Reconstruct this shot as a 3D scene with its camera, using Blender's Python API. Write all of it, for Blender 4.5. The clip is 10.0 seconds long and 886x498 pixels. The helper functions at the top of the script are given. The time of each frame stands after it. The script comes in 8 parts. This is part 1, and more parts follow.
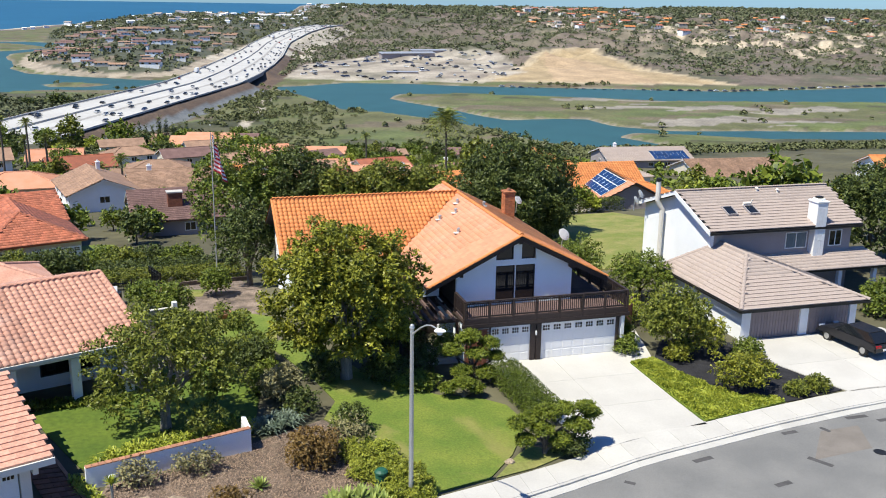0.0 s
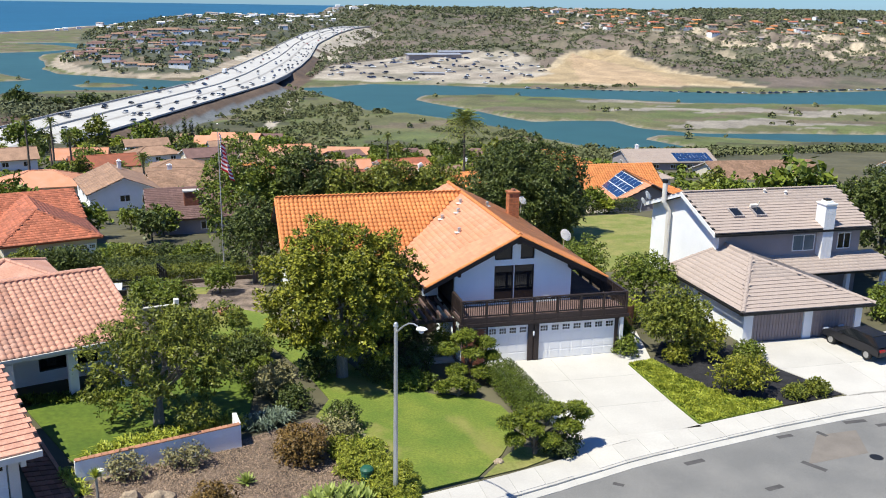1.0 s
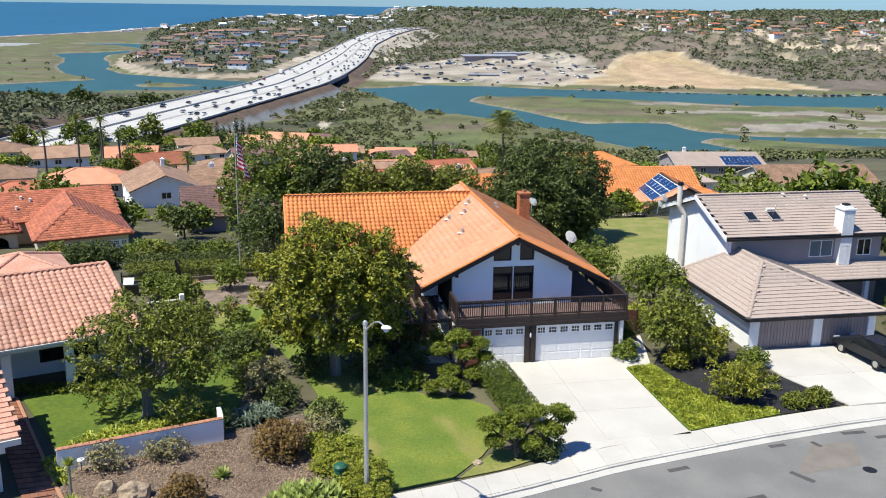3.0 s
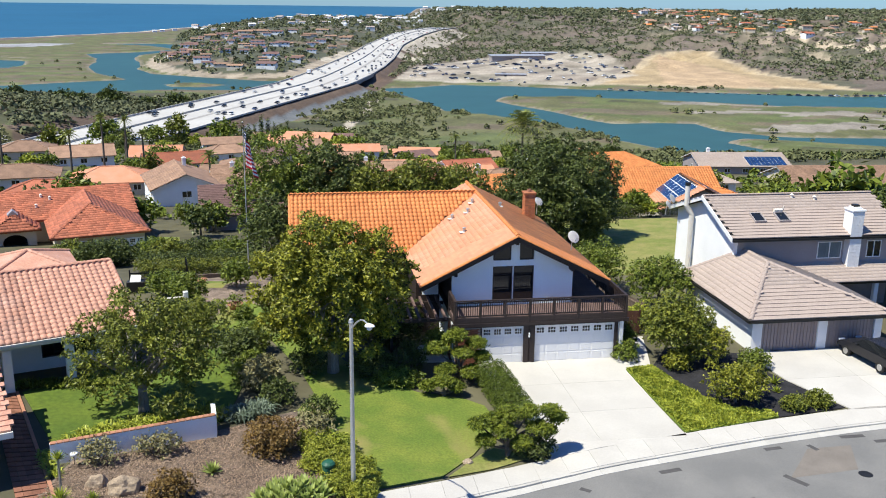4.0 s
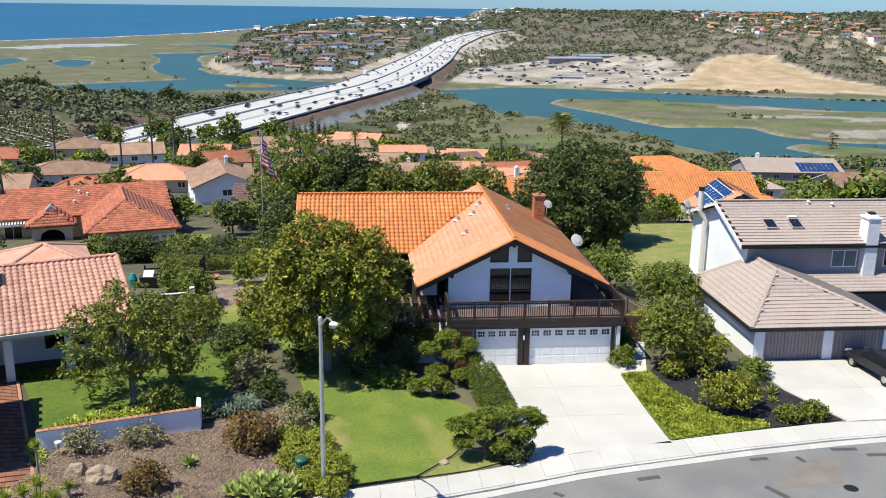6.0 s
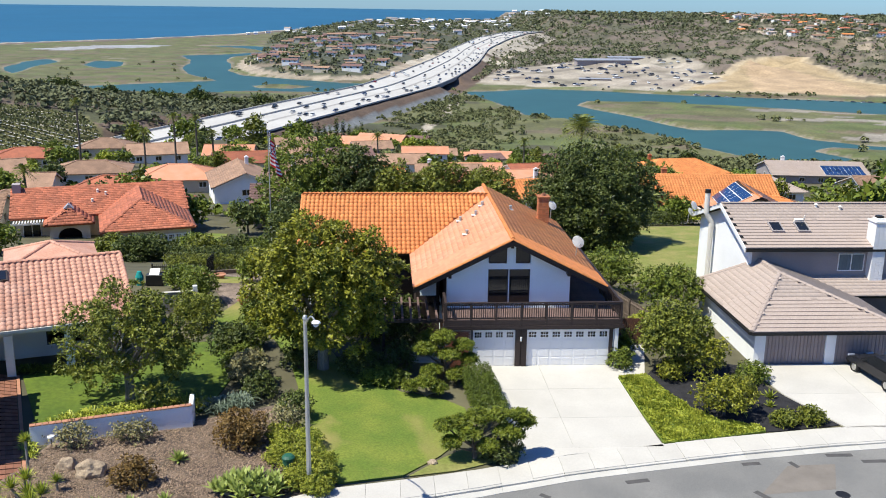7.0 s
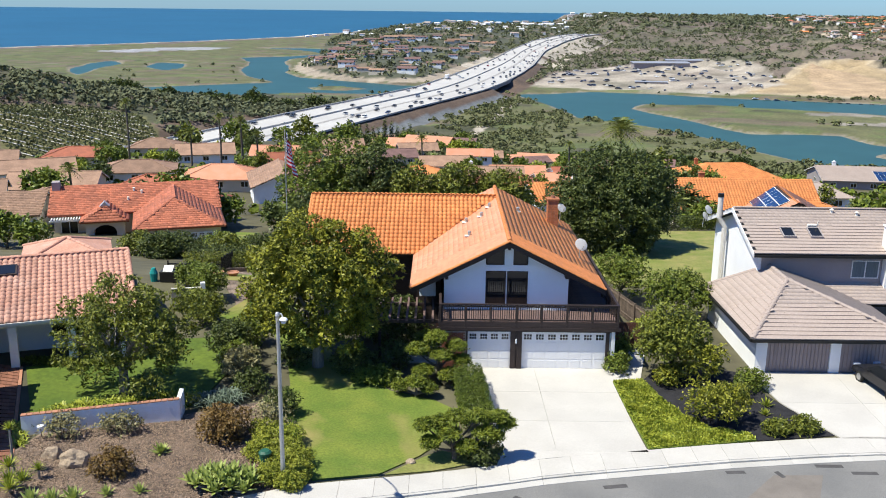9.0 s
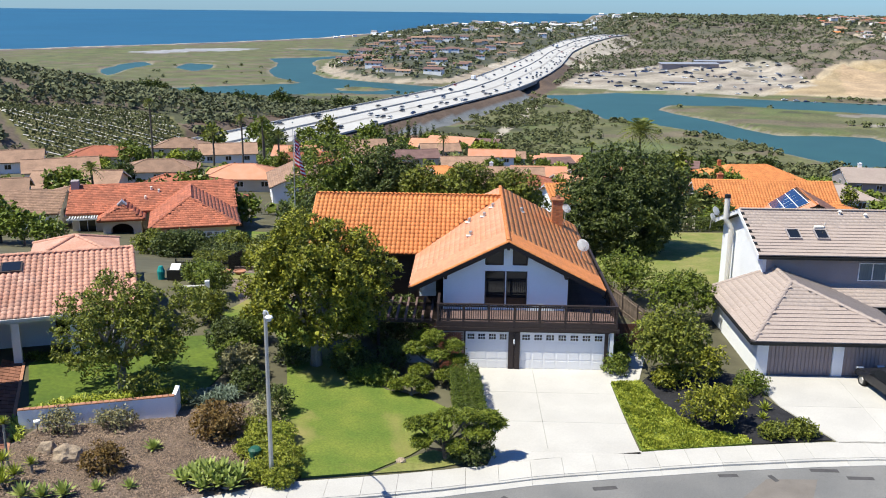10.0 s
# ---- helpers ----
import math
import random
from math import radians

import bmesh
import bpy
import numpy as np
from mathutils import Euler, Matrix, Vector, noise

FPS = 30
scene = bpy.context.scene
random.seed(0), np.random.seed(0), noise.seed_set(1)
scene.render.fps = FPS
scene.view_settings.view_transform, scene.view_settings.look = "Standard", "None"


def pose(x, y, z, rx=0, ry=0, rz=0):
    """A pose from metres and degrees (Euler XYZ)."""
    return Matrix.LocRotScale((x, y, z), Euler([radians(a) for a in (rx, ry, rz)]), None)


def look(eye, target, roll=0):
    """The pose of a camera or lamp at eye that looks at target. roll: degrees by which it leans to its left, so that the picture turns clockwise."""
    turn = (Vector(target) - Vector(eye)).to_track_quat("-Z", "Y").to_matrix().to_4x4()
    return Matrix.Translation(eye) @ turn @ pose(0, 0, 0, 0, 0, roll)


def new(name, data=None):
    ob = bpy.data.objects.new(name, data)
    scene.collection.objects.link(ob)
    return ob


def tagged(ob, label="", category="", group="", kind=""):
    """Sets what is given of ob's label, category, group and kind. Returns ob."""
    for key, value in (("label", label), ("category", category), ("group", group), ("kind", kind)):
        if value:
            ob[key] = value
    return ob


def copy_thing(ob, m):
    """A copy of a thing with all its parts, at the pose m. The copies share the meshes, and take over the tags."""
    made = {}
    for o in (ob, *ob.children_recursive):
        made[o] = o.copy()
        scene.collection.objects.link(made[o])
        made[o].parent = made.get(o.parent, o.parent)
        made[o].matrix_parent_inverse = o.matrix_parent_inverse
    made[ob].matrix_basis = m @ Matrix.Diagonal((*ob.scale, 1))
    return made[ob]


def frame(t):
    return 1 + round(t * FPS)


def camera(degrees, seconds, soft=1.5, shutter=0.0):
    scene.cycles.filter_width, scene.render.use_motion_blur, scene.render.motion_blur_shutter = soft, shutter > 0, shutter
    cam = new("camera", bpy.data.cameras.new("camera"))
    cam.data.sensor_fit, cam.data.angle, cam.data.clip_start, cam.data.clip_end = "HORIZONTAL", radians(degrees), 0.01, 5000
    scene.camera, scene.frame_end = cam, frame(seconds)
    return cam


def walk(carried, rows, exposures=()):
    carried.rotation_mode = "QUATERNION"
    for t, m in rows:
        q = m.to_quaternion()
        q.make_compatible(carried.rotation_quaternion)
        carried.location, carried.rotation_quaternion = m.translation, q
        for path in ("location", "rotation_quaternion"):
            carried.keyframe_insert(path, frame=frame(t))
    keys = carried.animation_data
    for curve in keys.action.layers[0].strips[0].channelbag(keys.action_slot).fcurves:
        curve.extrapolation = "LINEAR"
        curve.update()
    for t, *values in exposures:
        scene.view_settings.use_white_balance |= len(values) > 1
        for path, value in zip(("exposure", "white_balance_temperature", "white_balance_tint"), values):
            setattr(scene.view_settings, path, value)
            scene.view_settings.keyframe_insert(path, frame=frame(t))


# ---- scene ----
cam = camera(51.3, 10.0, soft=1.0)
PATH = [
    (0, (-19.9, -47.674, 20.325), (-19.358, -45.82, 19.807), 0.9),
    (0.5, (-19.102, -47.911, 20.283), (-18.588, -46.049, 19.766), 0.9),
    (1, (-18.295, -48.179, 20.254), (-17.809, -46.309, 19.738), 0.9),
    (1.5, (-17.476, -48.403, 20.24), (-17.019, -46.525, 19.726), 0.9),
    (2, (-16.621, -48.578, 20.262), (-16.195, -46.693, 19.748), 0.9),
    (2.5, (-15.788, -48.738, 20.235), (-15.391, -46.846, 19.721), 0.9),
    (4, (-13.335, -49.239, 20.209), (-13.027, -47.331, 19.693), 0.7),
    (4.5, (-12.478, -49.421, 20.214), (-12.2, -47.508, 19.7), 0.7),
    (5, (-11.609, -49.56, 20.239), (-11.361, -47.644, 19.724), 0.7),
    (5.5, (-10.749, -49.699, 20.246), (-10.532, -47.779, 19.731), 0.8),
    (7, (-8.147, -50.016, 20.207), (-8.021, -48.086, 19.696), 0.8),
    (7.5, (-7.257, -50.075, 20.173), (-7.162, -48.143, 19.662), 0.9),
    (8, (-6.411, -50.142, 20.149), (-6.346, -48.209, 19.641), 0.8),
    (8.5, (-5.592, -50.193, 20.146), (-5.556, -48.258, 19.639), 0.8),
    (9, (-4.72, -50.236, 20.176), (-4.715, -48.302, 19.669), 0.7),
    (9.5, (-3.854, -50.244, 20.127), (-3.88, -48.309, 19.621), 0.6),
    (10, (-3.071, -50.233, 20.133), (-3.125, -48.299, 19.627), 0.6),
]
walk(cam, [(t, look(eye, target, roll)) for t, eye, target, roll in PATH])

# ---- world and sun ----
SUN_EL, SUN_AZ = radians(61), radians(250.5)
world = bpy.data.worlds.new("sky")
scene.world = world
world.use_nodes = True
wn = world.node_tree.nodes
sky = wn.new("ShaderNodeTexSky")
sky.sky_type, sky.sun_disc = "NISHITA", False
sky.sun_elevation, sky.sun_rotation = SUN_EL, SUN_AZ
sky.air_density, sky.dust_density, sky.ozone_density = 1.0, 0.2, 1.5
tint = wn.new("ShaderNodeMixRGB")
tint.blend_type, tint.inputs[0].default_value, tint.inputs[2].default_value = "MULTIPLY", 1.0, (0.43, 0.75, 1.32, 1)
world.node_tree.links.new(sky.outputs[0], tint.inputs[1])
world.node_tree.links.new(tint.outputs[0], wn["Background"].inputs[0])
wn["Background"].inputs[1].default_value = 0.08
sun = new("sun", bpy.data.lights.new("sun", "SUN"))
sun.data.energy, sun.data.angle, sun.data.color = 5.0, radians(0.5), (1.0, 0.975, 0.85)
to_sun = Vector((math.sin(SUN_AZ) * math.cos(SUN_EL), math.cos(SUN_AZ) * math.cos(SUN_EL), math.sin(SUN_EL)))
sun.matrix_world = look(to_sun * 100, (0, 0, 0))


scene.view_settings.exposure = 0.50


# ---- materials ----
def mat(name, color, rough=0.7, metal=0.0, vary=0.25, scale=3.0, fine=40.0, bump=0.2, bump_scale=60.0, second=None, island=0.0, objrand=0.0, stretch=(1, 1, 1), spec=0.4, coord="Object"):
    """A surface with coarse stains and fine grain; second: the colour of the stains."""
    m = bpy.data.materials.new(name)
    m.use_nodes = True
    nt = m.node_tree
    n, l = nt.nodes, nt.links
    b = n["Principled BSDF"]
    b.inputs["Roughness"].default_value, b.inputs["Metallic"].default_value = rough, metal
    b.inputs["Specular IOR Level"].default_value = spec
    tc, mp = n.new("ShaderNodeTexCoord"), n.new("ShaderNodeMapping")
    mp.inputs["Scale"].default_value = stretch
    l.new(tc.outputs[coord], mp.inputs[0])
    n1, n2 = n.new("ShaderNodeTexNoise"), n.new("ShaderNodeTexNoise")
    n1.inputs["Scale"].default_value, n1.inputs["Detail"].default_value = scale, 5
    n2.inputs["Scale"].default_value, n2.inputs["Detail"].default_value = fine, 3
    l.new(mp.outputs[0], n1.inputs[0]); l.new(mp.outputs[0], n2.inputs[0])
    ramp = n.new("ShaderNodeValToRGB")
    ramp.color_ramp.elements[0].position, ramp.color_ramp.elements[1].position = 0.35, 0.68
    c2 = second or tuple(c * (1 - vary) for c in color)
    ramp.color_ramp.elements[0].color, ramp.color_ramp.elements[1].color = (*c2, 1), (*color, 1)
    l.new(n1.outputs[0], ramp.inputs[0])
    hsv = n.new("ShaderNodeHueSaturation")
    l.new(ramp.outputs[0], hsv.inputs["Color"])
    ma = n.new("ShaderNodeMapRange")
    ma.inputs["From Min"].default_value, ma.inputs["From Max"].default_value = 0.3, 0.7
    ma.inputs["To Min"].default_value, ma.inputs["To Max"].default_value = 1 - vary * 0.6, 1 + vary * 0.6
    l.new(n2.outputs[0], ma.inputs["Value"])
    val = ma.outputs[0]
    for amount, node, out in ((island, "ShaderNodeNewGeometry", "Random Per Island"), (objrand, "ShaderNodeObjectInfo", "Random")):
        if amount:
            g, r, mu = n.new(node), n.new("ShaderNodeMapRange"), n.new("ShaderNodeMath")
            r.inputs["To Min"].default_value, r.inputs["To Max"].default_value = 1 - amount, 1 + amount
            l.new(g.outputs[out], r.inputs["Value"])
            mu.operation = "MULTIPLY"
            l.new(val, mu.inputs[0]); l.new(r.outputs[0], mu.inputs[1])
            val = mu.outputs[0]
    l.new(val, hsv.inputs["Value"])
    l.new(hsv.outputs[0], b.inputs["Base Color"])
    if bump:
        n3, bp = n.new("ShaderNodeTexNoise"), n.new("ShaderNodeBump")
        n3.inputs["Scale"].default_value, n3.inputs["Detail"].default_value = bump_scale, 4
        l.new(mp.outputs[0], n3.inputs[0])
        bp.inputs["Strength"].default_value, bp.inputs["Distance"].default_value = bump, 0.03
        l.new(n3.outputs[0], bp.inputs["Height"]); l.new(bp.outputs[0], b.inputs["Normal"])
    return m


def leaf_mat(name, dark, light, trans=0.13, rough=0.45):
    m = bpy.data.materials.new(name)
    m.use_nodes = True
    n, l = m.node_tree.nodes, m.node_tree.links
    b = n["Principled BSDF"]
    b.inputs["Roughness"].default_value, b.inputs["Specular IOR Level"].default_value = rough, 0.22
    g, tc, ns = n.new("ShaderNodeNewGeometry"), n.new("ShaderNodeTexCoord"), n.new("ShaderNodeTexNoise")
    ns.inputs["Scale"].default_value = 2.2
    ns.inputs["Detail"].default_value = 1
    l.new(tc.outputs["Object"], ns.inputs[0])
    add, ramp = n.new("ShaderNodeMath"), n.new("ShaderNodeValToRGB")
    add.operation = "ADD"
    sc = n.new("ShaderNodeMath"); sc.operation = "MULTIPLY"; sc.inputs[1].default_value = 0.55
    l.new(g.outputs["Random Per Island"], sc.inputs[0])
    l.new(sc.outputs[0], add.inputs[0]); l.new(ns.outputs[0], add.inputs[1])
    ramp.color_ramp.elements[0].position, ramp.color_ramp.elements[1].position = 0.4, 1.05
    ramp.color_ramp.elements[0].color, ramp.color_ramp.elements[1].color = (*dark, 1), (*light, 1)
    l.new(add.outputs[0], ramp.inputs[0])
    l.new(ramp.outputs[0], b.inputs["Base Color"])
    tr, mix = n.new("ShaderNodeBsdfTranslucent"), n.new("ShaderNodeMixShader")
    l.new(ramp.outputs[0], tr.inputs[0])
    mix.inputs[0].default_value = trans
    l.new(b.outputs[0], mix.inputs[1]); l.new(tr.outputs[0], mix.inputs[2])
    l.new(mix.outputs[0], n["Material Output"].inputs[0])
    return m


M = {}
M["tile_orange"] = mat("orange_clay_tile", (0.64, 0.245, 0.075), 0.75, vary=0.22, scale=0.8, fine=9, second=(0.54, 0.185, 0.055), island=0.10, objrand=0.10)
M["tile_faded"] = mat("faded_clay_tile", (0.56, 0.275, 0.17), 0.75, vary=0.14, scale=0.5, fine=7, second=(0.56, 0.235, 0.125), island=0.10, objrand=0.10)
M["tile_pale"] = mat("pale_pink_clay_tile", (0.60, 0.34, 0.25), 0.75, vary=0.25, scale=0.7, fine=9, second=(0.50, 0.25, 0.17), island=0.14, objrand=0.14)
M["tile_red"] = mat("red_clay_tile", (0.40, 0.125, 0.065), 0.8, vary=0.3, scale=0.6, fine=5, second=(0.30, 0.10, 0.055), island=0.25, objrand=0.25)
M["tile_brown"] = mat("brown_roof_tile", (0.33, 0.20, 0.13), 0.8, vary=0.3, scale=0.5, fine=5, island=0.18, objrand=0.2)
M["tile_grey"] = mat("grey_brown_shake_tile", (0.385, 0.31, 0.265), 0.85, vary=0.16, scale=0.5, fine=8, second=(0.35, 0.28, 0.24), island=0.03, objrand=0.03)
M["tile_mauve"] = mat("mauve_brown_tile", (0.20, 0.115, 0.10), 0.85, vary=0.3, scale=0.6, fine=8, island=0.15)
M["stucco"] = mat("white_stucco", (0.86, 0.86, 0.85), 0.9, vary=0.06, scale=0.7, fine=25, bump=0.35, bump_scale=90)
M["stucco_blue"] = mat("pale_blue_white_stucco", (0.85, 0.91, 0.93), 0.9, vary=0.05, scale=0.7, fine=25, bump=0.35, bump_scale=90)
M["stucco_cream"] = mat("cream_stucco", (0.62, 0.55, 0.44), 0.9, vary=0.1, scale=0.6, fine=25, bump=0.3)
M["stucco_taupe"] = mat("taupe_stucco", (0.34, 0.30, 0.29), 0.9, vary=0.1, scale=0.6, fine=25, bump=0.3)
M["dark_wood"] = mat("dark_brown_stained_wood", (0.045, 0.03, 0.026), 0.6, vary=0.35, scale=2.0, fine=30, stretch=(1, 1, 6), objrand=0.15)
M["deck"] = mat("weathered_deck_boards", (0.17, 0.11, 0.095), 0.7, vary=0.3, scale=2, fine=30, objrand=0.15)
M["fence_wood"] = mat("weathered_fence_wood", (0.20, 0.15, 0.115), 0.85, vary=0.4, scale=3, fine=30, stretch=(4, 4, 1), objrand=0.2)
M["gate_wood"] = mat("red_brown_gate_wood", (0.13, 0.055, 0.035), 0.8, vary=0.35, scale=3, fine=30, objrand=0.2)
M["white_paint"] = mat("white_paint", (0.82, 0.81, 0.79), 0.45, vary=0.05, scale=1.0, fine=20, bump=0.06)
M["cream_paint"] = mat("cream_paint", (0.72, 0.68, 0.60), 0.5, vary=0.08, scale=1.0, fine=20, bump=0.06)
M["door_taupe"] = mat("taupe_painted_boards", (0.30, 0.245, 0.235), 0.7, vary=0.15, scale=2.0, fine=20, stretch=(3, 3, 1), objrand=0.06)
M["brick"] = mat("red_brick", (0.30, 0.11, 0.06), 0.85, vary=0.35, scale=4, fine=30, objrand=0.25)
M["brick_roof"] = mat("orange_brick", (0.46, 0.17, 0.075), 0.85, vary=0.3, scale=4, fine=30, objrand=0.2, island=0.2)
M["mortar"] = mat("mortar", (0.36, 0.32, 0.28), 0.95)
M["concrete"] = mat("pale_concrete", (0.50, 0.475, 0.43), 0.9, vary=0.09, scale=0.5, fine=14, second=(0.45, 0.425, 0.385), bump=0.12, objrand=0.04)
M["kerb"] = mat("kerb_concrete", (0.47, 0.45, 0.41), 0.9, vary=0.14, scale=0.7, fine=20, bump=0.12, objrand=0.08)
M["asphalt"] = mat("worn_asphalt", (0.205, 0.198, 0.185), 0.9, vary=0.22, scale=0.35, fine=22, second=(0.155, 0.152, 0.145), bump=0.3, bump_scale=120)
M["asphalt_patch"] = mat("asphalt_patch", (0.085, 0.08, 0.078), 0.9, vary=0.25, scale=2, fine=30)
M["asphalt_old"] = mat("brownish_asphalt_patch", (0.20, 0.175, 0.15), 0.9, vary=0.2, scale=1, fine=30)
M["lawn"] = mat("mown_grass", (0.155, 0.19, 0.026), 0.9, vary=0.35, scale=0.6, fine=9, second=(0.10, 0.15, 0.018), bump=0.5, bump_scale=25)
def dry_patches(m, color, scale, lo, hi):
    """Lets patches of another tone show through a ground surface."""
    n, l = m.node_tree.nodes, m.node_tree.links
    hsv = next(k for k in n if k.bl_idname == "ShaderNodeHueSaturation")
    tc, ns, mr, mx = n.new("ShaderNodeTexCoord"), n.new("ShaderNodeTexNoise"), n.new("ShaderNodeMapRange"), n.new("ShaderNodeMixRGB")
    ns.inputs["Scale"].default_value, ns.inputs["Detail"].default_value, ns.inputs["Distortion"].default_value = scale, 6, 0.6
    l.new(tc.outputs["Object"], ns.inputs[0])
    mr.inputs["From Min"].default_value, mr.inputs["From Max"].default_value = lo, hi
    l.new(ns.outputs[0], mr.inputs["Value"])
    mx.inputs[2].default_value = (*color, 1)
    l.new(mr.outputs[0], mx.inputs[0]); l.new(hsv.outputs[0], mx.inputs[1])
    l.new(mx.outputs[0], n["Principled BSDF"].inputs["Base Color"])


dry_patches(M["lawn"], (0.27, 0.225, 0.075), 0.22, 0.53, 0.72)
M["lawn_lush"] = mat("lush_mown_grass", (0.10, 0.142, 0.013), 0.9, vary=0.3, scale=0.5, fine=4, second=(0.066, 0.108, 0.010), bump=0.5, bump_scale=25)
M["lawn_dry"] = mat("dry_patchy_grass", (0.25, 0.225, 0.075), 0.95, vary=0.3, scale=0.6, fine=6, second=(0.15, 0.18, 0.035), bump=0.5, bump_scale=25)
M["lawn_bright"] = mat("tufted_yellow_green_grass", (0.21, 0.25, 0.03), 0.9, vary=0.35, scale=1.3, fine=7, second=(0.13, 0.19, 0.025), bump=0.6, bump_scale=12)
M["mulch"] = mat("brown_bark_mulch", (0.26, 0.195, 0.15), 0.95, vary=0.65, scale=1.2, fine=18, bump=0.8, bump_scale=22)
M["black_mulch"] = mat("black_mulch", (0.025, 0.024, 0.027), 0.95, vary=0.5, scale=2, fine=20, bump=0.8, bump_scale=25)
M["brick_path"] = mat("terracotta_paving", (0.27, 0.115, 0.07), 0.85, vary=0.25, scale=1, fine=20, objrand=0.2)
M["terracotta"] = mat("terracotta", (0.42, 0.20, 0.12), 0.8, vary=0.2, scale=3, fine=20, objrand=0.12)
M["steel"] = mat("galvanised_steel", (0.55, 0.55, 0.54), 0.45, 0.6, vary=0.12, scale=2, fine=20, bump=0.05)
M["dark_metal"] = mat("dark_metal", (0.03, 0.03, 0.03), 0.5, 0.5, vary=0.2)
M["white_plastic"] = mat("white_enamel", (0.78, 0.78, 0.76), 0.4, vary=0.06)
M["green_plastic"] = mat("green_utility_plastic", (0.02, 0.10, 0.06), 0.5, vary=0.15)
M["teal_cloth"] = mat("teal_cloth", (0.01, 0.28, 0.27), 0.9, vary=0.2, scale=6)
M["rock"] = mat("tan_boulder", (0.42, 0.32, 0.22), 0.9, vary=0.4, scale=2, fine=14, bump=0.7, bump_scale=10)
M["bark"] = mat("grey_bark", (0.16, 0.13, 0.10), 0.95, vary=0.4, scale=4, fine=25, stretch=(1, 1, 0.3), bump=0.6)
M["bark_pale"] = mat("pale_grey_bark", (0.30, 0.27, 0.23), 0.95, vary=0.35, scale=4, fine=25, stretch=(1, 1, 0.3), bump=0.6)
M["glass_dark"] = mat("dark_window_glass", (0.012, 0.014, 0.016), 0.06, vary=0.1, bump=0, spec=0.6)
M["glass_blue"] = mat("curtained_window_glass", (0.16, 0.20, 0.22), 0.1, vary=0.25, scale=3, bump=0, stretch=(6, 6, 0.4))
M["solar"] = mat("blue_solar_cells", (0.015, 0.045, 0.13), 0.15, vary=0.3, scale=3, fine=8, bump=0, objrand=0.15, spec=0.6)
M["car_dark"] = mat("dark_grey_car_paint", (0.028, 0.028, 0.032), 0.25, 0.4, vary=0.05, bump=0)
M["rubber"] = mat("black_rubber", (0.012, 0.012, 0.012), 0.8)
M["chrome"] = mat("silver_alloy", (0.5, 0.5, 0.5), 0.3, 0.9, vary=0.05, bump=0)
M["headlight"] = mat("clear_lamp_lens", (0.6, 0.62, 0.65), 0.1, vary=0.05, bump=0)
M["red_lens"] = mat("red_lamp_lens", (0.30, 0.01, 0.01), 0.15, vary=0.05, bump=0)
M["flag_red"] = mat("red_cloth", (0.5, 0.03, 0.04), 0.9, vary=0.15)
M["flag_white"] = mat("white_cloth", (0.82, 0.81, 0.81), 0.9, vary=0.1)
M["flag_blue"] = mat("navy_cloth", (0.02, 0.04, 0.16), 0.9, vary=0.15)
M["leaf_ficus"] = leaf_mat("glossy_broad_leaves", (0.024, 0.042, 0.005), (0.31, 0.305, 0.034))
M["leaf_olive"] = leaf_mat("olive_green_leaves", (0.028, 0.045, 0.008), (0.225, 0.24, 0.035))
M["leaf_dark"] = leaf_mat("dark_green_leaves", (0.018, 0.033, 0.01), (0.12, 0.145, 0.035))
M["leaf_mid"] = leaf_mat("mid_green_leaves", (0.028, 0.052, 0.008), (0.19, 0.23, 0.032))
M["leaf_lime"] = leaf_mat("yellow_green_leaves", (0.09, 0.135, 0.012), (0.40, 0.42, 0.055))
M["leaf_hedge"] = leaf_mat("clipped_hedge_leaves", (0.018, 0.036, 0.005), (0.13, 0.165, 0.022))
M["leaf_mound"] = leaf_mat("clipped_yellow_green_leaves", (0.085, 0.115, 0.011), (0.34, 0.35, 0.045))
M["leaf_maroon"] = leaf_mat("maroon_tinged_leaves", (0.07, 0.04, 0.014), (0.24, 0.15, 0.045))
M["leaf_dry"] = leaf_mat("dry_grey_green_leaves", (0.11, 0.095, 0.045), (0.32, 0.29, 0.13))
M["leaf_pine"] = leaf_mat("pine_needles", (0.03, 0.055, 0.006), (0.20, 0.23, 0.026))
M["leaf_agave"] = leaf_mat("agave_leaves", (0.13, 0.19, 0.035), (0.46, 0.50, 0.15), 0.1)
M["leaf_blue"] = leaf_mat("grey_blue_strap_leaves", (0.05, 0.075, 0.05), (0.20, 0.25, 0.18), 0.1)
M["leaf_far"] = leaf_mat("far_scrub_leaves", (0.05, 0.062, 0.028), (0.19, 0.2, 0.085), 0.1, 0.8)


# ---- mesh helpers ----
def mesh_of(name, verts, faces, material, smooth=False):
    me = bpy.data.meshes.new(name)
    me.from_pydata([tuple(v) for v in verts], [], faces)
    if material is not None:
        me.materials.append(material)
    if smooth:
        me.shade_smooth()
    return me


def quads_np(name, verts, quads, material, smooth=False):
    """A mesh from arrays: verts (n, 3), quads (m, 3 or 4)."""
    me = bpy.data.meshes.new(name)
    k = quads.shape[1]
    me.vertices.add(len(verts)); me.loops.add(quads.size); me.polygons.add(len(quads))
    me.vertices.foreach_set("co", verts.astype(np.float32).ravel())
    me.loops.foreach_set("vertex_index", quads.astype(np.int32).ravel())
    me.polygons.foreach_set("loop_start", np.arange(0, quads.size, k, dtype=np.int32))
    me.polygons.foreach_set("loop_total", np.full(len(quads), k, dtype=np.int32))
    me.update(calc_edges=True)
    me.materials.append(material)
    if smooth:
        me.shade_smooth()
    return me


APART = {"wall", "beam", "trim", "gutter", "deck_beam", "top_rail"}


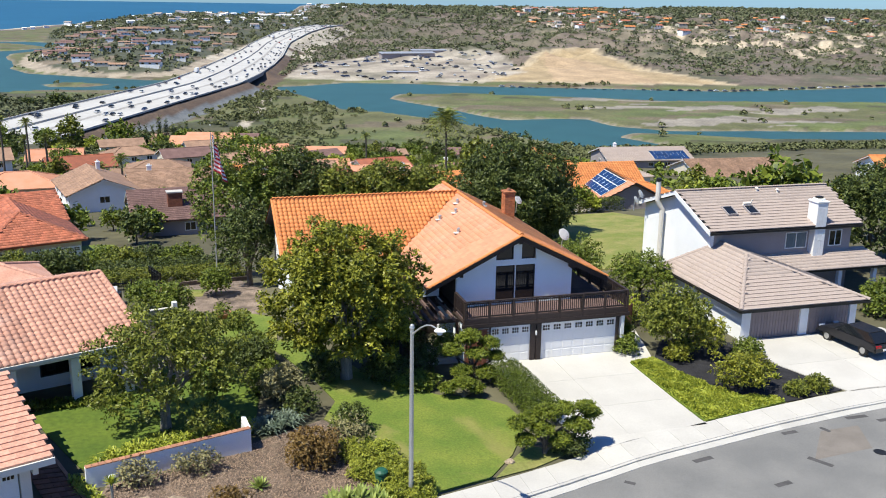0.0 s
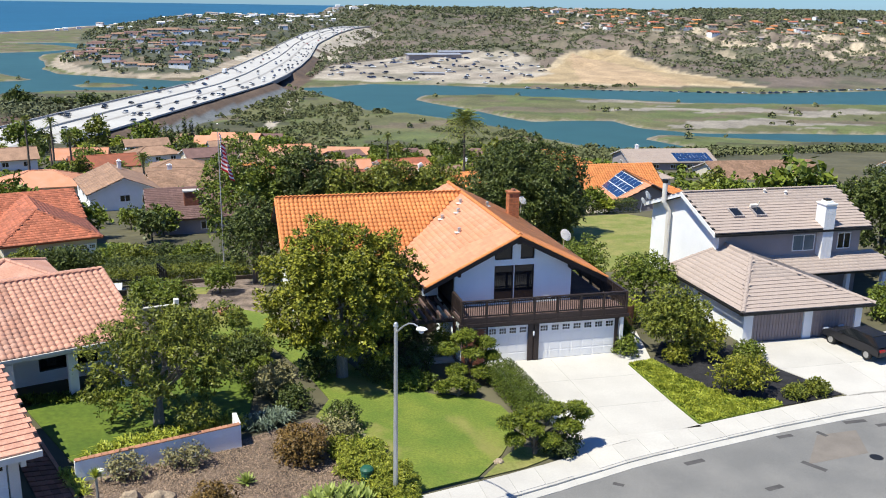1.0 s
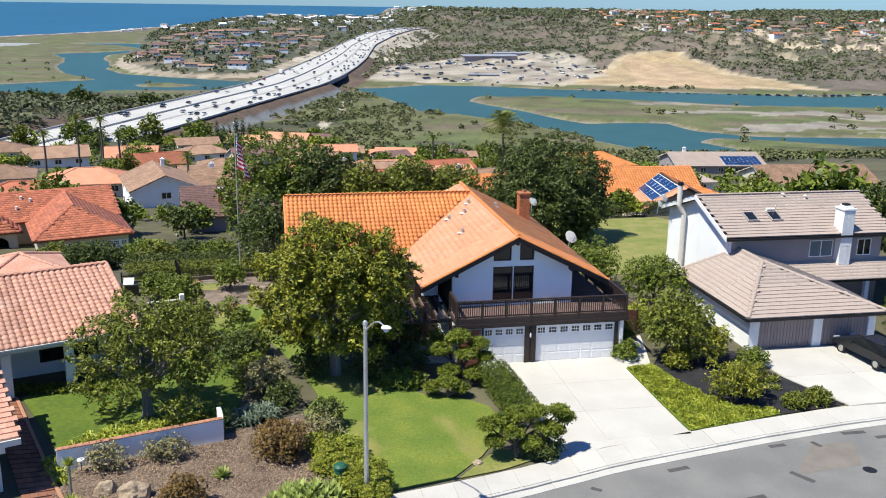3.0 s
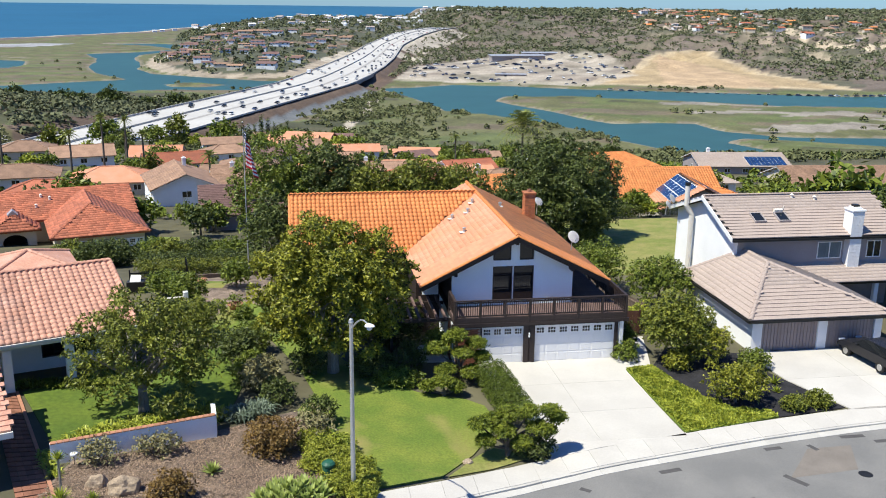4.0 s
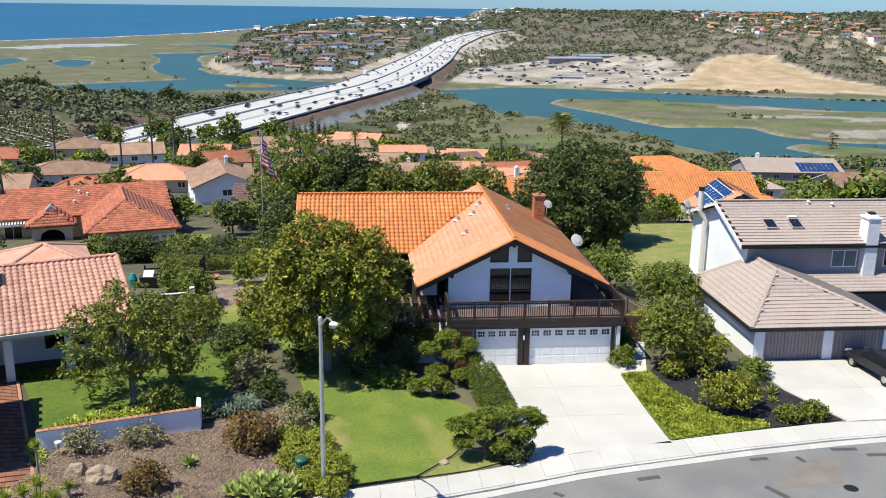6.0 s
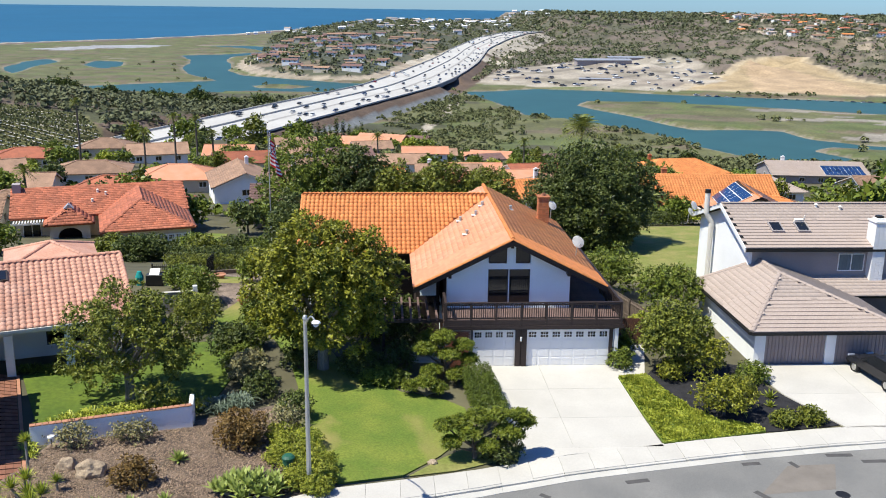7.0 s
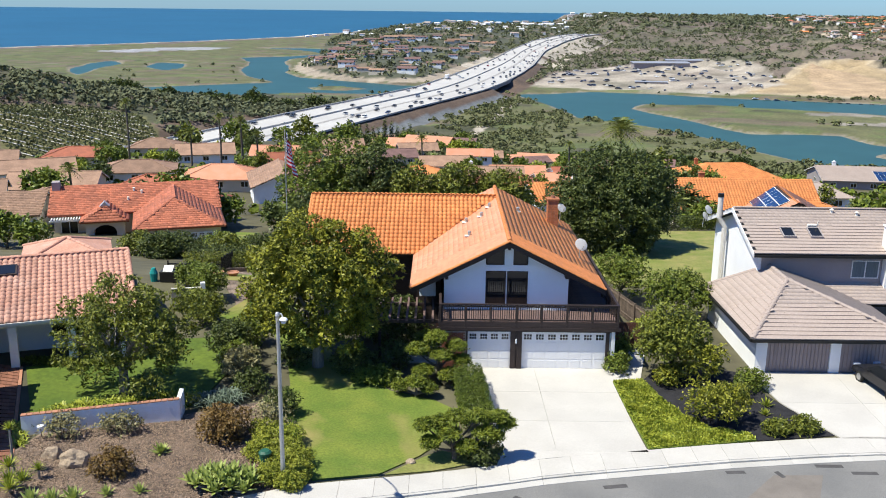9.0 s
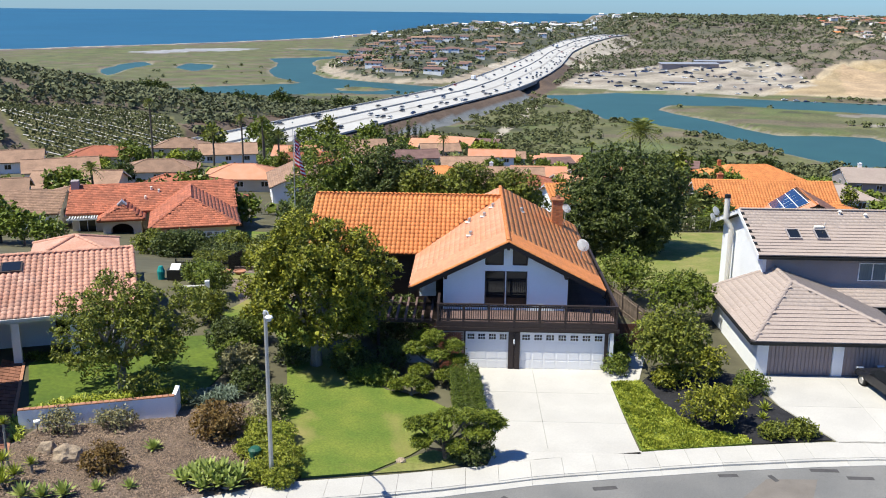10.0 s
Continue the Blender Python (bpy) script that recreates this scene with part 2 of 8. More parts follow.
def islands(bm):
    """The separate pieces of a mesh, as lists of vertex numbers."""
    bm.verts.ensure_lookup_table()
    bm.verts.index_update()
    seen, out = set(), []
    for v in bm.verts:
        if v.index in seen:
            continue
        todo, got = [v], []
        seen.add(v.index)
        while todo:
            a = todo.pop()
            got.append(a.index)
            for e in a.link_edges:
                b = e.other_vert(a)
                if b.index not in seen:
                    seen.add(b.index); todo.append(b)
        out.append(got)
    return out


def part(name, data, material, parent, label=""):
    """Links a bmesh or a mesh as one object under a thing or a part."""
    if name in APART and isinstance(data, bmesh.types.BMesh):
        isl = islands(data)
        if len(isl) > 1:
            obs = []
            for k in range(len(isl)):
                c = data.copy()
                c.verts.ensure_lookup_table()
                keep = set(isl[k])
                bmesh.ops.delete(c, geom=[v for v in c.verts if v.index not in keep], context="VERTS")
                obs.append(part(name, c, material, parent, label))
            data.free()
            return obs[0]
    if isinstance(data, bmesh.types.BMesh):
        me = bpy.data.meshes.new(name)
        bmesh.ops.recalc_face_normals(data, faces=data.faces)
        data.to_mesh(me); data.free()
        me.materials.append(material)
        data = me
    ob = new(name, data)
    ob.parent = parent
    return tagged(ob, label)


def thing(name, label, category, at=(0, 0, 0), turn=0, group="", kind=""):
    ob = new(name)
    ob.matrix_world = pose(*at, 0, 0, turn)
    return tagged(ob, label, category, group, kind)


def solo(name, data, material, label, category="", kind="", group=""):
    return tagged(part(name, data, material, None), label, category, group, kind)


def boxes(*specs, bevel=0.0):
    """A bmesh of boxes (x0, y0, z0, x1, y1, z1)."""
    bm = bmesh.new()
    for x0, y0, z0, x1, y1, z1 in specs:
        bmesh.ops.create_cube(bm, size=1, matrix=Matrix.Translation(((x0 + x1) / 2, (y0 + y1) / 2, (z0 + z1) / 2)) @ Matrix.Diagonal((x1 - x0, y1 - y0, z1 - z0, 1)))
    if bevel:
        bmesh.ops.bevel(bm, geom=bm.edges[:], offset=bevel, segments=1, affect="EDGES")
    return bm


def slab(pts, down):
    """A bmesh: the flat polygon pts (3D) thickened along the vector down."""
    bm = bmesh.new()
    top = [bm.verts.new(p) for p in pts]
    low = [bm.verts.new(Vector(p) + Vector(down)) for p in pts]
    bm.faces.new(top); bm.faces.new(low[::-1])
    for i in range(len(pts)):
        j = (i + 1) % len(pts)
        bm.faces.new((top[j], top[i], low[i], low[j]))
    return bm


def tube(points, radii, sides=8, bm=None):
    """A bmesh: a tapering tube through points."""
    bm = bm or bmesh.new()
    rings = []
    for i, p in enumerate(points):
        p = Vector(p)
        d = (Vector(points[min(i + 1, len(points) - 1)]) - Vector(points[max(i - 1, 0)])).normalized()
        a = d.orthogonal().normalized()
        b = d.cross(a)
        rings.append([bm.verts.new(p + radii[i] * (math.cos(k * math.tau / sides) * a + math.sin(k * math.tau / sides) * b)) for k in range(sides)])
    for r, s in zip(rings, rings[1:]):
        # match the start of the next ring to this one
        off = min(range(sides), key=lambda o: (s[o].co - r[0].co).length)
        for k in range(sides):
            bm.faces.new((r[k], r[(k + 1) % sides], s[(k + 1 + off) % sides], s[(k + off) % sides]))
    for ring in (rings[0], rings[-1]):
        bm.faces.new(ring)
    return bm


def lathe(profile, sides=16):
    """A bmesh turned about z from (r, z) pairs."""
    bm = bmesh.new()
    rings = [[bm.verts.new((r * math.cos(k * math.tau / sides), r * math.sin(k * math.tau / sides), z)) for k in range(sides)] for r, z in profile]
    for a, b in zip(rings, rings[1:]):
        for k in range(sides):
            bm.faces.new((a[k], a[(k + 1) % sides], b[(k + 1) % sides], b[k]))
    bm.faces.new(rings[0]); bm.faces.new(rings[-1])
    return bm


# ---- the lie of the land ----
HW = [(-160, 180, 52), (-111, 323, 52), (-84, 400, 52), (-62, 463, 53), (-30, 550, 53), (0, 633, 54), (21, 720, 56), (42, 825, 57), (65, 950, 55), (83, 1050, 50), (102, 1150, 46), (144, 1270, 46), (190, 1390, 40), (236, 1500, 40)]
SHORE_NEAR = [(318, 211), (222, 280), (157, 324), (159, 344), (156, 363), (147, 393), (143, 422), (131, 446), (119, 473), (102, 501), (82, 521), (73, 582), (60, 638), (53, 675), (80, 682), (115, 706), (165, 690), (207, 665), (266, 645), (402, 596), (593, 618), (814, 631), (1281, 658), (1293, 205)]
ISLAND = [(122, 578), (138, 612), (176, 602), (213, 591), (249, 577), (311, 536), (647, 474), (1056, 543), (1061, 300), (473, 341), (234, 395), (214, 416), (213, 449), (192, 454), (163, 451), (152, 483), (140, 526), (127, 556)]
ISLET = [(194, 378), (212, 391), (264, 366), (336, 313), (400, 302), (382, 282), (317, 298), (239, 324), (207, 348)]
RIVER = [(-331, 753), (-244, 701), (-198, 730), (-150, 763), (-190, 837), (-211, 914), (-228, 1052), (-263, 1145), (-205, 1185), (-168, 1253), (-200, 1340), (-290, 1420), (-224, 1430), (-150, 1378), (-157, 1225), (-196, 1131), (-195, 1069), (-178, 996), (-162, 888), (-140, 826), (-92, 785), (-40, 745), (29, 730), (40, 690), (-20, 672), (-51, 664), (-113, 668), (-152, 630), (-178, 650), (-226, 655), (-269, 712)]
POND_A = [(-382, 902), (-396, 987), (-390, 1043), (-363, 993), (-360, 898), (-342, 813)]
POND_B = [(-321, 950), (-328, 1022), (-294, 1006), (-279, 939), (-284, 893)]
UPLAND = [(58, 754), (145, 718), (287, 658), (442, 610), (643, 647), (1049, 670), (4900, 900), (4900, 4900), (900, 4900), (278, 2087), (143, 1283), (77, 866)]
PROMONTORY = [(-158, 930), (-130, 836), (-87, 790), (-37, 765), (-12, 790), (8, 890), (40, 1050), (70, 1180), (140, 1320), (276, 1700), (500, 2300), (900, 4900), (200, 4900), (-90, 2800), (-235, 1992), (-215, 1588), (-185, 1294), (-172, 1112)]
COAST = [(-4000, -4000), (-1500, -400), (-860, 980), (-600, 1430), (-510, 1560), (-410, 1760), (-330, 1960), (-285, 2250), (-200, 2480), (100, 2600), (700, 2650), (2600, 2400), (4990, 2300), (4990, -4000)]
MUD = [(-488, 1245), (-438, 1364), (-321, 1414), (-345, 1331), (-434, 1225)]
MARSH_BAR = [(-115, 712), (-94, 727), (-64, 712), (-80, 694), (-107, 695)]


def sd_poly(x, y, pts):
    """Signed distance to a polygon, negative inside, for arrays."""
    best, inside = np.full(x.shape, 1e18), np.zeros(x.shape, bool)
    for (ax, ay), (bx, by) in zip(pts, pts[1:] + pts[:1]):
        dx, dy = bx - ax, by - ay
        h = np.clip(((x - ax) * dx + (y - ay) * dy) / (dx * dx + dy * dy), 0, 1)
        best = np.minimum(best, (x - ax - h * dx) ** 2 + (y - ay - h * dy) ** 2)
        cross = (ay > y) != (by > y)
        inside ^= cross & (x < (bx - ax) * (y - ay) / (by - ay + 1e-12) + ax)
    return np.where(inside, -1, 1) * np.sqrt(best)


def wobble(x, y, size):
    """Smooth uneven values of about -1 to 1, for arrays."""
    a, b = x / size, y / size
    return (np.sin(a * 1.7 + 1.3 * np.sin(b * 1.1 + 0.5)) + np.sin(b * 2.1 + 1.7 * np.sin(a * 0.9 + 2.0)) + 0.6 * np.sin(a * 3.9 - b * 3.1 + 1.0) + 0.5 * np.sin(a * 5.3 + b * 6.1)) / 2.6


def hw_at(x, y):
    """Distance from the motorway's middle, its half width, height and place along it."""
    best, half, along = np.full(x.shape, 1e9), np.full(x.shape, 20.0), np.zeros(x.shape)
    run = 0.0
    for (ax, ay, aw), (bx, by, bw) in zip(HW, HW[1:]):
        dx, dy = bx - ax, by - ay
        ln = math.hypot(dx, dy)
        h = np.clip(((x - ax) * dx + (y - ay) * dy) / ln ** 2, 0, 1)
        d = np.hypot(x - ax - h * dx, y - ay - h * dy)
        near = d < best
        best = np.where(near, d, best); half = np.where(near, (aw + h * (bw - aw)) / 2, half); along = np.where(near, run + h * ln, along)
        run += ln
    return best, half, hw_z(along), along


def hw_z(along):
    return np.interp(along, [0, 805, 907, 1009, 1136, 1265, 1384], [-38, -38, -36.5, -32.5, -24, -20, -19.5])


def sea_z(x, y):
    """The sea's level: past 2.6 km it is drawn in towards the viewer's side, rising so that its horizon stands where it truly does."""
    r = np.hypot(x + 11, y + 50)
    way = 2600 * (14300 / 2600) ** np.clip((r - 2600) / 2350, 0, 1)
    return np.where(r > 2600, 20 - 65.1 * r / way, -45.1)


def yard_z(x, y):
    return -0.35 * np.clip(-y / 9, 0, 1) * np.clip((x + 11) / 7, 0, 1) + 0.022 * np.clip(-x - 2, 0, 45)


def kerb_y(x):
    """The front of the kerb along the street."""
    return np.interp(x, [-60, -30.64, -16.07, -10.41, -6.61, -3.58, 0.53, 4.65, 8.89, 13.3, 16.72, 31, 60], [-36, -25.5, -18.8, -16.05, -14.8, -13.65, -12.42, -11.62, -10.84, -10.21, -9.85, -10.8, -13])


def slope_z(x, y):
    """The fall of the land behind the houses: a flat back garden on one side, a terraced slope on the other; a low rise among the roofs below."""
    low = np.interp(y, [16, 42, 120, 220, 300, 350], [0, -5.4, -15, -27, -39, -43.9])
    shelf = np.interp(y, [16, 42, 120, 220, 300, 345, 370], [0, -5.4, -15, -23.5, -31.5, -42, -43.9])
    left = shelf + (low - shelf) * np.clip((x - 40) / 50, 0, 1)
    flat = np.interp(y, [16, 47, 62, 120, 220, 300, 350], [0, -2.6, -8.2, -15, -27, -39, -43.9])
    f = np.clip((x - 4) / 6, 0, 1)
    return left * (1 - f) + flat * f + 3.0 * np.exp(-((x + 80) ** 2 + (y - 165) ** 2) / (2 * 34.0 ** 2))


def ground_z(x, y):
    x, y = np.asarray(x, float), np.asarray(y, float)
    near = np.clip((120 - y) / 80, 0, 1) * yard_z(x, y) - 0.4 * np.clip((kerb_y(x) + 1.5 - y) / 0.5, 0, 1)
    z = near + slope_z(x, y)
    far = np.clip((y - 60) / 60, 0, 1)
    z = z + far * 0.8 * wobble(x, y, 37) + 36 * np.exp(-((x + 290) ** 2 + (y - 400) ** 2) / (2 * 100.0 ** 2))
    z = np.maximum(z, -44.3 + 0.35 * wobble(x, y, 60) * (y > 300))
    w = 7 * wobble(x, y, 45)
    up = -sd_poly(x, y, UPLAND) + w
    gully = np.abs(wobble(x + 0.3 * y, y, 120)) * 12 + np.abs(wobble(x, y, 47)) * 5 + np.abs(wobble(x, y * 0.3, 34)) * 11
    rise = np.interp(up, [0, 70, 250, 500, 900, 2500], [-44, -39, -21, -2, 14, 8])
    rise = np.where(up > 60, rise - gully * np.clip((up - 60) / 200, 0, 1) * np.clip((1100 - up) / 300, 0.25, 1), rise)
    z = np.where(up > 0, np.maximum(z, rise), z)
    road_x = np.interp(y, [p[1] for p in HW], [p[0] for p in HW])
    back = np.interp(y, [1130, 1350, 1550, 1800, 2600], [-45, -22, -3, 9, 5]) + 4 * wobble(x, y, 90) - 0.4 * gully
    z = np.where(y > 1130, np.maximum(z, -45 + (back + 45) * np.clip((x - road_x - 25) / 70, 0, 1)), z)
    pr = -sd_poly(x, y, PROMONTORY) + 0.6 * w
    z = np.where(pr > 0, np.maximum(z, np.minimum(np.interp(pr, [0, 12, 60, 140], [-44.5, -41.5, -35, -21]), np.interp(y, [760, 1000, 1300, 1800, 2600], [-37, -32, -24, -15, -12])) + 2.5 * wobble(x, y, 60) * np.clip(pr / 60, 0, 1)), z)
    cut = np.minimum(np.maximum(np.maximum(sd_poly(x, y, SHORE_NEAR), -sd_poly(x, y, ISLAND)), -sd_poly(x, y, ISLET)), np.minimum(np.maximum(sd_poly(x, y, RIVER), -sd_poly(x, y, MARSH_BAR)), np.minimum(sd_poly(x, y, POND_A), sd_poly(x, y, POND_B)))) + 0.35 * w
    z = np.where(cut < 6, np.minimum(z, np.interp(cut, [-6, 0, 6], [-46.5, -45.0, -44.2])), z)
    d, half, hz, along = hw_at(x, y)
    bank = hz - 0.6 - np.clip(d - half - 1, 0, 60) * 0.5
    bridge = (along > 505) & (along < 590)
    z = np.where((d < half + 60) & ~bridge, np.maximum(z, bank), z)
    z = np.where(d < half + 40, np.minimum(z, hz - 0.6 + np.clip(d - half - 2, 0, 40) * 0.5), z)
    sea = sd_poly(x, y, COAST)
    z = np.where(sea > -12, np.minimum(z, np.interp(sea, [-12, 0, 30], [-43.5, -44.9, -50])), z)
    level = sea_z(x, y)
    return np.where(sea > -12, z + level + 45.1, np.where(level > -45, np.maximum(z, level + 2), z))


def gz(x, y):
    if y < 100 and abs(x) < 80:
        near = min(max((120 - y) / 80, 0), 1) * float(yard_z(x, y)) - 0.4 * min(max((float(kerb_y(x)) + 1.5 - y) / 0.5, 0), 1)
        return near + float(slope_z(x, y)) + min(max((y - 60) / 60, 0), 1) * 0.8 * float(wobble(x, y, 37))
    return float(ground_z(np.array([x]), np.array([y]))[0])


# ---- ground, water, street ----
def build_ground():
    ang = np.radians(np.concatenate([np.arange(-180, -38, 6.0), np.arange(-38, 52, 0.22), np.arange(52, 180, 6.0)]))
    rad = np.concatenate([[0.0], np.geomspace(8, 4950, 520)])
    a, r = np.meshgrid(ang, rad, indexing="ij")
    x, y = -8 + r * np.sin(a), -42 + r * np.cos(a)
    z = ground_z(x, y) - 0.03
    na, nr = x.shape
    i, j = np.meshgrid(np.arange(na), np.arange(nr - 1), indexing="ij")
    k = (i + 1) % na
    quads = np.stack([i * nr + j, k * nr + j, k * nr + j + 1, i * nr + j + 1], -1).reshape(-1, 4)
    me = quads_np("ground", np.stack([x, y, z], -1).reshape(-1, 3), quads, ground_mat(), True)
    # what covers the ground where
    col = np.zeros(x.shape + (4,)); col[..., 3] = 1
    def lay(mask, c):
        mask = np.clip(mask, 0, 1)[..., None]
        col[..., :3] = col[..., :3] * (1 - mask) + np.array(c) * mask
    lay(np.ones(x.shape), (0.115, 0.105, 0.06))
    lay((y - 30) / 20, (0.11, 0.10, 0.052))
    lay((y - 200) / 60, (0.088, 0.084, 0.045))
    lay((wobble(x, y, 25) > 0.1) * (y > 200) * 0.7, (0.06, 0.066, 0.03))
    low = (z < -43.2) & (y > 280) & (r < 2600)
    lay(low * 1.0, (0.13, 0.132, 0.055))
    lay(low * (wobble(x, y, 38) > 0.15) * 0.7, (0.115, 0.145, 0.045))
    lay(low * (wobble(x * 0.6, y * 1.6, 30) < -0.35) * 0.9, (0.155, 0.125, 0.08))
    flat = low & (sd_poly(x, y, ISLAND) < -8)
    lay(flat * (wobble(x * 0.5, y * 1.5, 33) > 0.35) * (x > 230) * 0.9, (0.30, 0.265, 0.22))
    lay(((z < -44.55) & (y > 280)) * 0.8, (0.25, 0.215, 0.16))
    up = -sd_poly(x, y, UPLAND)
    upm = np.clip(up / 25, 0, 1)
    upm = np.maximum(upm, (y > 1130) * (x > np.interp(y, [p[1] for p in HW], [p[0] for p in HW]) + 25) * 1.0)
    lay(upm, (0.17, 0.135, 0.105))
    lay(upm * (wobble(x, y, 33) > 0.0) * 0.75, (0.135, 0.12, 0.08))
    lay(upm * (wobble(x, y, 71) > 0.35) * 0.7, (0.09, 0.095, 0.055))
    slope = np.abs(np.gradient(z, axis=1)) / (np.gradient(r, axis=1) + 1e-6) + np.abs(np.gradient(z, axis=0)) / (r * 0.00384 + 1e-6)
    lay(upm * (up > 200) * (up < 520) * np.clip((slope - 0.2) * 5, 0, 1) * (wobble(x, y * 0.5, 15) > -0.1) * np.clip((x - 480) / 150, 0.1, 1), (0.56, 0.46, 0.33))
    field = sd_poly(x, y, [(226, 690), (286, 673), (428, 632), (405, 711), (405, 770), (413, 858), (439, 934), (376, 915), (318, 806)])
    lay((field < 0) * 1.0, (0.40, 0.30, 0.17))
    lay((np.abs(field) < 4) * 0.8, (0.50, 0.40, 0.26))
    lay((sd_poly(x, y, [(286, 672), (373, 647), (375, 913), (331, 814)]) < 0) * 1.0, (0.46, 0.33, 0.20))
    yard = sd_poly(x, y, [(68, 738), (221, 677), (286, 739), (313, 916), (238, 982), (106, 883)])
    lay((yard < 0) * (0.6 + 0.4 * wobble(x, y, 22)), (0.47, 0.41, 0.33))
    pr = -sd_poly(x, y, PROMONTORY)
    lay(pr / 15, (0.085, 0.09, 0.055))
    lay((pr > 0) * (wobble(x, y, 40) > 0.4) * 0.7, (0.23, 0.175, 0.125))
    lay((pr > -4) * (pr < 12) * 0.9 * (y < 1100), (0.40, 0.33, 0.25))
    d, half, hz, along = hw_at(x, y)
    lay((d < half + 16) * (along < 1000) * 1.0, (0.125, 0.085, 0.06))
    lay((d < half + 30) * (along > 820) * (wobble(x, y, 40) > -0.5) * 1.0, (0.50, 0.44, 0.35))
    lay((d > half + 7) * (d < half + 17) * (along > 190) * (along < 500) * (x > np.interp(y, [p[1] for p in HW], [p[0] for p in HW])) * 1.0, (0.16, 0.17, 0.175))
    trail = np.full(x.shape, 1e9)
    for (ax, ay), (bx, by) in zip(TRAIL, TRAIL[1:]):
        t = np.clip(((x - ax) * (bx - ax) + (y - ay) * (by - ay)) / ((bx - ax) ** 2 + (by - ay) ** 2), 0, 1)
        trail = np.minimum(trail, np.hypot(x - ax - t * (bx - ax), y - ay - t * (by - ay)))
    lay((trail < 2.6) * 1.0, (0.48, 0.42, 0.33))
    lay((sd_poly(x, y, MUD) < 0) * 1.0, (0.33, 0.33, 0.34))
    sea = sd_poly(x, y, COAST)
    lay((sea > -60) * (sea < -25) * 1.0, (0.15, 0.12, 0.10))
    lay((sea > -25) * 1.0, (0.45, 0.38, 0.29))
    hill = np.exp(-((x + 290) ** 2 + (y - 400) ** 2) / (2 * 110.0 ** 2))
    lay((hill > 0.3) * (wobble(x, y, 30) > 0.1) * 0.8, (0.17, 0.125, 0.095))
    vine = sd_poly(x, y, VINES)
    lay((vine < 0) * 1.0, (0.16, 0.15, 0.06))
    attr = me.color_attributes.new("soil", "FLOAT_COLOR", "POINT")
    attr.data.foreach_set("color", col.astype(np.float32).ravel())
    solo("ground", me, None, "dry scrubby coastal ground sloping to a marshy lagoon", "ground", "structure")


def ground_mat():
    m = mat("soil_and_scrub", (1, 1, 1), 0.95, vary=0.35, scale=0.05, fine=0.6, bump=0.6, bump_scale=3.0)
    n, l = m.node_tree.nodes, m.node_tree.links
    at, mu = n.new("ShaderNodeAttribute"), n.new("ShaderNodeMixRGB")
    at.attribute_name = "soil"
    mu.blend_type, mu.inputs[0].default_value = "MULTIPLY", 1.0
    hsv = next(k for k in n if k.bl_idname == "ShaderNodeHueSaturation")
    l.new(at.outputs[0], mu.inputs[1]); l.new(hsv.outputs[0], mu.inputs[2])
    l.new(mu.outputs[0], n["Principled BSDF"].inputs["Base Color"])
    return m


TRAIL = [(64, 663), (57, 620), (33, 549), (27, 497), (15, 445), (8, 403)]
VINES = [(-205, 318), (-178, 374), (-146, 388), (-128, 356), (-142, 304), (-162, 284)]
build_ground()


def water_mat(name, color, rough, ripple):
    m = mat(name, color, rough, vary=0.15, scale=0.004, fine=0.05, bump=0.25, bump_scale=ripple, spec=0.16)
    return m


def build_water():
    ang = np.radians(np.arange(0, 360, 2.0))
    rad = np.concatenate([[1.0, 1300.0], np.linspace(2600, 4940, 40)])
    a, r = np.meshgrid(ang, rad, indexing="ij")
    x, y = -11 + r * np.sin(a), -50 + r * np.cos(a)
    na, nr = x.shape
    i, j = np.meshgrid(np.arange(na), np.arange(nr - 1), indexing="ij")
    k = (i + 1) % na
    quads = np.stack([i * nr + j, k * nr + j, k * nr + j + 1, i * nr + j + 1], -1).reshape(-1, 4)
    solo("sea", quads_np("sea", np.stack([x, y, sea_z(x, y)], -1).reshape(-1, 3), quads, water_mat("blue_sea_water", (0.02, 0.10, 0.165), 0.4, 0.25), True), None, "open blue sea reaching the horizon", "water", "structure")
    bm = bmesh.new()
    bm.faces.new([bm.verts.new((x, y, 0)) for x, y in ((-900, 300), (-520, 1250), (-380, 1500), (1500, 900), (1500, 150), (0, 200))])
    ob = solo("lagoon", bm, water_mat("green_blue_lagoon_water", (0.035, 0.095, 0.085), 0.4, 0.25), "calm green-blue lagoon water", "water", "structure")
    ob.location = (0, 0, -45.0)


build_water()


def sheet(name, pts, lift, material, label, category, kind="structure", depth=0.12, parent=None, step=1.0, zfun=None, holes=()):
    """A thin slab that lies on the land; pts in plan."""
    zfun = zfun or yard_z
    bm = bmesh.new()
    bm.faces.new([bm.verts.new((x, y, 0)) for x, y in pts])
    xs, ys = [p[0] for p in pts], [p[1] for p in pts]
    for axis, vals in ((0, xs), (1, ys)):
        v = math.floor(min(vals) / step) * step + step
        while v < max(vals):
            co, no = [0, 0, 0], [0, 0, 0]
            co[axis], no[axis] = v, 1
            bmesh.ops.bisect_plane(bm, geom=bm.verts[:] + bm.edges[:] + bm.faces[:], plane_co=co, plane_no=no)
            v += step
    edge = [e for e in bm.edges if e.is_boundary]
    for v in bm.verts:
        v.co.z = float(zfun(v.co.x, v.co.y)) + lift
    ext = bmesh.ops.extrude_edge_only(bm, edges=edge)
    for v in ext["geom"]:
        if isinstance(v, bmesh.types.BMVert):
            v.co.z -= depth
    if parent is not None:
        return part(name, bm, material, parent)
    return solo(name, bm, material, label, category, kind)


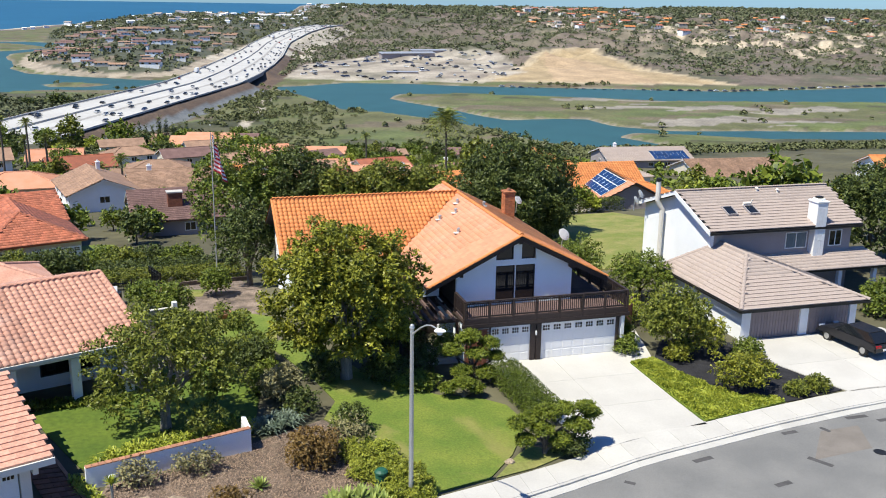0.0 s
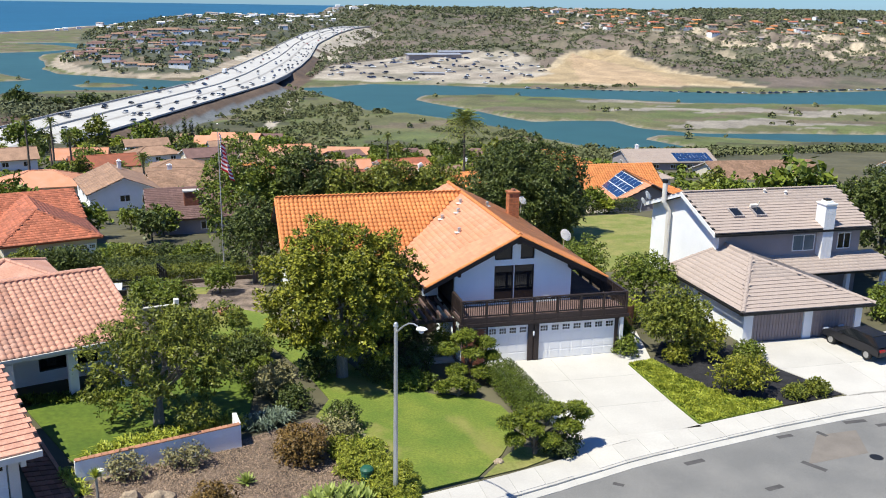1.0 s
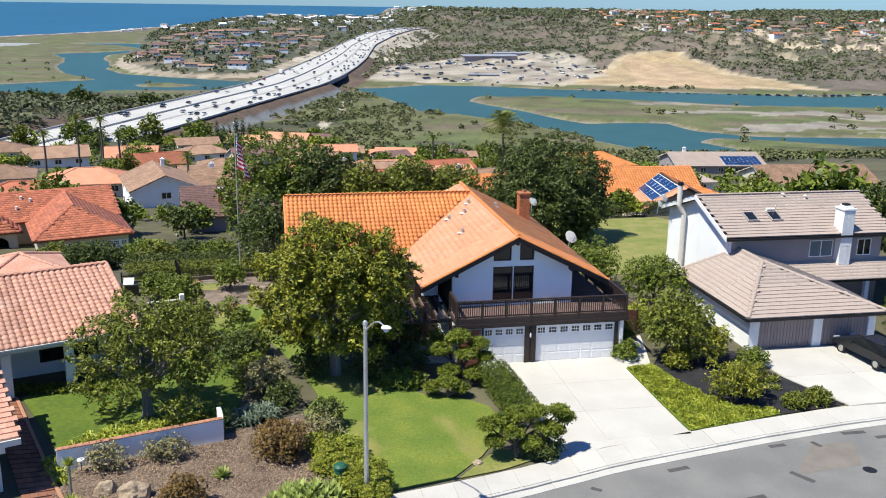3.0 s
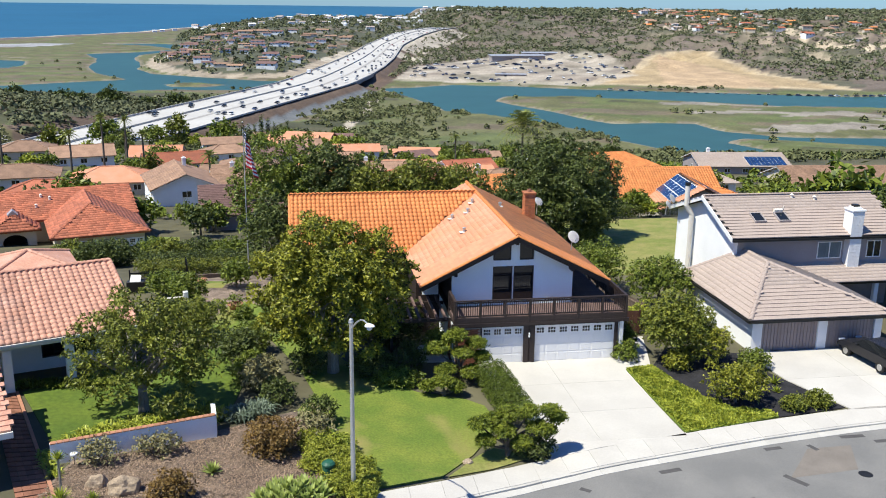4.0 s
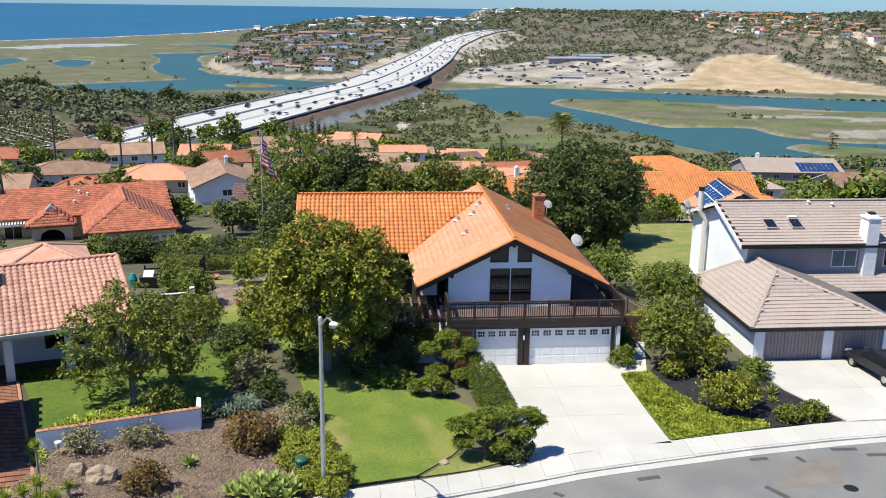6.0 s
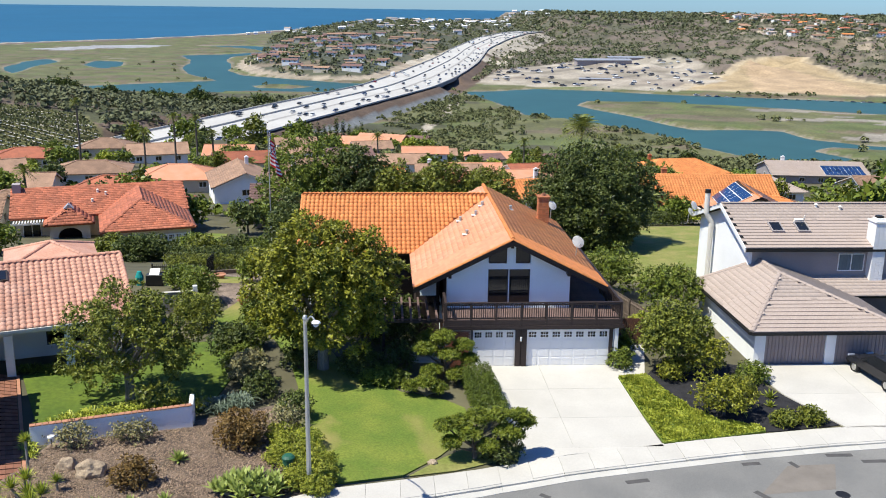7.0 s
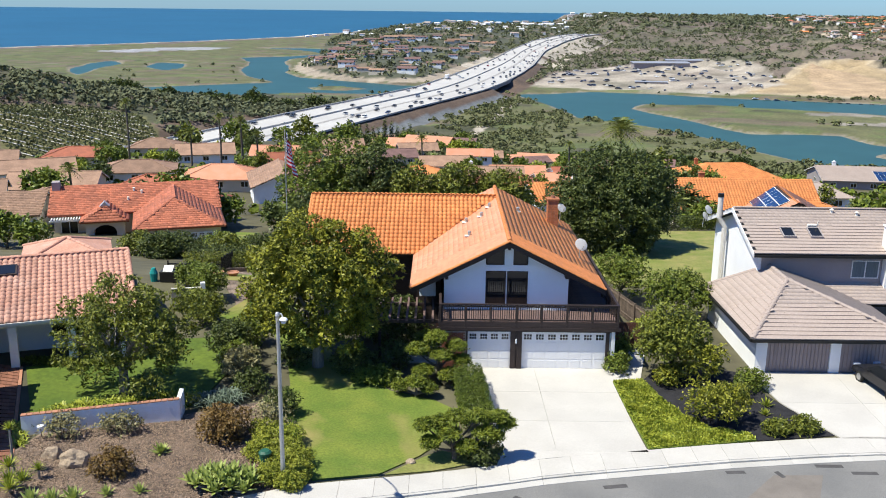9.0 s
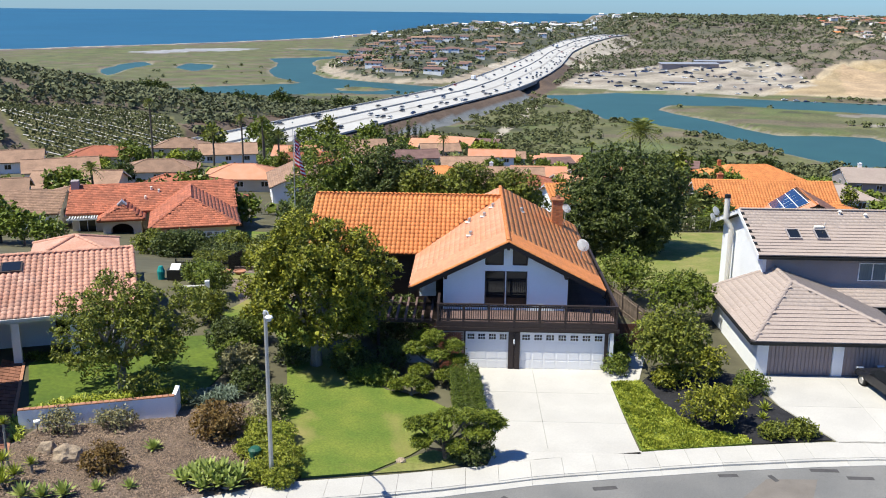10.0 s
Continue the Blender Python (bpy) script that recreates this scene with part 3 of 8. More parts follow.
def along_kerb(x0, x1, step, off):
    n = max(1, round((x1 - x0) / step))
    return [(x0 + (x1 - x0) * k / n, float(kerb_y(x0 + (x1 - x0) * k / n)) + off) for k in range(n + 1)]


def build_street():
    road_pts = along_kerb(-60, 60, 2, -0.02) + [(60, -26), (30, -24), (0, -25), (-30, -31), (-60, -36)]
    sheet("road", road_pts, -0.075, M["asphalt"], "worn grey asphalt residential street with patches", "road", step=2.0)
    gutter = thing("gutter", "pale concrete gutter and kerb beside the street", "kerb", kind="structure")
    pav = thing("pavement", "pale concrete pavement in jointed slabs", "pavement", kind="structure")
    x = -30.0
    while x < 30:
        a, b = x + 0.006, x + 1.5 - 0.006
        low = -3.2 < x < 5.5 or x > 13.5
        h = 0.03 if low else 0.045
        part_pts = along_kerb(a, b, 1.5, 0.17) + along_kerb(a, b, 1.5, 1.75)[::-1]
        sheet("paving_slab", part_pts, h, M["concrete"], "", "", parent=pav, depth=0.2)
        x += 1.5
    x = -30.0
    while x < 30:
        a, b = x + 0.005, x + 3.0 - 0.005
        for k in range(2):
            c, d = a + (b - a) * k / 2, a + (b - a) * (k + 1) / 2 - 0.005
            drop = -2.9 < c < 5.0 or c > 13.5
            sheet("kerb_stone", along_kerb(c, d, 1.5, -0.0) + along_kerb(c, d, 1.5, 0.165)[::-1], 0.012 if drop else 0.03, M["kerb"], "", "", parent=gutter, depth=0.25)
        sheet("gutter_slab", along_kerb(a, b, 1.5, -0.48) + along_kerb(a, b, 1.5, -0.006)[::-1], -0.055, M["kerb"], "", "", parent=gutter, depth=0.15)
        x += 3.0
    # tarred patches and a cover in the carriageway
    for cx, off, w, d, turn in ((-1.2, -1.3, 0.5, 0.25, -40), (3.2, -1.2, 1.1, 0.3, 10), (9.0, -0.85, 0.9, 0.28, 5), (11.0, -1.3, 0.25, 0.6, 20), (13.6, -0.8, 1.3, 0.3, 0), (15.0, -1.6, 1.2, 0.3, 0), (8.5, -3.8, 0.3, 1.2, 30), (17.5, -2.2, 0.35, 1.0, 25), (5.5, -4.6, 0.9, 0.3, 10)):
        c, s = math.cos(radians(turn)), math.sin(radians(turn))
        cy = float(kerb_y(cx)) + off
        pts = [(cx + px * c - py * s, cy + px * s + py * c) for px, py in ((-w / 2, -d / 2), (w / 2, -d / 2), (w / 2, d / 2), (-w / 2, d / 2))]
        sheet("road_patch", pts, -0.071, M["asphalt_patch"], "small dark tar patch on the street", "road patch", depth=0.01)
    sheet("road_patch", [(8.36, -14.49), (11.92, -14.15), (12.98, -11.85), (10.66, -11.92)], -0.072, M["asphalt_old"], "brownish older asphalt repair on the street", "road patch", depth=0.01)
    bm = lathe([(0.0, 0), (0.30, 0), (0.34, -0.02)], 20)
    cover = solo("manhole_cover", bm, M["dark_metal"], "round dark iron manhole cover in the street", "manhole cover", "structure")
    cover.location = (12.0, -14.6, yard_z(12.0, -14.6) - 0.065)


build_street()

# lawns, beds and drives
sheet("lawn", [(-15.37, 5.01), (-13.5, -0.25), (-12.76, -3.84), (-13.66, -5.81), (-12.22, -8.01), (-11.2, -10.5), (-10.21, -13.86), (-7.41, -12.95), (-5.6, -10.88), (-4.59, -9.24), (-3.68, -7.48), (-3.99, -5.61), (-4.99, -4.72), (-7.3, -3.9), (-10.34, -1), (-13.1, 6.85)], 0.03, M["lawn"], "mown green front lawn with a few dry patches", "lawn")
sheet("dry_grass", [(-7.11, -12.94), (-5.5, -11.07), (-4.39, -10.03), (-3.18, -10.66), (-3.08, -11.26), (-5, -12.25)], 0.035, M["lawn_dry"], "patchy dry grass under a pine beside the pavement", "grass", depth=0.04)
sheet("lawn", [(5.04, -2.02), (6.76, -1.68), (7.29, -3.98), (8.03, -6.17), (9.18, -7.46), (10.85, -7.93), (10.97, -8.6), (7.95, -9.25), (5.43, -9.65), (5.16, -5.42)], 0.07, M["lawn_bright"], "tufted yellow-green grass strip beside the driveway", "lawn")
sheet("planting_bed", [(6.81, -1.68), (8.61, 0.86), (12.89, -0.67), (13.02, -3.22), (15.07, -8.01), (11.7, -8.54), (11.02, -8.59), (10.9, -7.87), (9.23, -7.41), (8.08, -6.12), (7.34, -3.97)], 0.02, M["black_mulch"], "black mulched bed between the two driveways", "planting bed")
sheet("planting_bed", [(-26.2, -20.8), (-23.49, -10.22), (-17, -7.52), (-13.76, -5.9), (-12.42, -8), (-11.41, -10.49), (-10.5, -14.35), (-16.07, -16.9)], 0.015, M["mulch"], "gravelly brown bark mulch bed before a white wall", "planting bed")
drive = thing("driveway", "bright pale concrete driveway before a double garage", "driveway", kind="structure")
for y0, y1 in ((-0.02, -3.4), (-3.412, -6.8), (-6.812, -9.95)):
    lx = lambda y: np.interp(-y, [0, 3.5, 6.9, 10], [-3.35, -2.6, -2.1, -1.7])
    rx = lambda y: np.interp(-y, [0, 5.6, 10], [4.95, 5.1, 5.35])
    mx = lambda y: 0.75 - 0.02 * y
    for a, b in ((lx, lambda y: mx(y) - 0.006), (lambda y: mx(y) + 0.006, rx)):
        sheet("paving_slab", [(a(y0), y0), (b(y0), y0), (b(y1), y1), (a(y1), y1)], 0.03, M["concrete"], "", "", parent=drive)
sheet("paving_slab", [(-1.58, -9.69), (5.42, -9.66), (5.4, float(kerb_y(5.4)) + 1.76), (0.5, float(kerb_y(0.5)) + 1.76), (-2.0, float(kerb_y(-2.0)) + 1.76)], 0.028, M["concrete"], "", "", parent=drive)
sheet("paving_slab", [(4.97, -0.08), (7.06, 2.81), (7.89, 2.89), (6.65, -1.7), (4.98, -2.03)], 0.032, M["concrete"], "", "", parent=drive)
drive2 = thing("driveway", "pale concrete driveway of the grey-roofed house", "driveway", kind="structure")
for y0, y1 in ((-0.5, -4.4), (-4.412, -8.3)):
    lx = lambda y: np.interp(-y, [0.5, 3.2, 8.3], [13.0, 13.1, 15.3])
    for a, b in ((lx, lambda y: 18.0), (lambda y: 18.012, lambda y: 24.0 + 0.2 * abs(y))):
        sheet("paving_slab", [(a(y0), y0), (b(y0), y0), (b(y1), y1), (a(y1), y1)], 0.03, M["concrete"], "", "", parent=drive2)
sheet("lawn", [(-27.62, -2.45), (-20.35, 2.84), (-17.85, 3.37), (-16.56, -2.63), (-17.12, -6.65), (-23.49, -9.41), (-24.74, -8.54)], 0.03, M["lawn_lush"], "mown green lawn behind a low white wall", "lawn")
sheet("lawn", [(-17.43, 3.13), (-14.75, 5.17), (-14.34, 9.98), (-17.75, 12.3), (-19.31, 7.34)], 0.03, M["lawn"], "small green side lawn beside the tiled house", "lawn")
sheet("lawn", [(-22.2, 15.4), (-18.8, 15.2), (-18.2, 18.4), (-20.6, 18.8)], 0.03, M["lawn"], "small round green lawn patch in a back garden", "lawn", zfun=gz)
sheet("planting_bed", [(-18.4, 3.9), (-16.7, 3.7), (-15.4, 10), (-14.6, 17), (-15.6, 24.4), (-19.4, 22.6), (-22.4, 19.6), (-20.4, 14), (-18.7, 10)], 0.022, M["mulch"], "bare brown mulch path bed through the side garden", "planting bed", zfun=gz)
sheet("lawn", [(8.5, 17), (15.99, 15.29), (27, 24), (30, 36), (27, 44.5), (10, 43.5), (8, 26)], 0.05, M["lawn_dry"], "dry yellow-green back garden lawn", "lawn", zfun=gz, step=2.0)
sheet("lawn", [(-27.5, 34), (-24.0, 34), (-27.5, 62), (-32.0, 62)], 0.05, M["lawn"], "sloping green lawn between two houses", "lawn", zfun=gz, step=2.0)


def build_path():
    p = thing("brick_path", "terracotta paved path with a pale edging", "path", kind="structure")
    a0, a1, b0, b1 = Vector((-29.34, -2.01)), Vector((-28, -2.42)), Vector((-24.85, -13.79)), Vector((-23.18, -13.27))
    b1 = Vector((-23.6, -13.45))
    n = 26
    for i in range(n):
        for j in range(4):
            def at(u, v):
                return (a0.lerp(a1, v)).lerp(b0.lerp(b1, v), u)
            g = 0.004
            q = [at(i / n + g, j / 4 + g), at((i + 1) / n - g, j / 4 + g), at((i + 1) / n - g, (j + 1) / 4 - g), at(i / n + g, (j + 1) / 4 - g)]
            sheet("paver", [tuple(v) for v in q], 0.03, M["brick_path"], "", "", parent=p, step=9.0)
    e0, e1 = a1 + Vector((0.03, 0)), b1 + Vector((0.03, 0))
    sheet("edging", [tuple(e0), tuple(e0 + Vector((0.16, 0.02))), tuple(e1 + Vector((0.16, 0.02))), tuple(e1)], 0.06, M["terracotta"], "", "", parent=p)


build_path()


# ---- motorway ----
def hw_line(offset_frac, step=8.0, off=0.0):
    pts, run = [], 0.0
    for (ax, ay, aw), (bx, by, bw) in zip(HW, HW[1:]):
        ln = math.hypot(bx - ax, by - ay)
        n = max(1, int(ln / step))
        for k in range(n):
            f = k / n
            pts.append((ax + f * (bx - ax), ay + f * (by - ay), aw + f * (bw - aw), run + f * ln))
        run += ln
    c = np.array(pts)
    for _ in range(6):
        c[1:-1, :2] = (c[:-2, :2] + 2 * c[1:-1, :2] + c[2:, :2]) / 4
    t = np.gradient(c[:, :2], axis=0)
    t /= np.linalg.norm(t, axis=1)[:, None]
    side = np.stack([t[:, 1], -t[:, 0]], -1)
    p = c[:, :2] + side * (offset_frac * c[:, 2:3] / 2 + off)
    return np.column_stack([p, hw_z(c[:, 3])]), t


def strip(a, b, za, zb):
    """Quads between two lines, raised by za and zb."""
    n = len(a)
    v = np.concatenate([a + np.array([0, 0, za]), b + np.array([0, 0, zb])])
    i = np.arange(n - 1)
    return v, np.stack([i, i + 1, n + i + 1, n + i], -1)


def build_motorway():
    m_conc = mat("pale_motorway_concrete", (0.46, 0.445, 0.415), 0.9, vary=0.12, scale=0.03, fine=0.5, second=(0.40, 0.385, 0.36), bump=0)
    m_dark = mat("dark_shoulder", (0.31, 0.295, 0.275), 0.9, vary=0.15, scale=0.05, fine=0.5, bump=0)
    hw = thing("motorway", "broad pale concrete motorway on an embankment crossing the lagoon", "motorway", kind="structure")
    L, _ = hw_line(-1); R, _ = hw_line(1)
    v, q = strip(L, R, 0, 0)
    me = quads_np("carriageway", v, q, m_conc)
    part("carriageway", me, None, hw)
    for f, w, m, name in ((-0.95, 0.7, m_dark, "shoulder"), (-0.25, 1.0, m_dark, "shoulder"), (0.30, 1.4, m_dark, "shoulder"), (0.94, 0.8, m_dark, "shoulder")):
        a, _ = hw_line(f, off=-w); b, _ = hw_line(f, off=w)
        part(name, quads_np(name, *strip(a, b, 0.05, 0.05), m), None, hw)
    for f in (-1, -0.22, 1):
        a, _ = hw_line(f, off=-0.25); b, _ = hw_line(f, off=0.25)
        v1, q1 = strip(a, a, 0, 0.9); v2, q2 = strip(a, b, 0.9, 0.9); v3, q3 = strip(b, b, 0.9, 0)
        v = np.concatenate([v1, v2, v3]); q = np.concatenate([q1, q2 + len(v1), q3 + len(v1) + len(v2)])
        part("barrier", quads_np("barrier", v, q, m_conc), None, hw, "low concrete traffic barrier")
    # bridge over the channel: girder sides and piers
    sel = [i for i in range(len(R)) if 640 < R[i][1] < 765]
    for line in (L, R):
        a = line[sel[0]:sel[-1]]
        v1, q1 = strip(a, a, 0.0, -2.2)
        part("girder", quads_np("girder", v1, q1, m_dark), None, hw, "bridge girder")
    for f in (-0.6, 0, 0.6):
        c, _ = hw_line(f)
        for i in (sel[len(sel) // 4], sel[len(sel) // 2], sel[3 * len(sel) // 4]):
            x, y, z = c[i]
            part("pier", boxes((x - 5, y - 0.8, -48, x + 5, y + 0.8, z - 0.5)), m_conc, hw)


build_motorway()


# ---- roofs ----
def tile_mesh(name, pu, pv, kind, material):
    """One roof tile, x along the eave, y up the slope, lip at y = 0."""
    if kind == "barrel":
        xs = [-0.5, -0.34, -0.17, 0.0, 0.17, 0.34, 0.5]
        zs = [0.0, 0.045, 0.075, 0.085, 0.075, 0.045, 0.0]
    else:
        xs, zs = [-0.502, -0.48, 0.48, 0.502], [0.026, 0.03, 0.03, 0.026]
    lip = 0.005 if kind == "smooth" else 0.045 if kind == "flat" else 0.028
    n = len(xs)
    v = [(x * pu, 0.0, z + lip) for x, z in zip(xs, zs)] + [(x * pu, pv * 1.06, z) for x, z in zip(xs, zs)] + [(x * pu, 0.0, z - 0.006 if kind == "smooth" else -0.02 + z * 0.4) for x, z in zip(xs, zs)]
    f = [(i, i + 1, n + i + 1, n + i) for i in range(n - 1)] + [(2 * n + i, 2 * n + i + 1, i + 1, i) for i in range(n - 1)]
    return mesh_of(name, v, f, material, kind == "barrel")


def tile_plane(parent, base, u, v, poly, pu, pv, kind, material, singles=0, key=None, lift=0.02, name="roof_tile"):
    """Tiles over a roof plane: base at the eave, u along it, v up the slope; poly in (u, v)."""
    u, v = Vector(u).normalized(), Vector(v).normalized()
    w = u.cross(v)
    us, vs = [p[0] for p in poly], [p[1] for p in poly]
    cells, rng = [], random.Random(7)
    row = 0
    y = min(vs)
    while y < max(vs) - 0.02:
        x = min(us) + pu / 2 + (pu / 2 if kind != "barrel" and row % 2 else 0)
        while x < max(us) + 0.01:
            c = np.array([x]), np.array([y + pv * 0.5])
            if sd_poly(*c, poly)[0] < pu * 0.2:
                cells.append((x, y))
            x += pu
        y += pv
        row += 1
    rot = Matrix((u, v, w)).transposed().to_4x4()
    me = tile_mesh(name, pu, pv, kind, material)
    mats = []
    for x, y in cells:
        p = Vector(base) + u * x + v * y + w * (lift + rng.uniform(-0.004, 0.008) * (1 if kind == "barrel" else 0.25))
        mats.append(Matrix.Translation(p) @ rot @ Matrix.Rotation(rng.uniform(-0.015, 0.015), 4, "Z"))
    mats.sort(key=key or (lambda m: m.translation.y))
    for m in mats[:singles]:
        ob = new(name, me)
        ob.parent = parent
        ob.matrix_local = m
    rest = mats[singles:]
    if rest:
        vv = np.array([q.co for q in me.vertices]); ff = np.array([list(p.vertices) for p in me.polygons])
        vv4 = np.column_stack([vv, np.ones(len(vv))])
        allv = np.concatenate([(vv4 @ np.array(m).T)[:, :3] for m in rest])
        allf = np.concatenate([ff + k * len(vv) for k in range(len(rest))])
        ob = new(name + "_field", quads_np(name + "_field", allv, allf, material, kind == "barrel"))
        ob.parent = parent
        tagged(ob, kind="stuff")


def ridge_caps(parent, a, b, material, r=0.13, step=0.42, single=False):
    """Rounded tiles along a ridge from a to b, each a part where they are near."""
    a, b = Vector(a), Vector(b)
    d = (b - a)
    n = max(1, round(d.length / step))
    ln = d.length / n
    d.normalize()
    side = d.cross(Vector((0, 0, 1))).normalized()
    up = side.cross(d)
    rot = Matrix((d, side, up)).transposed().to_4x4()
    me = None
    bm = bmesh.new()
    for k in range(1 if single else n):
        rings = []
        for f, rr in ((0, r * 1.12), (1.06, r)):
            rings.append([bm.verts.new(Vector(((k + f) * ln, rr * math.cos(t * math.pi / 6), rr * math.sin(t * math.pi / 6) - 0.03))) for t in range(7)])
        for t in range(6):
            bm.faces.new((rings[0][t], rings[0][t + 1], rings[1][t + 1], rings[1][t]))
        bm.faces.new(rings[0])
    ob = part("ridge_tile" if single else "ridge_cap", bm, material, parent)
    ob.matrix_local = Matrix.Translation(a) @ rot
    if not single:
        return tagged(ob, kind="stuff")
    for k in range(1, n):
        o = new("ridge_tile", ob.data)
        o.parent = parent
        o.matrix_local = Matrix.Translation(a + (b - a) * (k / n)) @ rot


def roof_face(parent, pts, eave, up, kind, tile, pu, pv, under, singles=0, thick=0.16, key=None):
    """A sloped roof slab with its tiles. pts: 3D outline in the parent's space; eave: a point on it; up: a point straight up the slope."""
    a, b = Vector(eave), Vector(up)
    n = (Vector(pts[1]) - Vector(pts[0])).cross(Vector(pts[2]) - Vector(pts[1])).normalized()
    if n.z < 0:
        n = -n
    v = (Vector((0, 0, 1)) - n * n.z).normalized()
    u = v.cross(n)
    poly = [((Vector(p) - a).dot(u), (Vector(p) - a).dot(v)) for p in pts]
    part("roof_deck", slab(pts, n * -thick), under, parent)
    tile_plane(parent, a, u, v, poly, pu, pv, kind, tile, singles, key)


def window(parent, x0, z0, x1, z1, y, frame_m, pane_m, face=-1, nx=1, nz=1, t=0.06, axis="x"):
    """A framed window in a wall across y (axis x) or across x (axis y); face: the way it looks."""
    def at(a0, d0, c0, a1, d1, c1):
        return (a0, min(d0, d1), c0, a1, max(d0, d1), c1) if axis == "x" else (min(d0, d1), a0, c0, max(d0, d1), a1, c1)
    out, back = y + face * 0.05, y - face * 0.03
    w = thing_part("window", parent)
    bars = [at(x0, out, z0, x0 + t, back, z1), at(x1 - t, out, z0, x1, back, z1), at(x0 + t, out, z0, x1 - t, back, z0 + t), at(x0 + t, out, z1 - t, x1 - t, back, z1)]
    for k in range(1, nx):
        c = x0 + (x1 - x0) * k / nx
        bars.append(at(c - t / 2, out, z0 + t, c + t / 2, back, z1 - t))
    for k in range(1, nz):
        c = z0 + (z1 - z0) * k / nz
        bars.append(at(x0 + t, out - face * 0.004, c - t / 3, x1 - t, back, c + t / 3))
    part("window_frame", boxes(*bars), frame_m, w)
    part("pane", boxes(at(x0 + t, y + face * 0.018, z0 + t, x1 - t, y - face * 0.01, z1 - t)), pane_m, w)
    return w


def thing_part(name, parent, at=(0, 0, 0), turn=0):
    ob = new(name)
    ob.parent = parent
    ob.matrix_local = pose(*at, 0, 0, turn)
    return ob


def panel_door(parent, x0, z0, x1, z1, y, material, rows, cols, windows=False, name="garage_door"):
    """A sectional garage door with raised panels, and a row of small panes on top."""
    d = thing_part(name, parent)
    part("door_leaf", boxes((x0, y, z0, x1, y + 0.06, z1)), material, d)
    w, h = (x1 - x0) / cols, (z1 - z0) / rows
    panels = []
    for r in range(rows):
        for c in range(cols):
            if windows and r == rows - 1:
                continue
            panels.append((x0 + c * w + 0.06, y - 0.010, z0 + r * h + 0.05, x0 + (c + 1) * w - 0.06, y + 0.01, z0 + (r + 1) * h - 0.05))
    me = None
    for p in panels:
        if me is None:
            cx, cz = (p[0] + p[3]) / 2, (p[2] + p[5]) / 2
            ob = part("door_panel", boxes((p[0] - cx, -0.010, p[2] - cz, p[3] - cx, 0.01, p[5] - cz), bevel=0.006), material, d)
            me = ob.data
        else:
            ob = new("door_panel", me)
            ob.parent = d
        ob.location = ((p[0] + p[3]) / 2, y, (p[2] + p[5]) / 2)
    if windows:
        r = rows - 1
        n = cols
        for c in range(n):
            a, b = x0 + c * w + w * 0.19, x0 + (c + 1) * w - w * 0.19
            zz0, zz1 = z0 + r * h + 0.12, z1 - 0.12
            win = thing_part("window", d)
            part("pane", boxes((a, y - 0.012, zz0, b, y + 0.01, zz1)), M["glass_dark"], win)
            m1, m2 = (a + b) / 2, (zz0 + zz1) / 2
            bars = [(a, y - 0.024, m2 - 0.014, b, y - 0.013, m2 + 0.014)] + [(a + (b - a) * k / 3 - 0.014, y - 0.026, zz0, a + (b - a) * k / 3 + 0.014, y - 0.013, zz1) for k in (1, 2)]
            part("window_frame", boxes(*bars), material, win)
    return d


def gable_wall(pts, y0, y1):
    """A bmesh wall: outline pts in x, z, from y0 to y1."""
    return slab([(x, y0, z) for x, z in pts], (0, y1 - y0, 0))


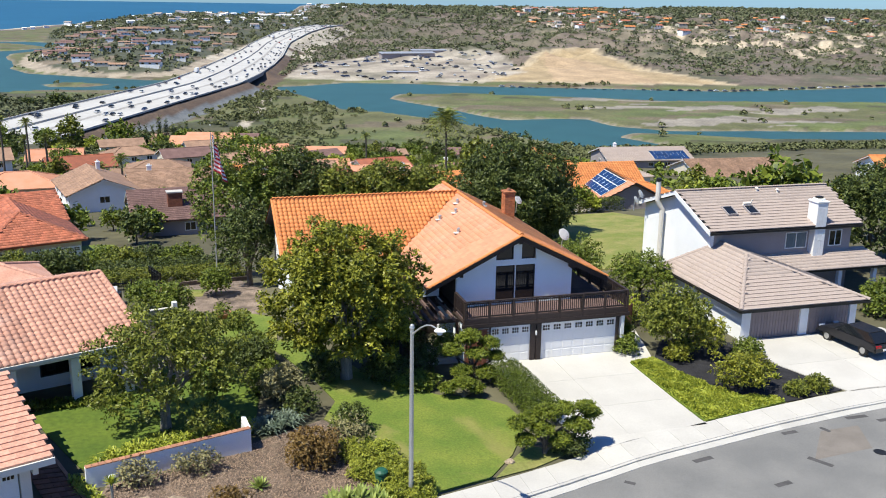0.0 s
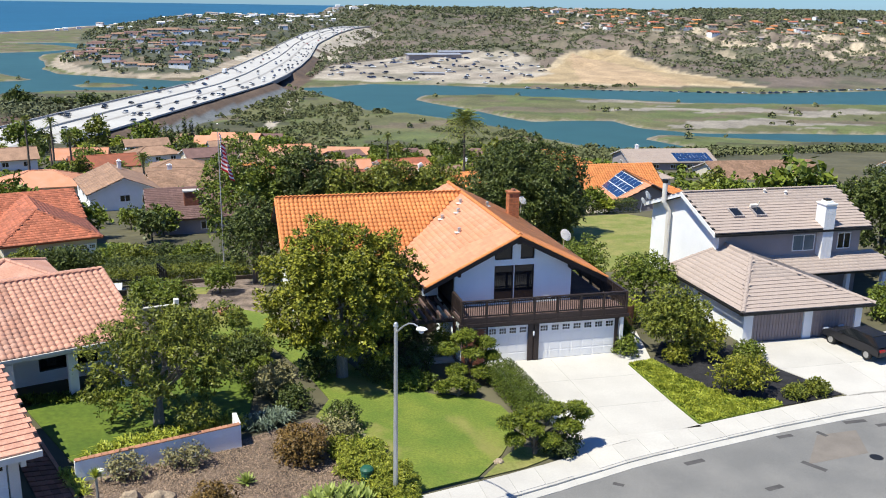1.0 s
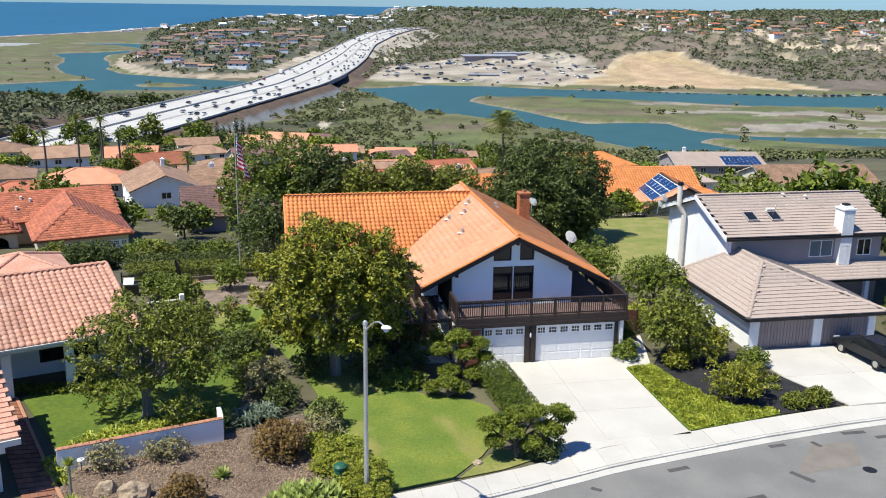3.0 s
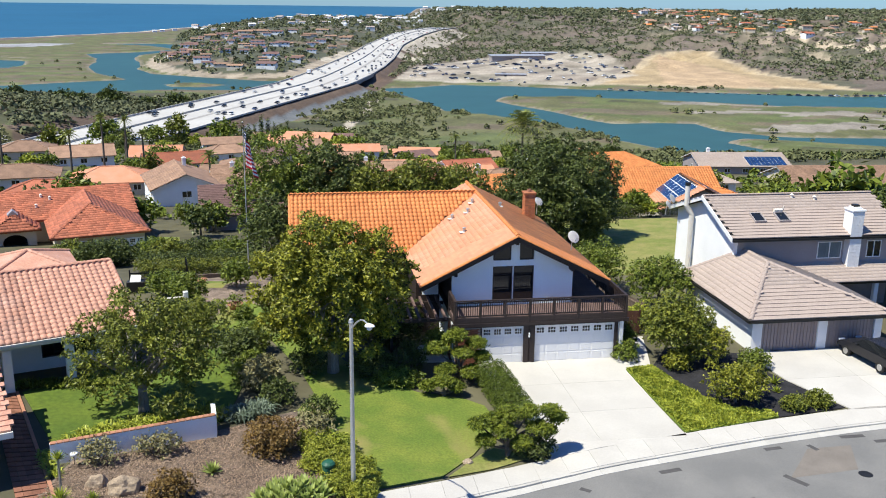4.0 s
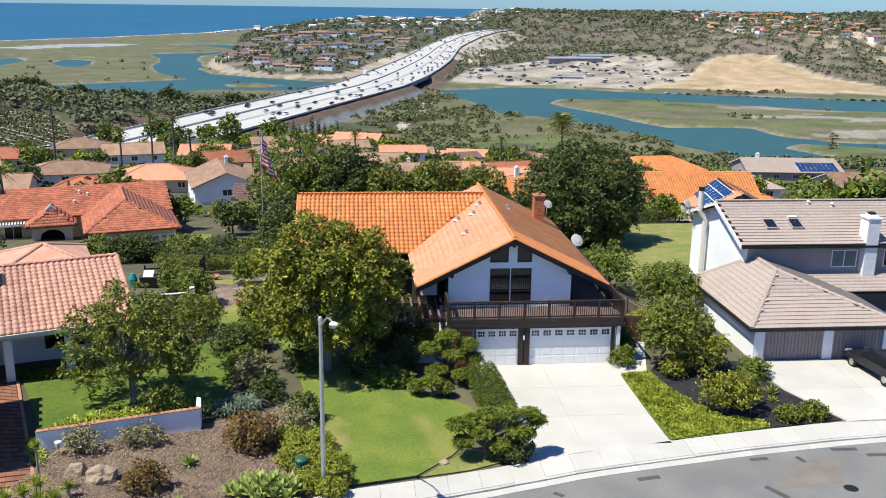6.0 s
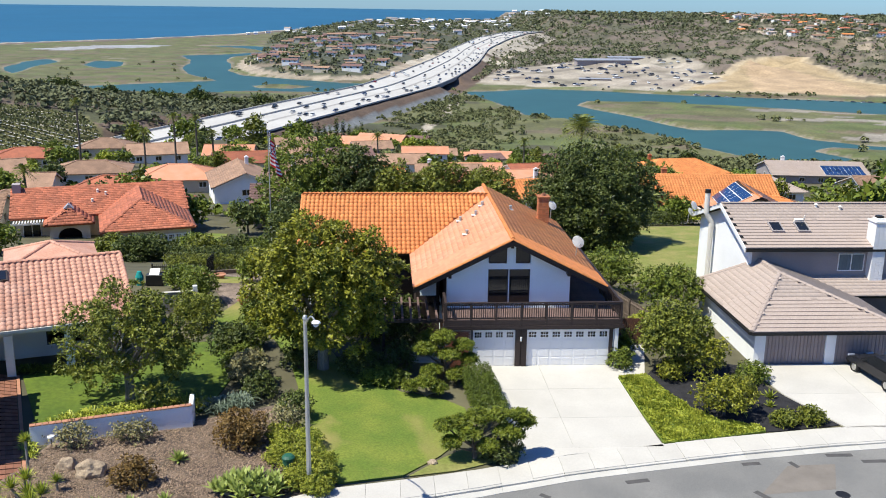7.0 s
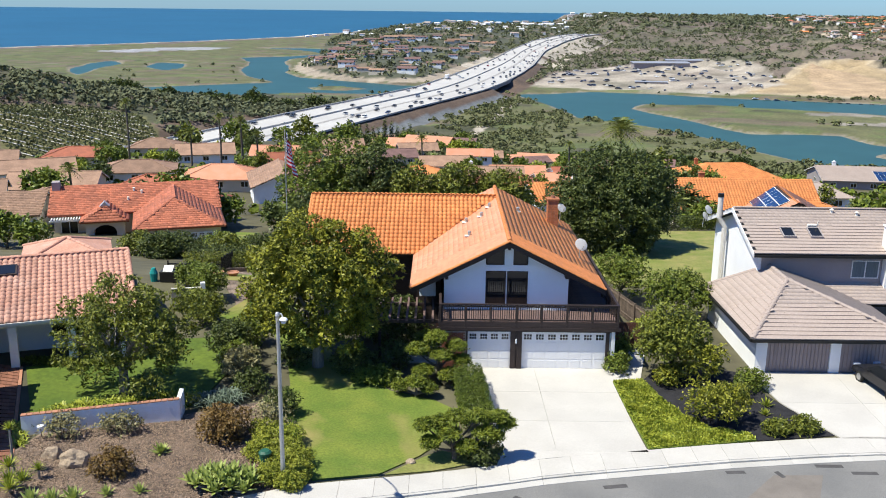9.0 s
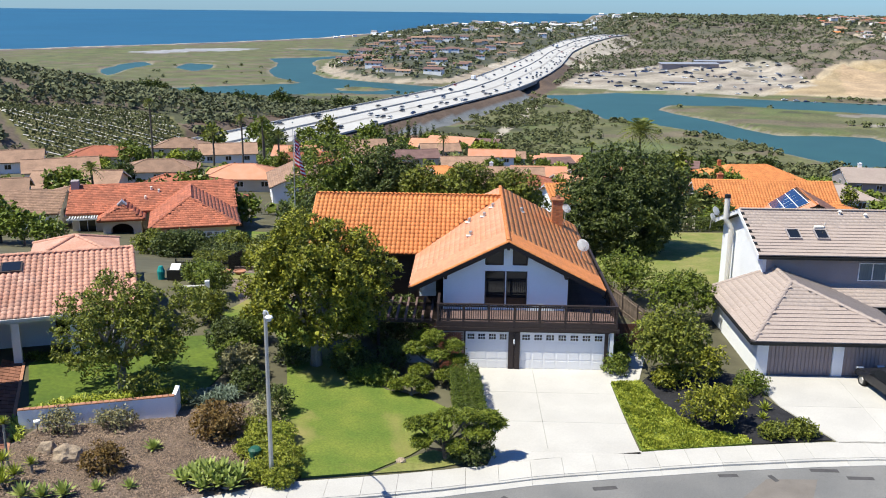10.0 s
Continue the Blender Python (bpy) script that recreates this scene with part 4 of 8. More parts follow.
# ---- the white house with the orange roof ----
def build_main_house():
    h = thing("house", "white two-storey house with orange tile roof and dark wooden deck", "house")
    S, D = M["stucco_blue"], M["dark_wood"]
    RX, RZ, EL, ER = -0.72, 7.12, -6.5, 5.0
    slope = 0.5
    zl, zr = RZ - slope * (RX - EL), RZ - slope * (ER - RX)
    # lower storey
    part("wall", boxes((-4.7, -0.28, -0.1, -3.2, -0.05, 2.5), (-0.62, -0.28, -0.1, -0.04, -0.05, 2.5), (4.86, -0.28, -0.1, 5.1, -0.05, 2.5), (-3.2, -0.28, 2.2, 4.86, -0.05, 2.5), (-4.7, -0.05, -0.1, -4.45, 14, 2.5), (4.85, -0.05, -0.1, 5.1, 14, 2.5)), S, h)
    part("garage_interior", boxes((-4.4, 3.0, -0.1, 4.8, 3.2, 2.5)), D, h)
    part("trim", boxes((-0.66, -0.4, -0.05, -0.38, -0.26, 2.25), (-0.30, -0.42, -0.05, 0.0, -0.26, 2.25), (-0.375, -0.35, -0.05, -0.305, -0.26, 2.25), (4.82, -0.4, -0.05, 5.02, -0.26, 2.25), (-3.22, -0.38, -0.05, -3.12, -0.26, 2.25), (-4.75, -0.4, 2.26, 5.1, -0.26, 2.54)), D, h)
    part("corner_post", boxes((5.12, -0.45, -0.05, 5.32, -0.2, 2.5)), M["white_paint"], h, "white painted corner post")
    panel_door(h, 0.0, 0.0, 4.82, 2.2, -0.28, M["white_paint"], 4, 7, True)
    panel_door(h, -3.12, 0.0, -0.66, 2.2, -0.28, M["white_paint"], 4, 4, True)
    bricks = thing_part("brick_pier", h)
    me = None
    rng = random.Random(3)
    part("mortar", boxes((-4.7, -0.37, -0.1, -3.22, -0.285, 2.26)), M["mortar"], bricks)
    for r in range(28):
        for c in range(7):
            x = -4.69 + c * 0.222 + (0.11 if r % 2 else 0)
            if x + 0.21 > -3.2:
                continue
            if me is None:
                ob = part("brick", boxes((0, -0.02, 0, 0.208, 0.05, 0.067)), M["brick"], bricks)
                me = ob.data
            else:
                ob = new("brick", me); ob.parent = bricks
            ob.location = (x, -0.38 + rng.uniform(-0.004, 0.004), -0.02 + r * 0.079)
    lamp = thing_part("wall_lamp", h, (-0.34, -0.44, 1.72))
    part("lamp_body", lathe([(0.03, -0.16), (0.055, -0.1), (0.05, 0.08), (0.02, 0.14)], 8), M["white_plastic"], lamp)
    # upper storey: front with openings
    wx0, wx1 = -4.5, 2.87
    def zt(x):
        return RZ - 0.12 - slope * abs(x - RX)
    wins = [(-2.04, 3.0, -0.84, 5.16), (-0.78, 3.0, 0.46, 5.16)]
    tops = [(-2.0, 5.52, -0.95), (-0.43, 5.52, 0.42)]
    F0, F1 = 2.09, 2.29
    part("wall", gable_wall([(wx0, 2.75), (-2.04, 2.75), (-2.04, zt(-2.04)), (wx0, zt(wx0))], F0, F1), S, h)
    part("wall", gable_wall([(0.46, 2.75), (wx1, 2.75), (wx1, zt(wx1)), (0.46, zt(0.46))], F0, F1), S, h)
    part("wall", gable_wall([(-2.04, 2.75), (0.46, 2.75), (0.46, 3.0), (-2.04, 3.0)], F0, F1), S, h)
    part("wall", gable_wall([(-2.04, 5.16), (0.46, 5.16), (0.46, 5.52), (-2.04, 5.52)], F0, F1), S, h)
    part("wall", gable_wall([(-0.95, 5.52), (-0.43, 5.52), (-0.43, zt(-0.43)), (RX, zt(RX)), (-0.95, zt(-0.95))], F0, F1), S, h)
    part("wall", boxes((-0.84, F0, 3.0, -0.78, F1, 5.16)), M["white_paint"], h)
    for a, z0, b in tops:
        part("wall", gable_wall([(a, zt(a) - 0.28), (b, zt(b) - 0.28), (b, zt(b)), (a, zt(a))], F0, F1), S, h)
        w = thing_part("window", h)
        part("pane", gable_wall([(a, z0), (b, z0), (b, zt(b) - 0.28), (a, zt(a) - 0.28)], F0 + 0.08, F0 + 0.1), M["glass_dark"], w)
        part("window_frame", boxes((a, F0 + 0.02, z0, b, F0 + 0.078, z0 + 0.05), (a, F0 + 0.02, z0 + 0.05, a + 0.05, F0 + 0.078, zt(a) - 0.3), (b - 0.05, F0 + 0.02, z0 + 0.05, b, F0 + 0.078, zt(b) - 0.3)), D, w)
    for x0, z0, x1, z1 in wins:
        window(h, x0, z0, x1, z1, F0 + 0.1, D, M["glass_dark"])
    part("wall", boxes((wx0, F1, 2.75, wx0 + 0.2, 16.5, zt(wx0) - 0.05)), D, h, "dark boarded side wall")
    part("wall", boxes((wx1 - 0.2, F1, 2.75, wx1, 16.5, zt(wx1) - 0.05)), S, h)
    part("wall", gable_wall([(wx0, 0), (wx1, 0), (wx1, zt(wx1)), (RX, zt(RX)), (wx0, zt(wx0))], 16.5, 16.7), S, h)
    part("floor_slab", boxes((-4.7, 0.15, 2.5, 5.1, 16.5, 2.6)), D, h)
    part("wall", boxes((-6.2, 5.4, -0.1, -4.72, 5.6, 4.1), (-6.2, 5.6, -0.1, -6.0, 9.5, 4.1)), D, h, "dark recessed entry wall")
    part("wall", boxes((-6.0, 4.0, 2.95, -5.0, 4.1, 3.9)), S, h)
    # roof
    T, TF = M["tile_orange"], M["tile_faded"]
    Y0, Y1 = 1.45, 18.2
    def ky(m):
        return m.translation.y
    roof = thing_part("roof", h)
    roof_face(roof, [(EL, Y0, zl), (RX, Y0, RZ), (RX, Y1, RZ), (EL, Y1, zl)], (EL, Y0, zl), (RX, Y0, RZ), "smooth", TF, 0.32, 0.36, D, 150)
    roof_face(roof, [(ER, Y1, zr), (RX, Y1, RZ), (RX, Y0, RZ), (ER, Y0, zr)], (ER, Y1, zr), (RX, Y1, RZ), "smooth", T, 0.32, 0.36, D, 150)
    wz, wy, we = 7.14, 14.4, 8.9
    ze = wz - 0.526 * (wy - we)
    vx = RX - (RZ - ze) / slope
    roof2 = thing_part("wing_roof", h)
    roof_face(roof2, [(-13.9, we, ze), (vx, we, ze), (-0.75, wy, wz), (-13.9, wy, wz)], (-13.9, we, ze), (-13.9, wy, wz), "barrel", T, 0.30, 0.40, D, 290)
    roof_face(roof2, [(-13.9, wy, wz), (-0.75, wy, wz), (-0.75, 2 * wy - we, ze), (-13.9, 2 * wy - we, ze)], (-0.75, 2 * wy - we, ze), (-0.75, wy, wz), "barrel", T, 0.30, 0.40, D)
    ridge_caps(roof, (RX, Y0, RZ + 0.06), (RX, Y1, RZ + 0.06), T, single=True)
    ridge_caps(roof2, (-13.9, wy, wz + 0.06), (RX, wy, wz + 0.06), T, single=True)
    ridge_caps(roof, (EL, Y0 + 0.02, zl + 0.02), (RX, Y0 + 0.02, RZ + 0.02), T, 0.10, single=True)
    ridge_caps(roof, (ER, Y0 + 0.02, zr + 0.02), (RX, Y0 + 0.02, RZ + 0.02), T, 0.10, single=True)
    ridge_caps(roof2, (-13.9, we, ze + 0.03), (-13.9, wy, wz + 0.03), T, 0.11, single=True)
    # fascia boards along the rakes, brackets
    for x, z in ((EL, zl), (ER, zr)):
        part("fascia", slab([(x, Y0 + 0.03, z - 0.13), (RX, Y0 + 0.03, RZ - 0.13), (RX, Y0 + 0.03, RZ - 0.36), (x, Y0 + 0.03, z - 0.36)], (0, 0.06, 0)), D, roof)
    for x in (-4.35, RX, 2.7):
        part("bracket", boxes((x - 0.09, 1.52, zt(x) - 0.42, x + 0.09, 2.09, zt(x) - 0.2)), D, h)
    # wing front: deep shade below the eave is put into a dark colour
    part("wall", boxes((-13.1, 9.6, -0.2, -6.2, 9.8, 4.4)), D, h, "wing front wall coloured dark for the deep shade under the eave")
    part("wall", boxes((-13.3, 9.6, -0.2, -13.1, 19.6, 4.6)), M["stucco"], h)
    part("wall", boxes((-13.3, 19.6, -1.5, -0.7, 19.8, 4.4)), S, h)
    part("wall", slab([(-13.3, 9.6, 4.4), (-13.3, 14.4, 6.9), (-13.3, 19.6, 4.4)], (0.2, 0, 0)), S, h)
    part("lower_block", boxes((-13.0, 9.9, -3, 4.8, 19.5, 2.4)), D, h)
    # vents on the roof
    for x, y in ((-2.9, 7.0), (-3.0, 11.0), (-2.0, 10.6), (-1.4, 12.2), (0.6, 12.4)):
        z = RZ - slope * abs(x - RX)
        v = thing_part("roof_vent", h, (x, y, z))
        part("vent_pipe", lathe([(0.10, -0.1), (0.09, 0.22), (0.12, 0.24), (0.12, 0.34), (0.03, 0.38)], 10), M["steel"], v)
        part("flashing", boxes((-0.3, -0.2, 0.03, 0.2, 0.2, 0.06)), M["cream_paint"], v)
    ch = thing_part("chimney", h, (3.3, 14.8, 4.6))
    part("mortar", boxes((-0.36, -0.36, -0.6, 0.36, 0.36, 2.32)), M["mortar"], ch)
    me = None
    for r in range(29):
        for s in range(4):
            for c in range(3):
                ob = part("brick", boxes((0.005, -0.03, 0, 0.245, 0.0, 0.085)), M["brick_roof"], ch) if me is None else new("brick", me)
                me = ob.data
                ob.parent = ch
                ob.matrix_local = Matrix.Rotation(s * math.pi / 2, 4, "Z") @ Matrix.Translation((-0.375 + c * 0.25 + (0.01 if r % 2 else 0), -0.36, -0.5 + r * 0.096))
    part("cap", boxes((-0.45, -0.45, 2.28, 0.45, 0.45, 2.42), bevel=0.02), M["brick_roof"], ch)
    part("flue", lathe([(0.16, 2.4), (0.15, 2.6), (0.13, 2.6), (0.13, 2.42)], 10), M["terracotta"], ch)
    # deck
    deck = thing_part("deck", h)
    me = None
    for k in range(72):
        x = -4.7 + k * 0.142
        if x > 5.4:
            break
        ob = part("deck_board", boxes((0, -0.45, 0, 0.132, 2.08, 0.04)), M["deck"], deck) if me is None else new("deck_board", me)
        me = ob.data
        ob.parent = deck
        ob.location = (x, 0, 2.72)
    me = None
    for k in range(80):
        ob = part("deck_board", boxes((2.9, 0, 0, 5.42, 0.132, 0.04)), M["deck"], deck) if me is None else new("deck_board", me)
        me = ob.data
        ob.parent = deck
        ob.location = (0, 2.1 + k * 0.142, 2.72)
    part("deck_beam", boxes((-4.8, -0.5, 2.56, 5.5, -0.36, 2.88), (-4.8, -0.36, 2.56, -4.66, 2.0, 2.7), (5.36, -0.36, 2.56, 5.5, 13.4, 2.7), (-4.66, -0.34, 2.56, 5.36, 13.4, 2.7)), D, deck)
    part("deck_beam", boxes((-4.9, -0.54, 2.36, 5.6, -0.405, 2.55)), D, deck)
    def rail(p, q, posts):
        p, q = Vector(p), Vector(q)
        r = thing_part("railing", h, (p.x, p.y, 0), math.degrees(math.atan2(q.y - p.y, q.x - p.x)))
        ln = (q - p).length
        part("top_rail", boxes((-0.06, -0.07, 3.86, ln + 0.06, 0.07, 3.93), (0, -0.03, 3.74, ln, 0.03, 3.82)), D, r)
        part("bottom_rail", boxes((0, -0.03, 2.94, ln, 0.03, 3.02)), D, r)
        for k in range(posts + 1):
            part("post", boxes((ln * k / posts - 0.06, -0.09, 2.45, ln * k / posts + 0.06, 0.09, 3.86)), D, r)
        n = int(ln / 0.125)
        me = None
        for k in range(1, n):
            ob = part("baluster", boxes((-0.02, -0.02, 3.02, 0.02, 0.02, 3.74)), D, r) if me is None else new("baluster", me)
            me = ob.data
            ob.parent = r
            ob.location = (ln * k / n, 0, 0)
    rail((-4.7, -0.42, 0), (5.42, -0.42, 0), 7)
    rail((5.42, -0.3, 0), (5.42, 13.4, 0), 8)
    rail((-4.7, 1.5, 0), (-4.7, -0.3, 0), 1)
    # pergola beside the deck
    per = thing_part("pergola", h)
    for k in range(7):
        part("slat", boxes((-8.2 + k * 0.5, 0.2, 2.62, -8.08 + k * 0.5, 4.2, 2.80)), M["deck"], per)
    part("beam", boxes((-8.4, 0.5, 2.42, -4.75, 0.64, 2.61)), D, per)
    part("beam", boxes((-8.4, 3.6, 2.42, -4.75, 3.74, 2.61)), D, per)
    part("post", boxes((-8.3, 0.5, -0.1, -8.15, 0.64, 2.42)), D, per)
    part("post", boxes((-4.95, 0.5, -0.1, -4.8, 0.64, 2.42)), M["gate_wood"], per)
    for k in range(4):
        part("step", boxes((-6.6, 1.2 - 0.35 * k, -0.05, -4.9, 1.55 - 0.35 * k, 0.62 - 0.16 * k)), M["concrete"], per, "pale entry step")
    return h


def dish(name, at, r, turn, tilt, label, arm=1.0):
    d = thing(name, label, "satellite dish", at, turn)
    bm = bmesh.new()
    rings = [[bm.verts.new((r * f * math.cos(k * math.tau / 20), 0.16 * r * (f * f - 1), r * f * math.sin(k * math.tau / 20))) for k in range(20)] for f in (0.05, 0.35, 0.7, 1.0)]
    for a, b in zip(rings, rings[1:]):
        for k in range(20):
            bm.faces.new((a[k], a[(k + 1) % 20], b[(k + 1) % 20], b[k]))
    bm.faces.new(rings[0])
    bmesh.ops.solidify(bm, geom=bm.faces[:], thickness=0.02)
    ob = part("reflector", bm, M["white_plastic"], d)
    ob.rotation_euler = (radians(-tilt), 0, 0)
    part("mast", tube([(0, 0.1, -0.05), (0, 0.16, -arm * 0.5), (0, 0.2, -arm)], [0.03, 0.03, 0.03], 6), M["steel"], d)
    part("feed_arm", tube([(0, -0.1, -r * 0.8), (0, -r * 0.9, 0.0)], [0.02, 0.02], 6), M["steel"], d)
    return d


build_main_house()
dish("satellite_dish", (4.2, 6.5, 5.7), 0.42, 20, 35, "white satellite dish on the orange tile roof", 1.0)
dish("satellite_dish", (3.9, 14.3, 6.4), 0.34, 30, 35, "small grey satellite dish beside the brick chimney", 1.0)


# ---- the grey-roofed house ----
def build_grey_house():
    h = thing("house", "two-storey white house with shade-toned taupe front and grey-brown shake tile roof", "house", (15.5, 0, 0.3))
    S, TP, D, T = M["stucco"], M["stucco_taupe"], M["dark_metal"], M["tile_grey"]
    X = -15.5
    def P(x, y, z):
        return (x + X, y, z - 0.3)
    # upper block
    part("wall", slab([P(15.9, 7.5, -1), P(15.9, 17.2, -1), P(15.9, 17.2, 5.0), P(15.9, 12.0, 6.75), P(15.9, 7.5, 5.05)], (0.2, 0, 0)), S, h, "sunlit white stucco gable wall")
    # walls off the sunlit gable: their grey shade is put into the taupe colour
    part("wall", boxes((*P(16.1, 7.5, 0)[:2], -0.5, *P(27.6, 7.7, 0)[:2], 4.75)), TP, h, "stucco front wall with its shade put into a taupe colour")
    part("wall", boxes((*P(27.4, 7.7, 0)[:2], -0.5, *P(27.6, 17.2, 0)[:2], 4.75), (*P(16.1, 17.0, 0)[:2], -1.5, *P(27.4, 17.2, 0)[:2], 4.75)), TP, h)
    window(h, 22.0 + X, 3.1, 23.8 + X, 4.3, 7.5, M["white_paint"], M["glass_blue"], nx=2)
    window(h, 25.7 + X, 3.1, 26.8 + X, 4.3, 7.5, M["white_paint"], M["glass_dark"], nx=2)
    RY, RZ, EZ = 12.0, 7.0, 5.1
    roof = thing_part("roof", h)
    roof_face(roof, [P(15.4, 6.9, EZ), P(28.0, 6.9, EZ), P(28.5, RY, RZ), P(15.4, RY, RZ)], P(15.4, 6.9, EZ), P(15.4, RY, RZ), "flat", T, 0.42, 0.36, D, 290)
    roof_face(roof, [P(15.4, RY, RZ), P(28.5, RY, RZ), P(28.5, 17.6, EZ), P(15.4, 17.6, EZ)], P(28.5, 17.6, EZ), P(28.5, RY, RZ), "flat", T, 0.42, 0.36, D)
    ridge_caps(roof, P(15.4, RY, RZ + 0.05), P(28.5, RY, RZ + 0.05), T, single=True)
    for y in (6.9, 17.6):
        part("fascia", slab([P(15.34, y, EZ + 0.06), P(15.34, RY, RZ + 0.06), P(15.34, RY, RZ - 0.26), P(15.34, y, EZ - 0.26)], (0.055, 0, 0)), M["white_paint"], roof, "white barge board")
    part("gutter", boxes((*P(15.4, 6.78, 0)[:2], EZ - 0.3 - 0.2, *P(28.0, 6.9, 0)[:2], EZ - 0.3 - 0.06)), D, roof)
    for k, x in ((0, 18.2), (1, 20.0)):
        sl = (RZ - EZ) / (RY - 6.9)
        y = 9.06
        z = EZ + sl * (y - 6.9) - 0.3
        sk = thing_part("skylight", h, (x + X, y, z + 0.08))
        sk.rotation_euler = (math.atan(sl), 0, 0)
        part("window_frame", boxes((-0.42, -0.55, 0, 0.42, -0.48, 0.14), (-0.42, 0.48, 0, 0.42, 0.55, 0.14), (-0.42, -0.48, 0, -0.36, 0.48, 0.14), (0.36, -0.48, 0, 0.42, 0.48, 0.14)), M["stucco_taupe"], sk)
        part("pane", boxes((-0.36, -0.48, 0.05, 0.36, 0.48, 0.09)), M["glass_dark"], sk)
        if k:
            part("vent_hood", boxes((-0.3, 0.6, 0, 0.3, 0.8, 0.25), (0.34, 0.7, 0, 0.4, 0.76, 0.5)), M["cream_paint"], sk)
    for x, y in ((22.0, 11.5), (23.6, 11.2)):
        v = thing_part("roof_vent", h, (x + X, y, EZ + 0.372 * (y - 6.9) - 0.3))
        part("vent_pipe", lathe([(0.1, -0.05), (0.1, 0.25), (0.16, 0.27), (0.05, 0.36)], 8), M["cream_paint"], v)
    # white brick chimney
    ch = thing_part("chimney", h, (24.4 + X, 7.6, 2.6))
    part("mortar", boxes((-0.43, -0.72, -0.3, 0.43, 0.3, 3.95)), M["white_paint"], ch)
    me = None
    for r in range(42):
        for s in range(3):
            ob = part("brick", boxes((0.006, -0.025, 0, 0.28, 0.0, 0.085)), M["white_paint"], ch) if me is None else new("brick", me)
            me = ob.data
            ob.parent = ch
            ob.location = (-0.43 + s * 0.286, -0.72, -0.25 + r * 0.1)
    part("cap", boxes((-0.5, -0.8, 3.9, 0.5, 0.36, 4.02), (-0.3, -0.5, 4.02, 0.3, 0.1, 4.16), bevel=0.015), M["white_paint"], ch)
    part("spark_guard", boxes((-0.2, -0.4, 4.16, 0.2, 0.0, 4.3)), D, ch)
    # flue pipe on the gable
    pp = thing_part("flue_pipe", h)
    part("pipe", tube([P(15.55, 13.95, 0.0), P(15.55, 13.95, 5.2), P(15.3, 14.0, 5.6), P(15.12, 14.0, 5.9), P(15.12, 14.0, 7.4)], [0.2, 0.2, 0.2, 0.19, 0.19], 12), M["cream_paint"], pp)
    part("cap", tube([P(15.12, 14.0, 7.4), P(15.12, 14.0, 7.65)], [0.21, 0.21], 12), D, pp)
    # pent roof and porch below
    pent = thing_part("pent_roof", h)
    roof_face(pent, [P(18.0, 5.3, 2.3), P(29.4, 5.3, 2.3), P(29.0, 7.5, 3.05), P(18.0, 7.5, 3.05)], P(18.0, 5.3, 2.3), P(18.0, 7.5, 3.05), "flat", T, 0.42, 0.36, D)
    part("post", boxes((*P(28.4, 5.6, 0)[:2], -0.4, *P(28.7, 5.9, 0)[:2], 1.95)), S, h)
    part("post", boxes((*P(25.4, 5.6, 0)[:2], -0.4, *P(25.7, 5.9, 0)[:2], 1.95)), S, h)
    # garage
    G0, G1, GY = 13.45, 22.0, -0.45
    part("wall", boxes((G0 + X, GY, -0.7, 14.1 + X, GY + 0.25, 1.78), (17.75 + X, GY, -0.7, 18.35 + X, GY + 0.25, 1.78), (21.5 + X, GY, -0.7, G1 + X, GY + 0.25, 1.78), (14.1 + X, GY, 1.6, 17.75 + X, GY + 0.25, 1.78), (18.35 + X, GY, 1.6, 21.5 + X, GY + 0.25, 1.78)), S, h)
    part("wall", boxes((G0 + X, GY + 0.25, -0.7, G0 + 0.2 + X, 9.2, 1.78)), S, h)
    part("wall", boxes((G1 - 0.2 + X, GY + 0.25, -0.7, G1 + X, 7.5, 1.78)), S, h)
    for a, b, n in ((14.1, 17.75, 17), (18.35, 21.5, 14)):
        d = thing_part("garage_door", h)
        part("door_leaf", boxes((a + X, GY + 0.14, -0.5, b + X, GY + 0.2, 1.6)), M["door_taupe"], d)
        me = None
        for k in range(n):
            w = (b - a) / n
            ob = part("door_board", boxes((0.012, -0.03, -0.48, w - 0.03, 0.0, 1.59)), M["door_taupe"], d) if me is None else new("door_board", me)
            me = ob.data
            ob.parent = d
            ob.location = (a + X + k * w, GY + 0.14, 0)
    E0, E1, EY, ez = 13.0, 22.5, -0.95, 2.15
    A, B = P(16.66, 4.3, 4.15), P(16.66, 7.5, 4.15)
    hip = thing_part("garage_roof", h)
    roof_face(hip, [P(E0, EY, ez), P(E1, EY, ez), A], P(E0, EY, ez), A, "flat", T, 0.42, 0.36, D, 150)
    roof_face(hip, [P(E0, 9.4, ez), P(E0, EY, ez), A, B], P(E0, 9.4, ez), B, "flat", T, 0.42, 0.36, D, 60)
    roof_face(hip, [P(E1, EY, ez), P(E1, 7.5, ez), B, A], P(E1, EY, ez), A, "flat", T, 0.42, 0.36, D)
    up = Vector((0, 0, 0.06))
    for c in (P(E0, EY, ez), P(E1, EY, ez)):
        ridge_caps(hip, Vector(c) + up, Vector(A) + up, T, 0.14, single=True)
    ridge_caps(hip, Vector(A) + up, Vector(B) + up, T, 0.14, single=True)
    ridge_caps(hip, Vector(P(E0, 9.4, ez)) + up, Vector(B) + up, T, 0.14, single=True)
    part("gutter", boxes((E0 + X, EY - 0.1, ez - 0.45, E1 + X, EY, ez - 0.32), (E0 - 0.1 + X, EY, ez - 0.45, E0 + X, 9.4, ez - 0.32)), D, hip)
    return h


build_grey_house()
dish("satellite_dish", (15.1, 16.6, 5.9), 0.36, 40, 30, "white satellite dish on the gable of the grey-roofed house", 0.9)
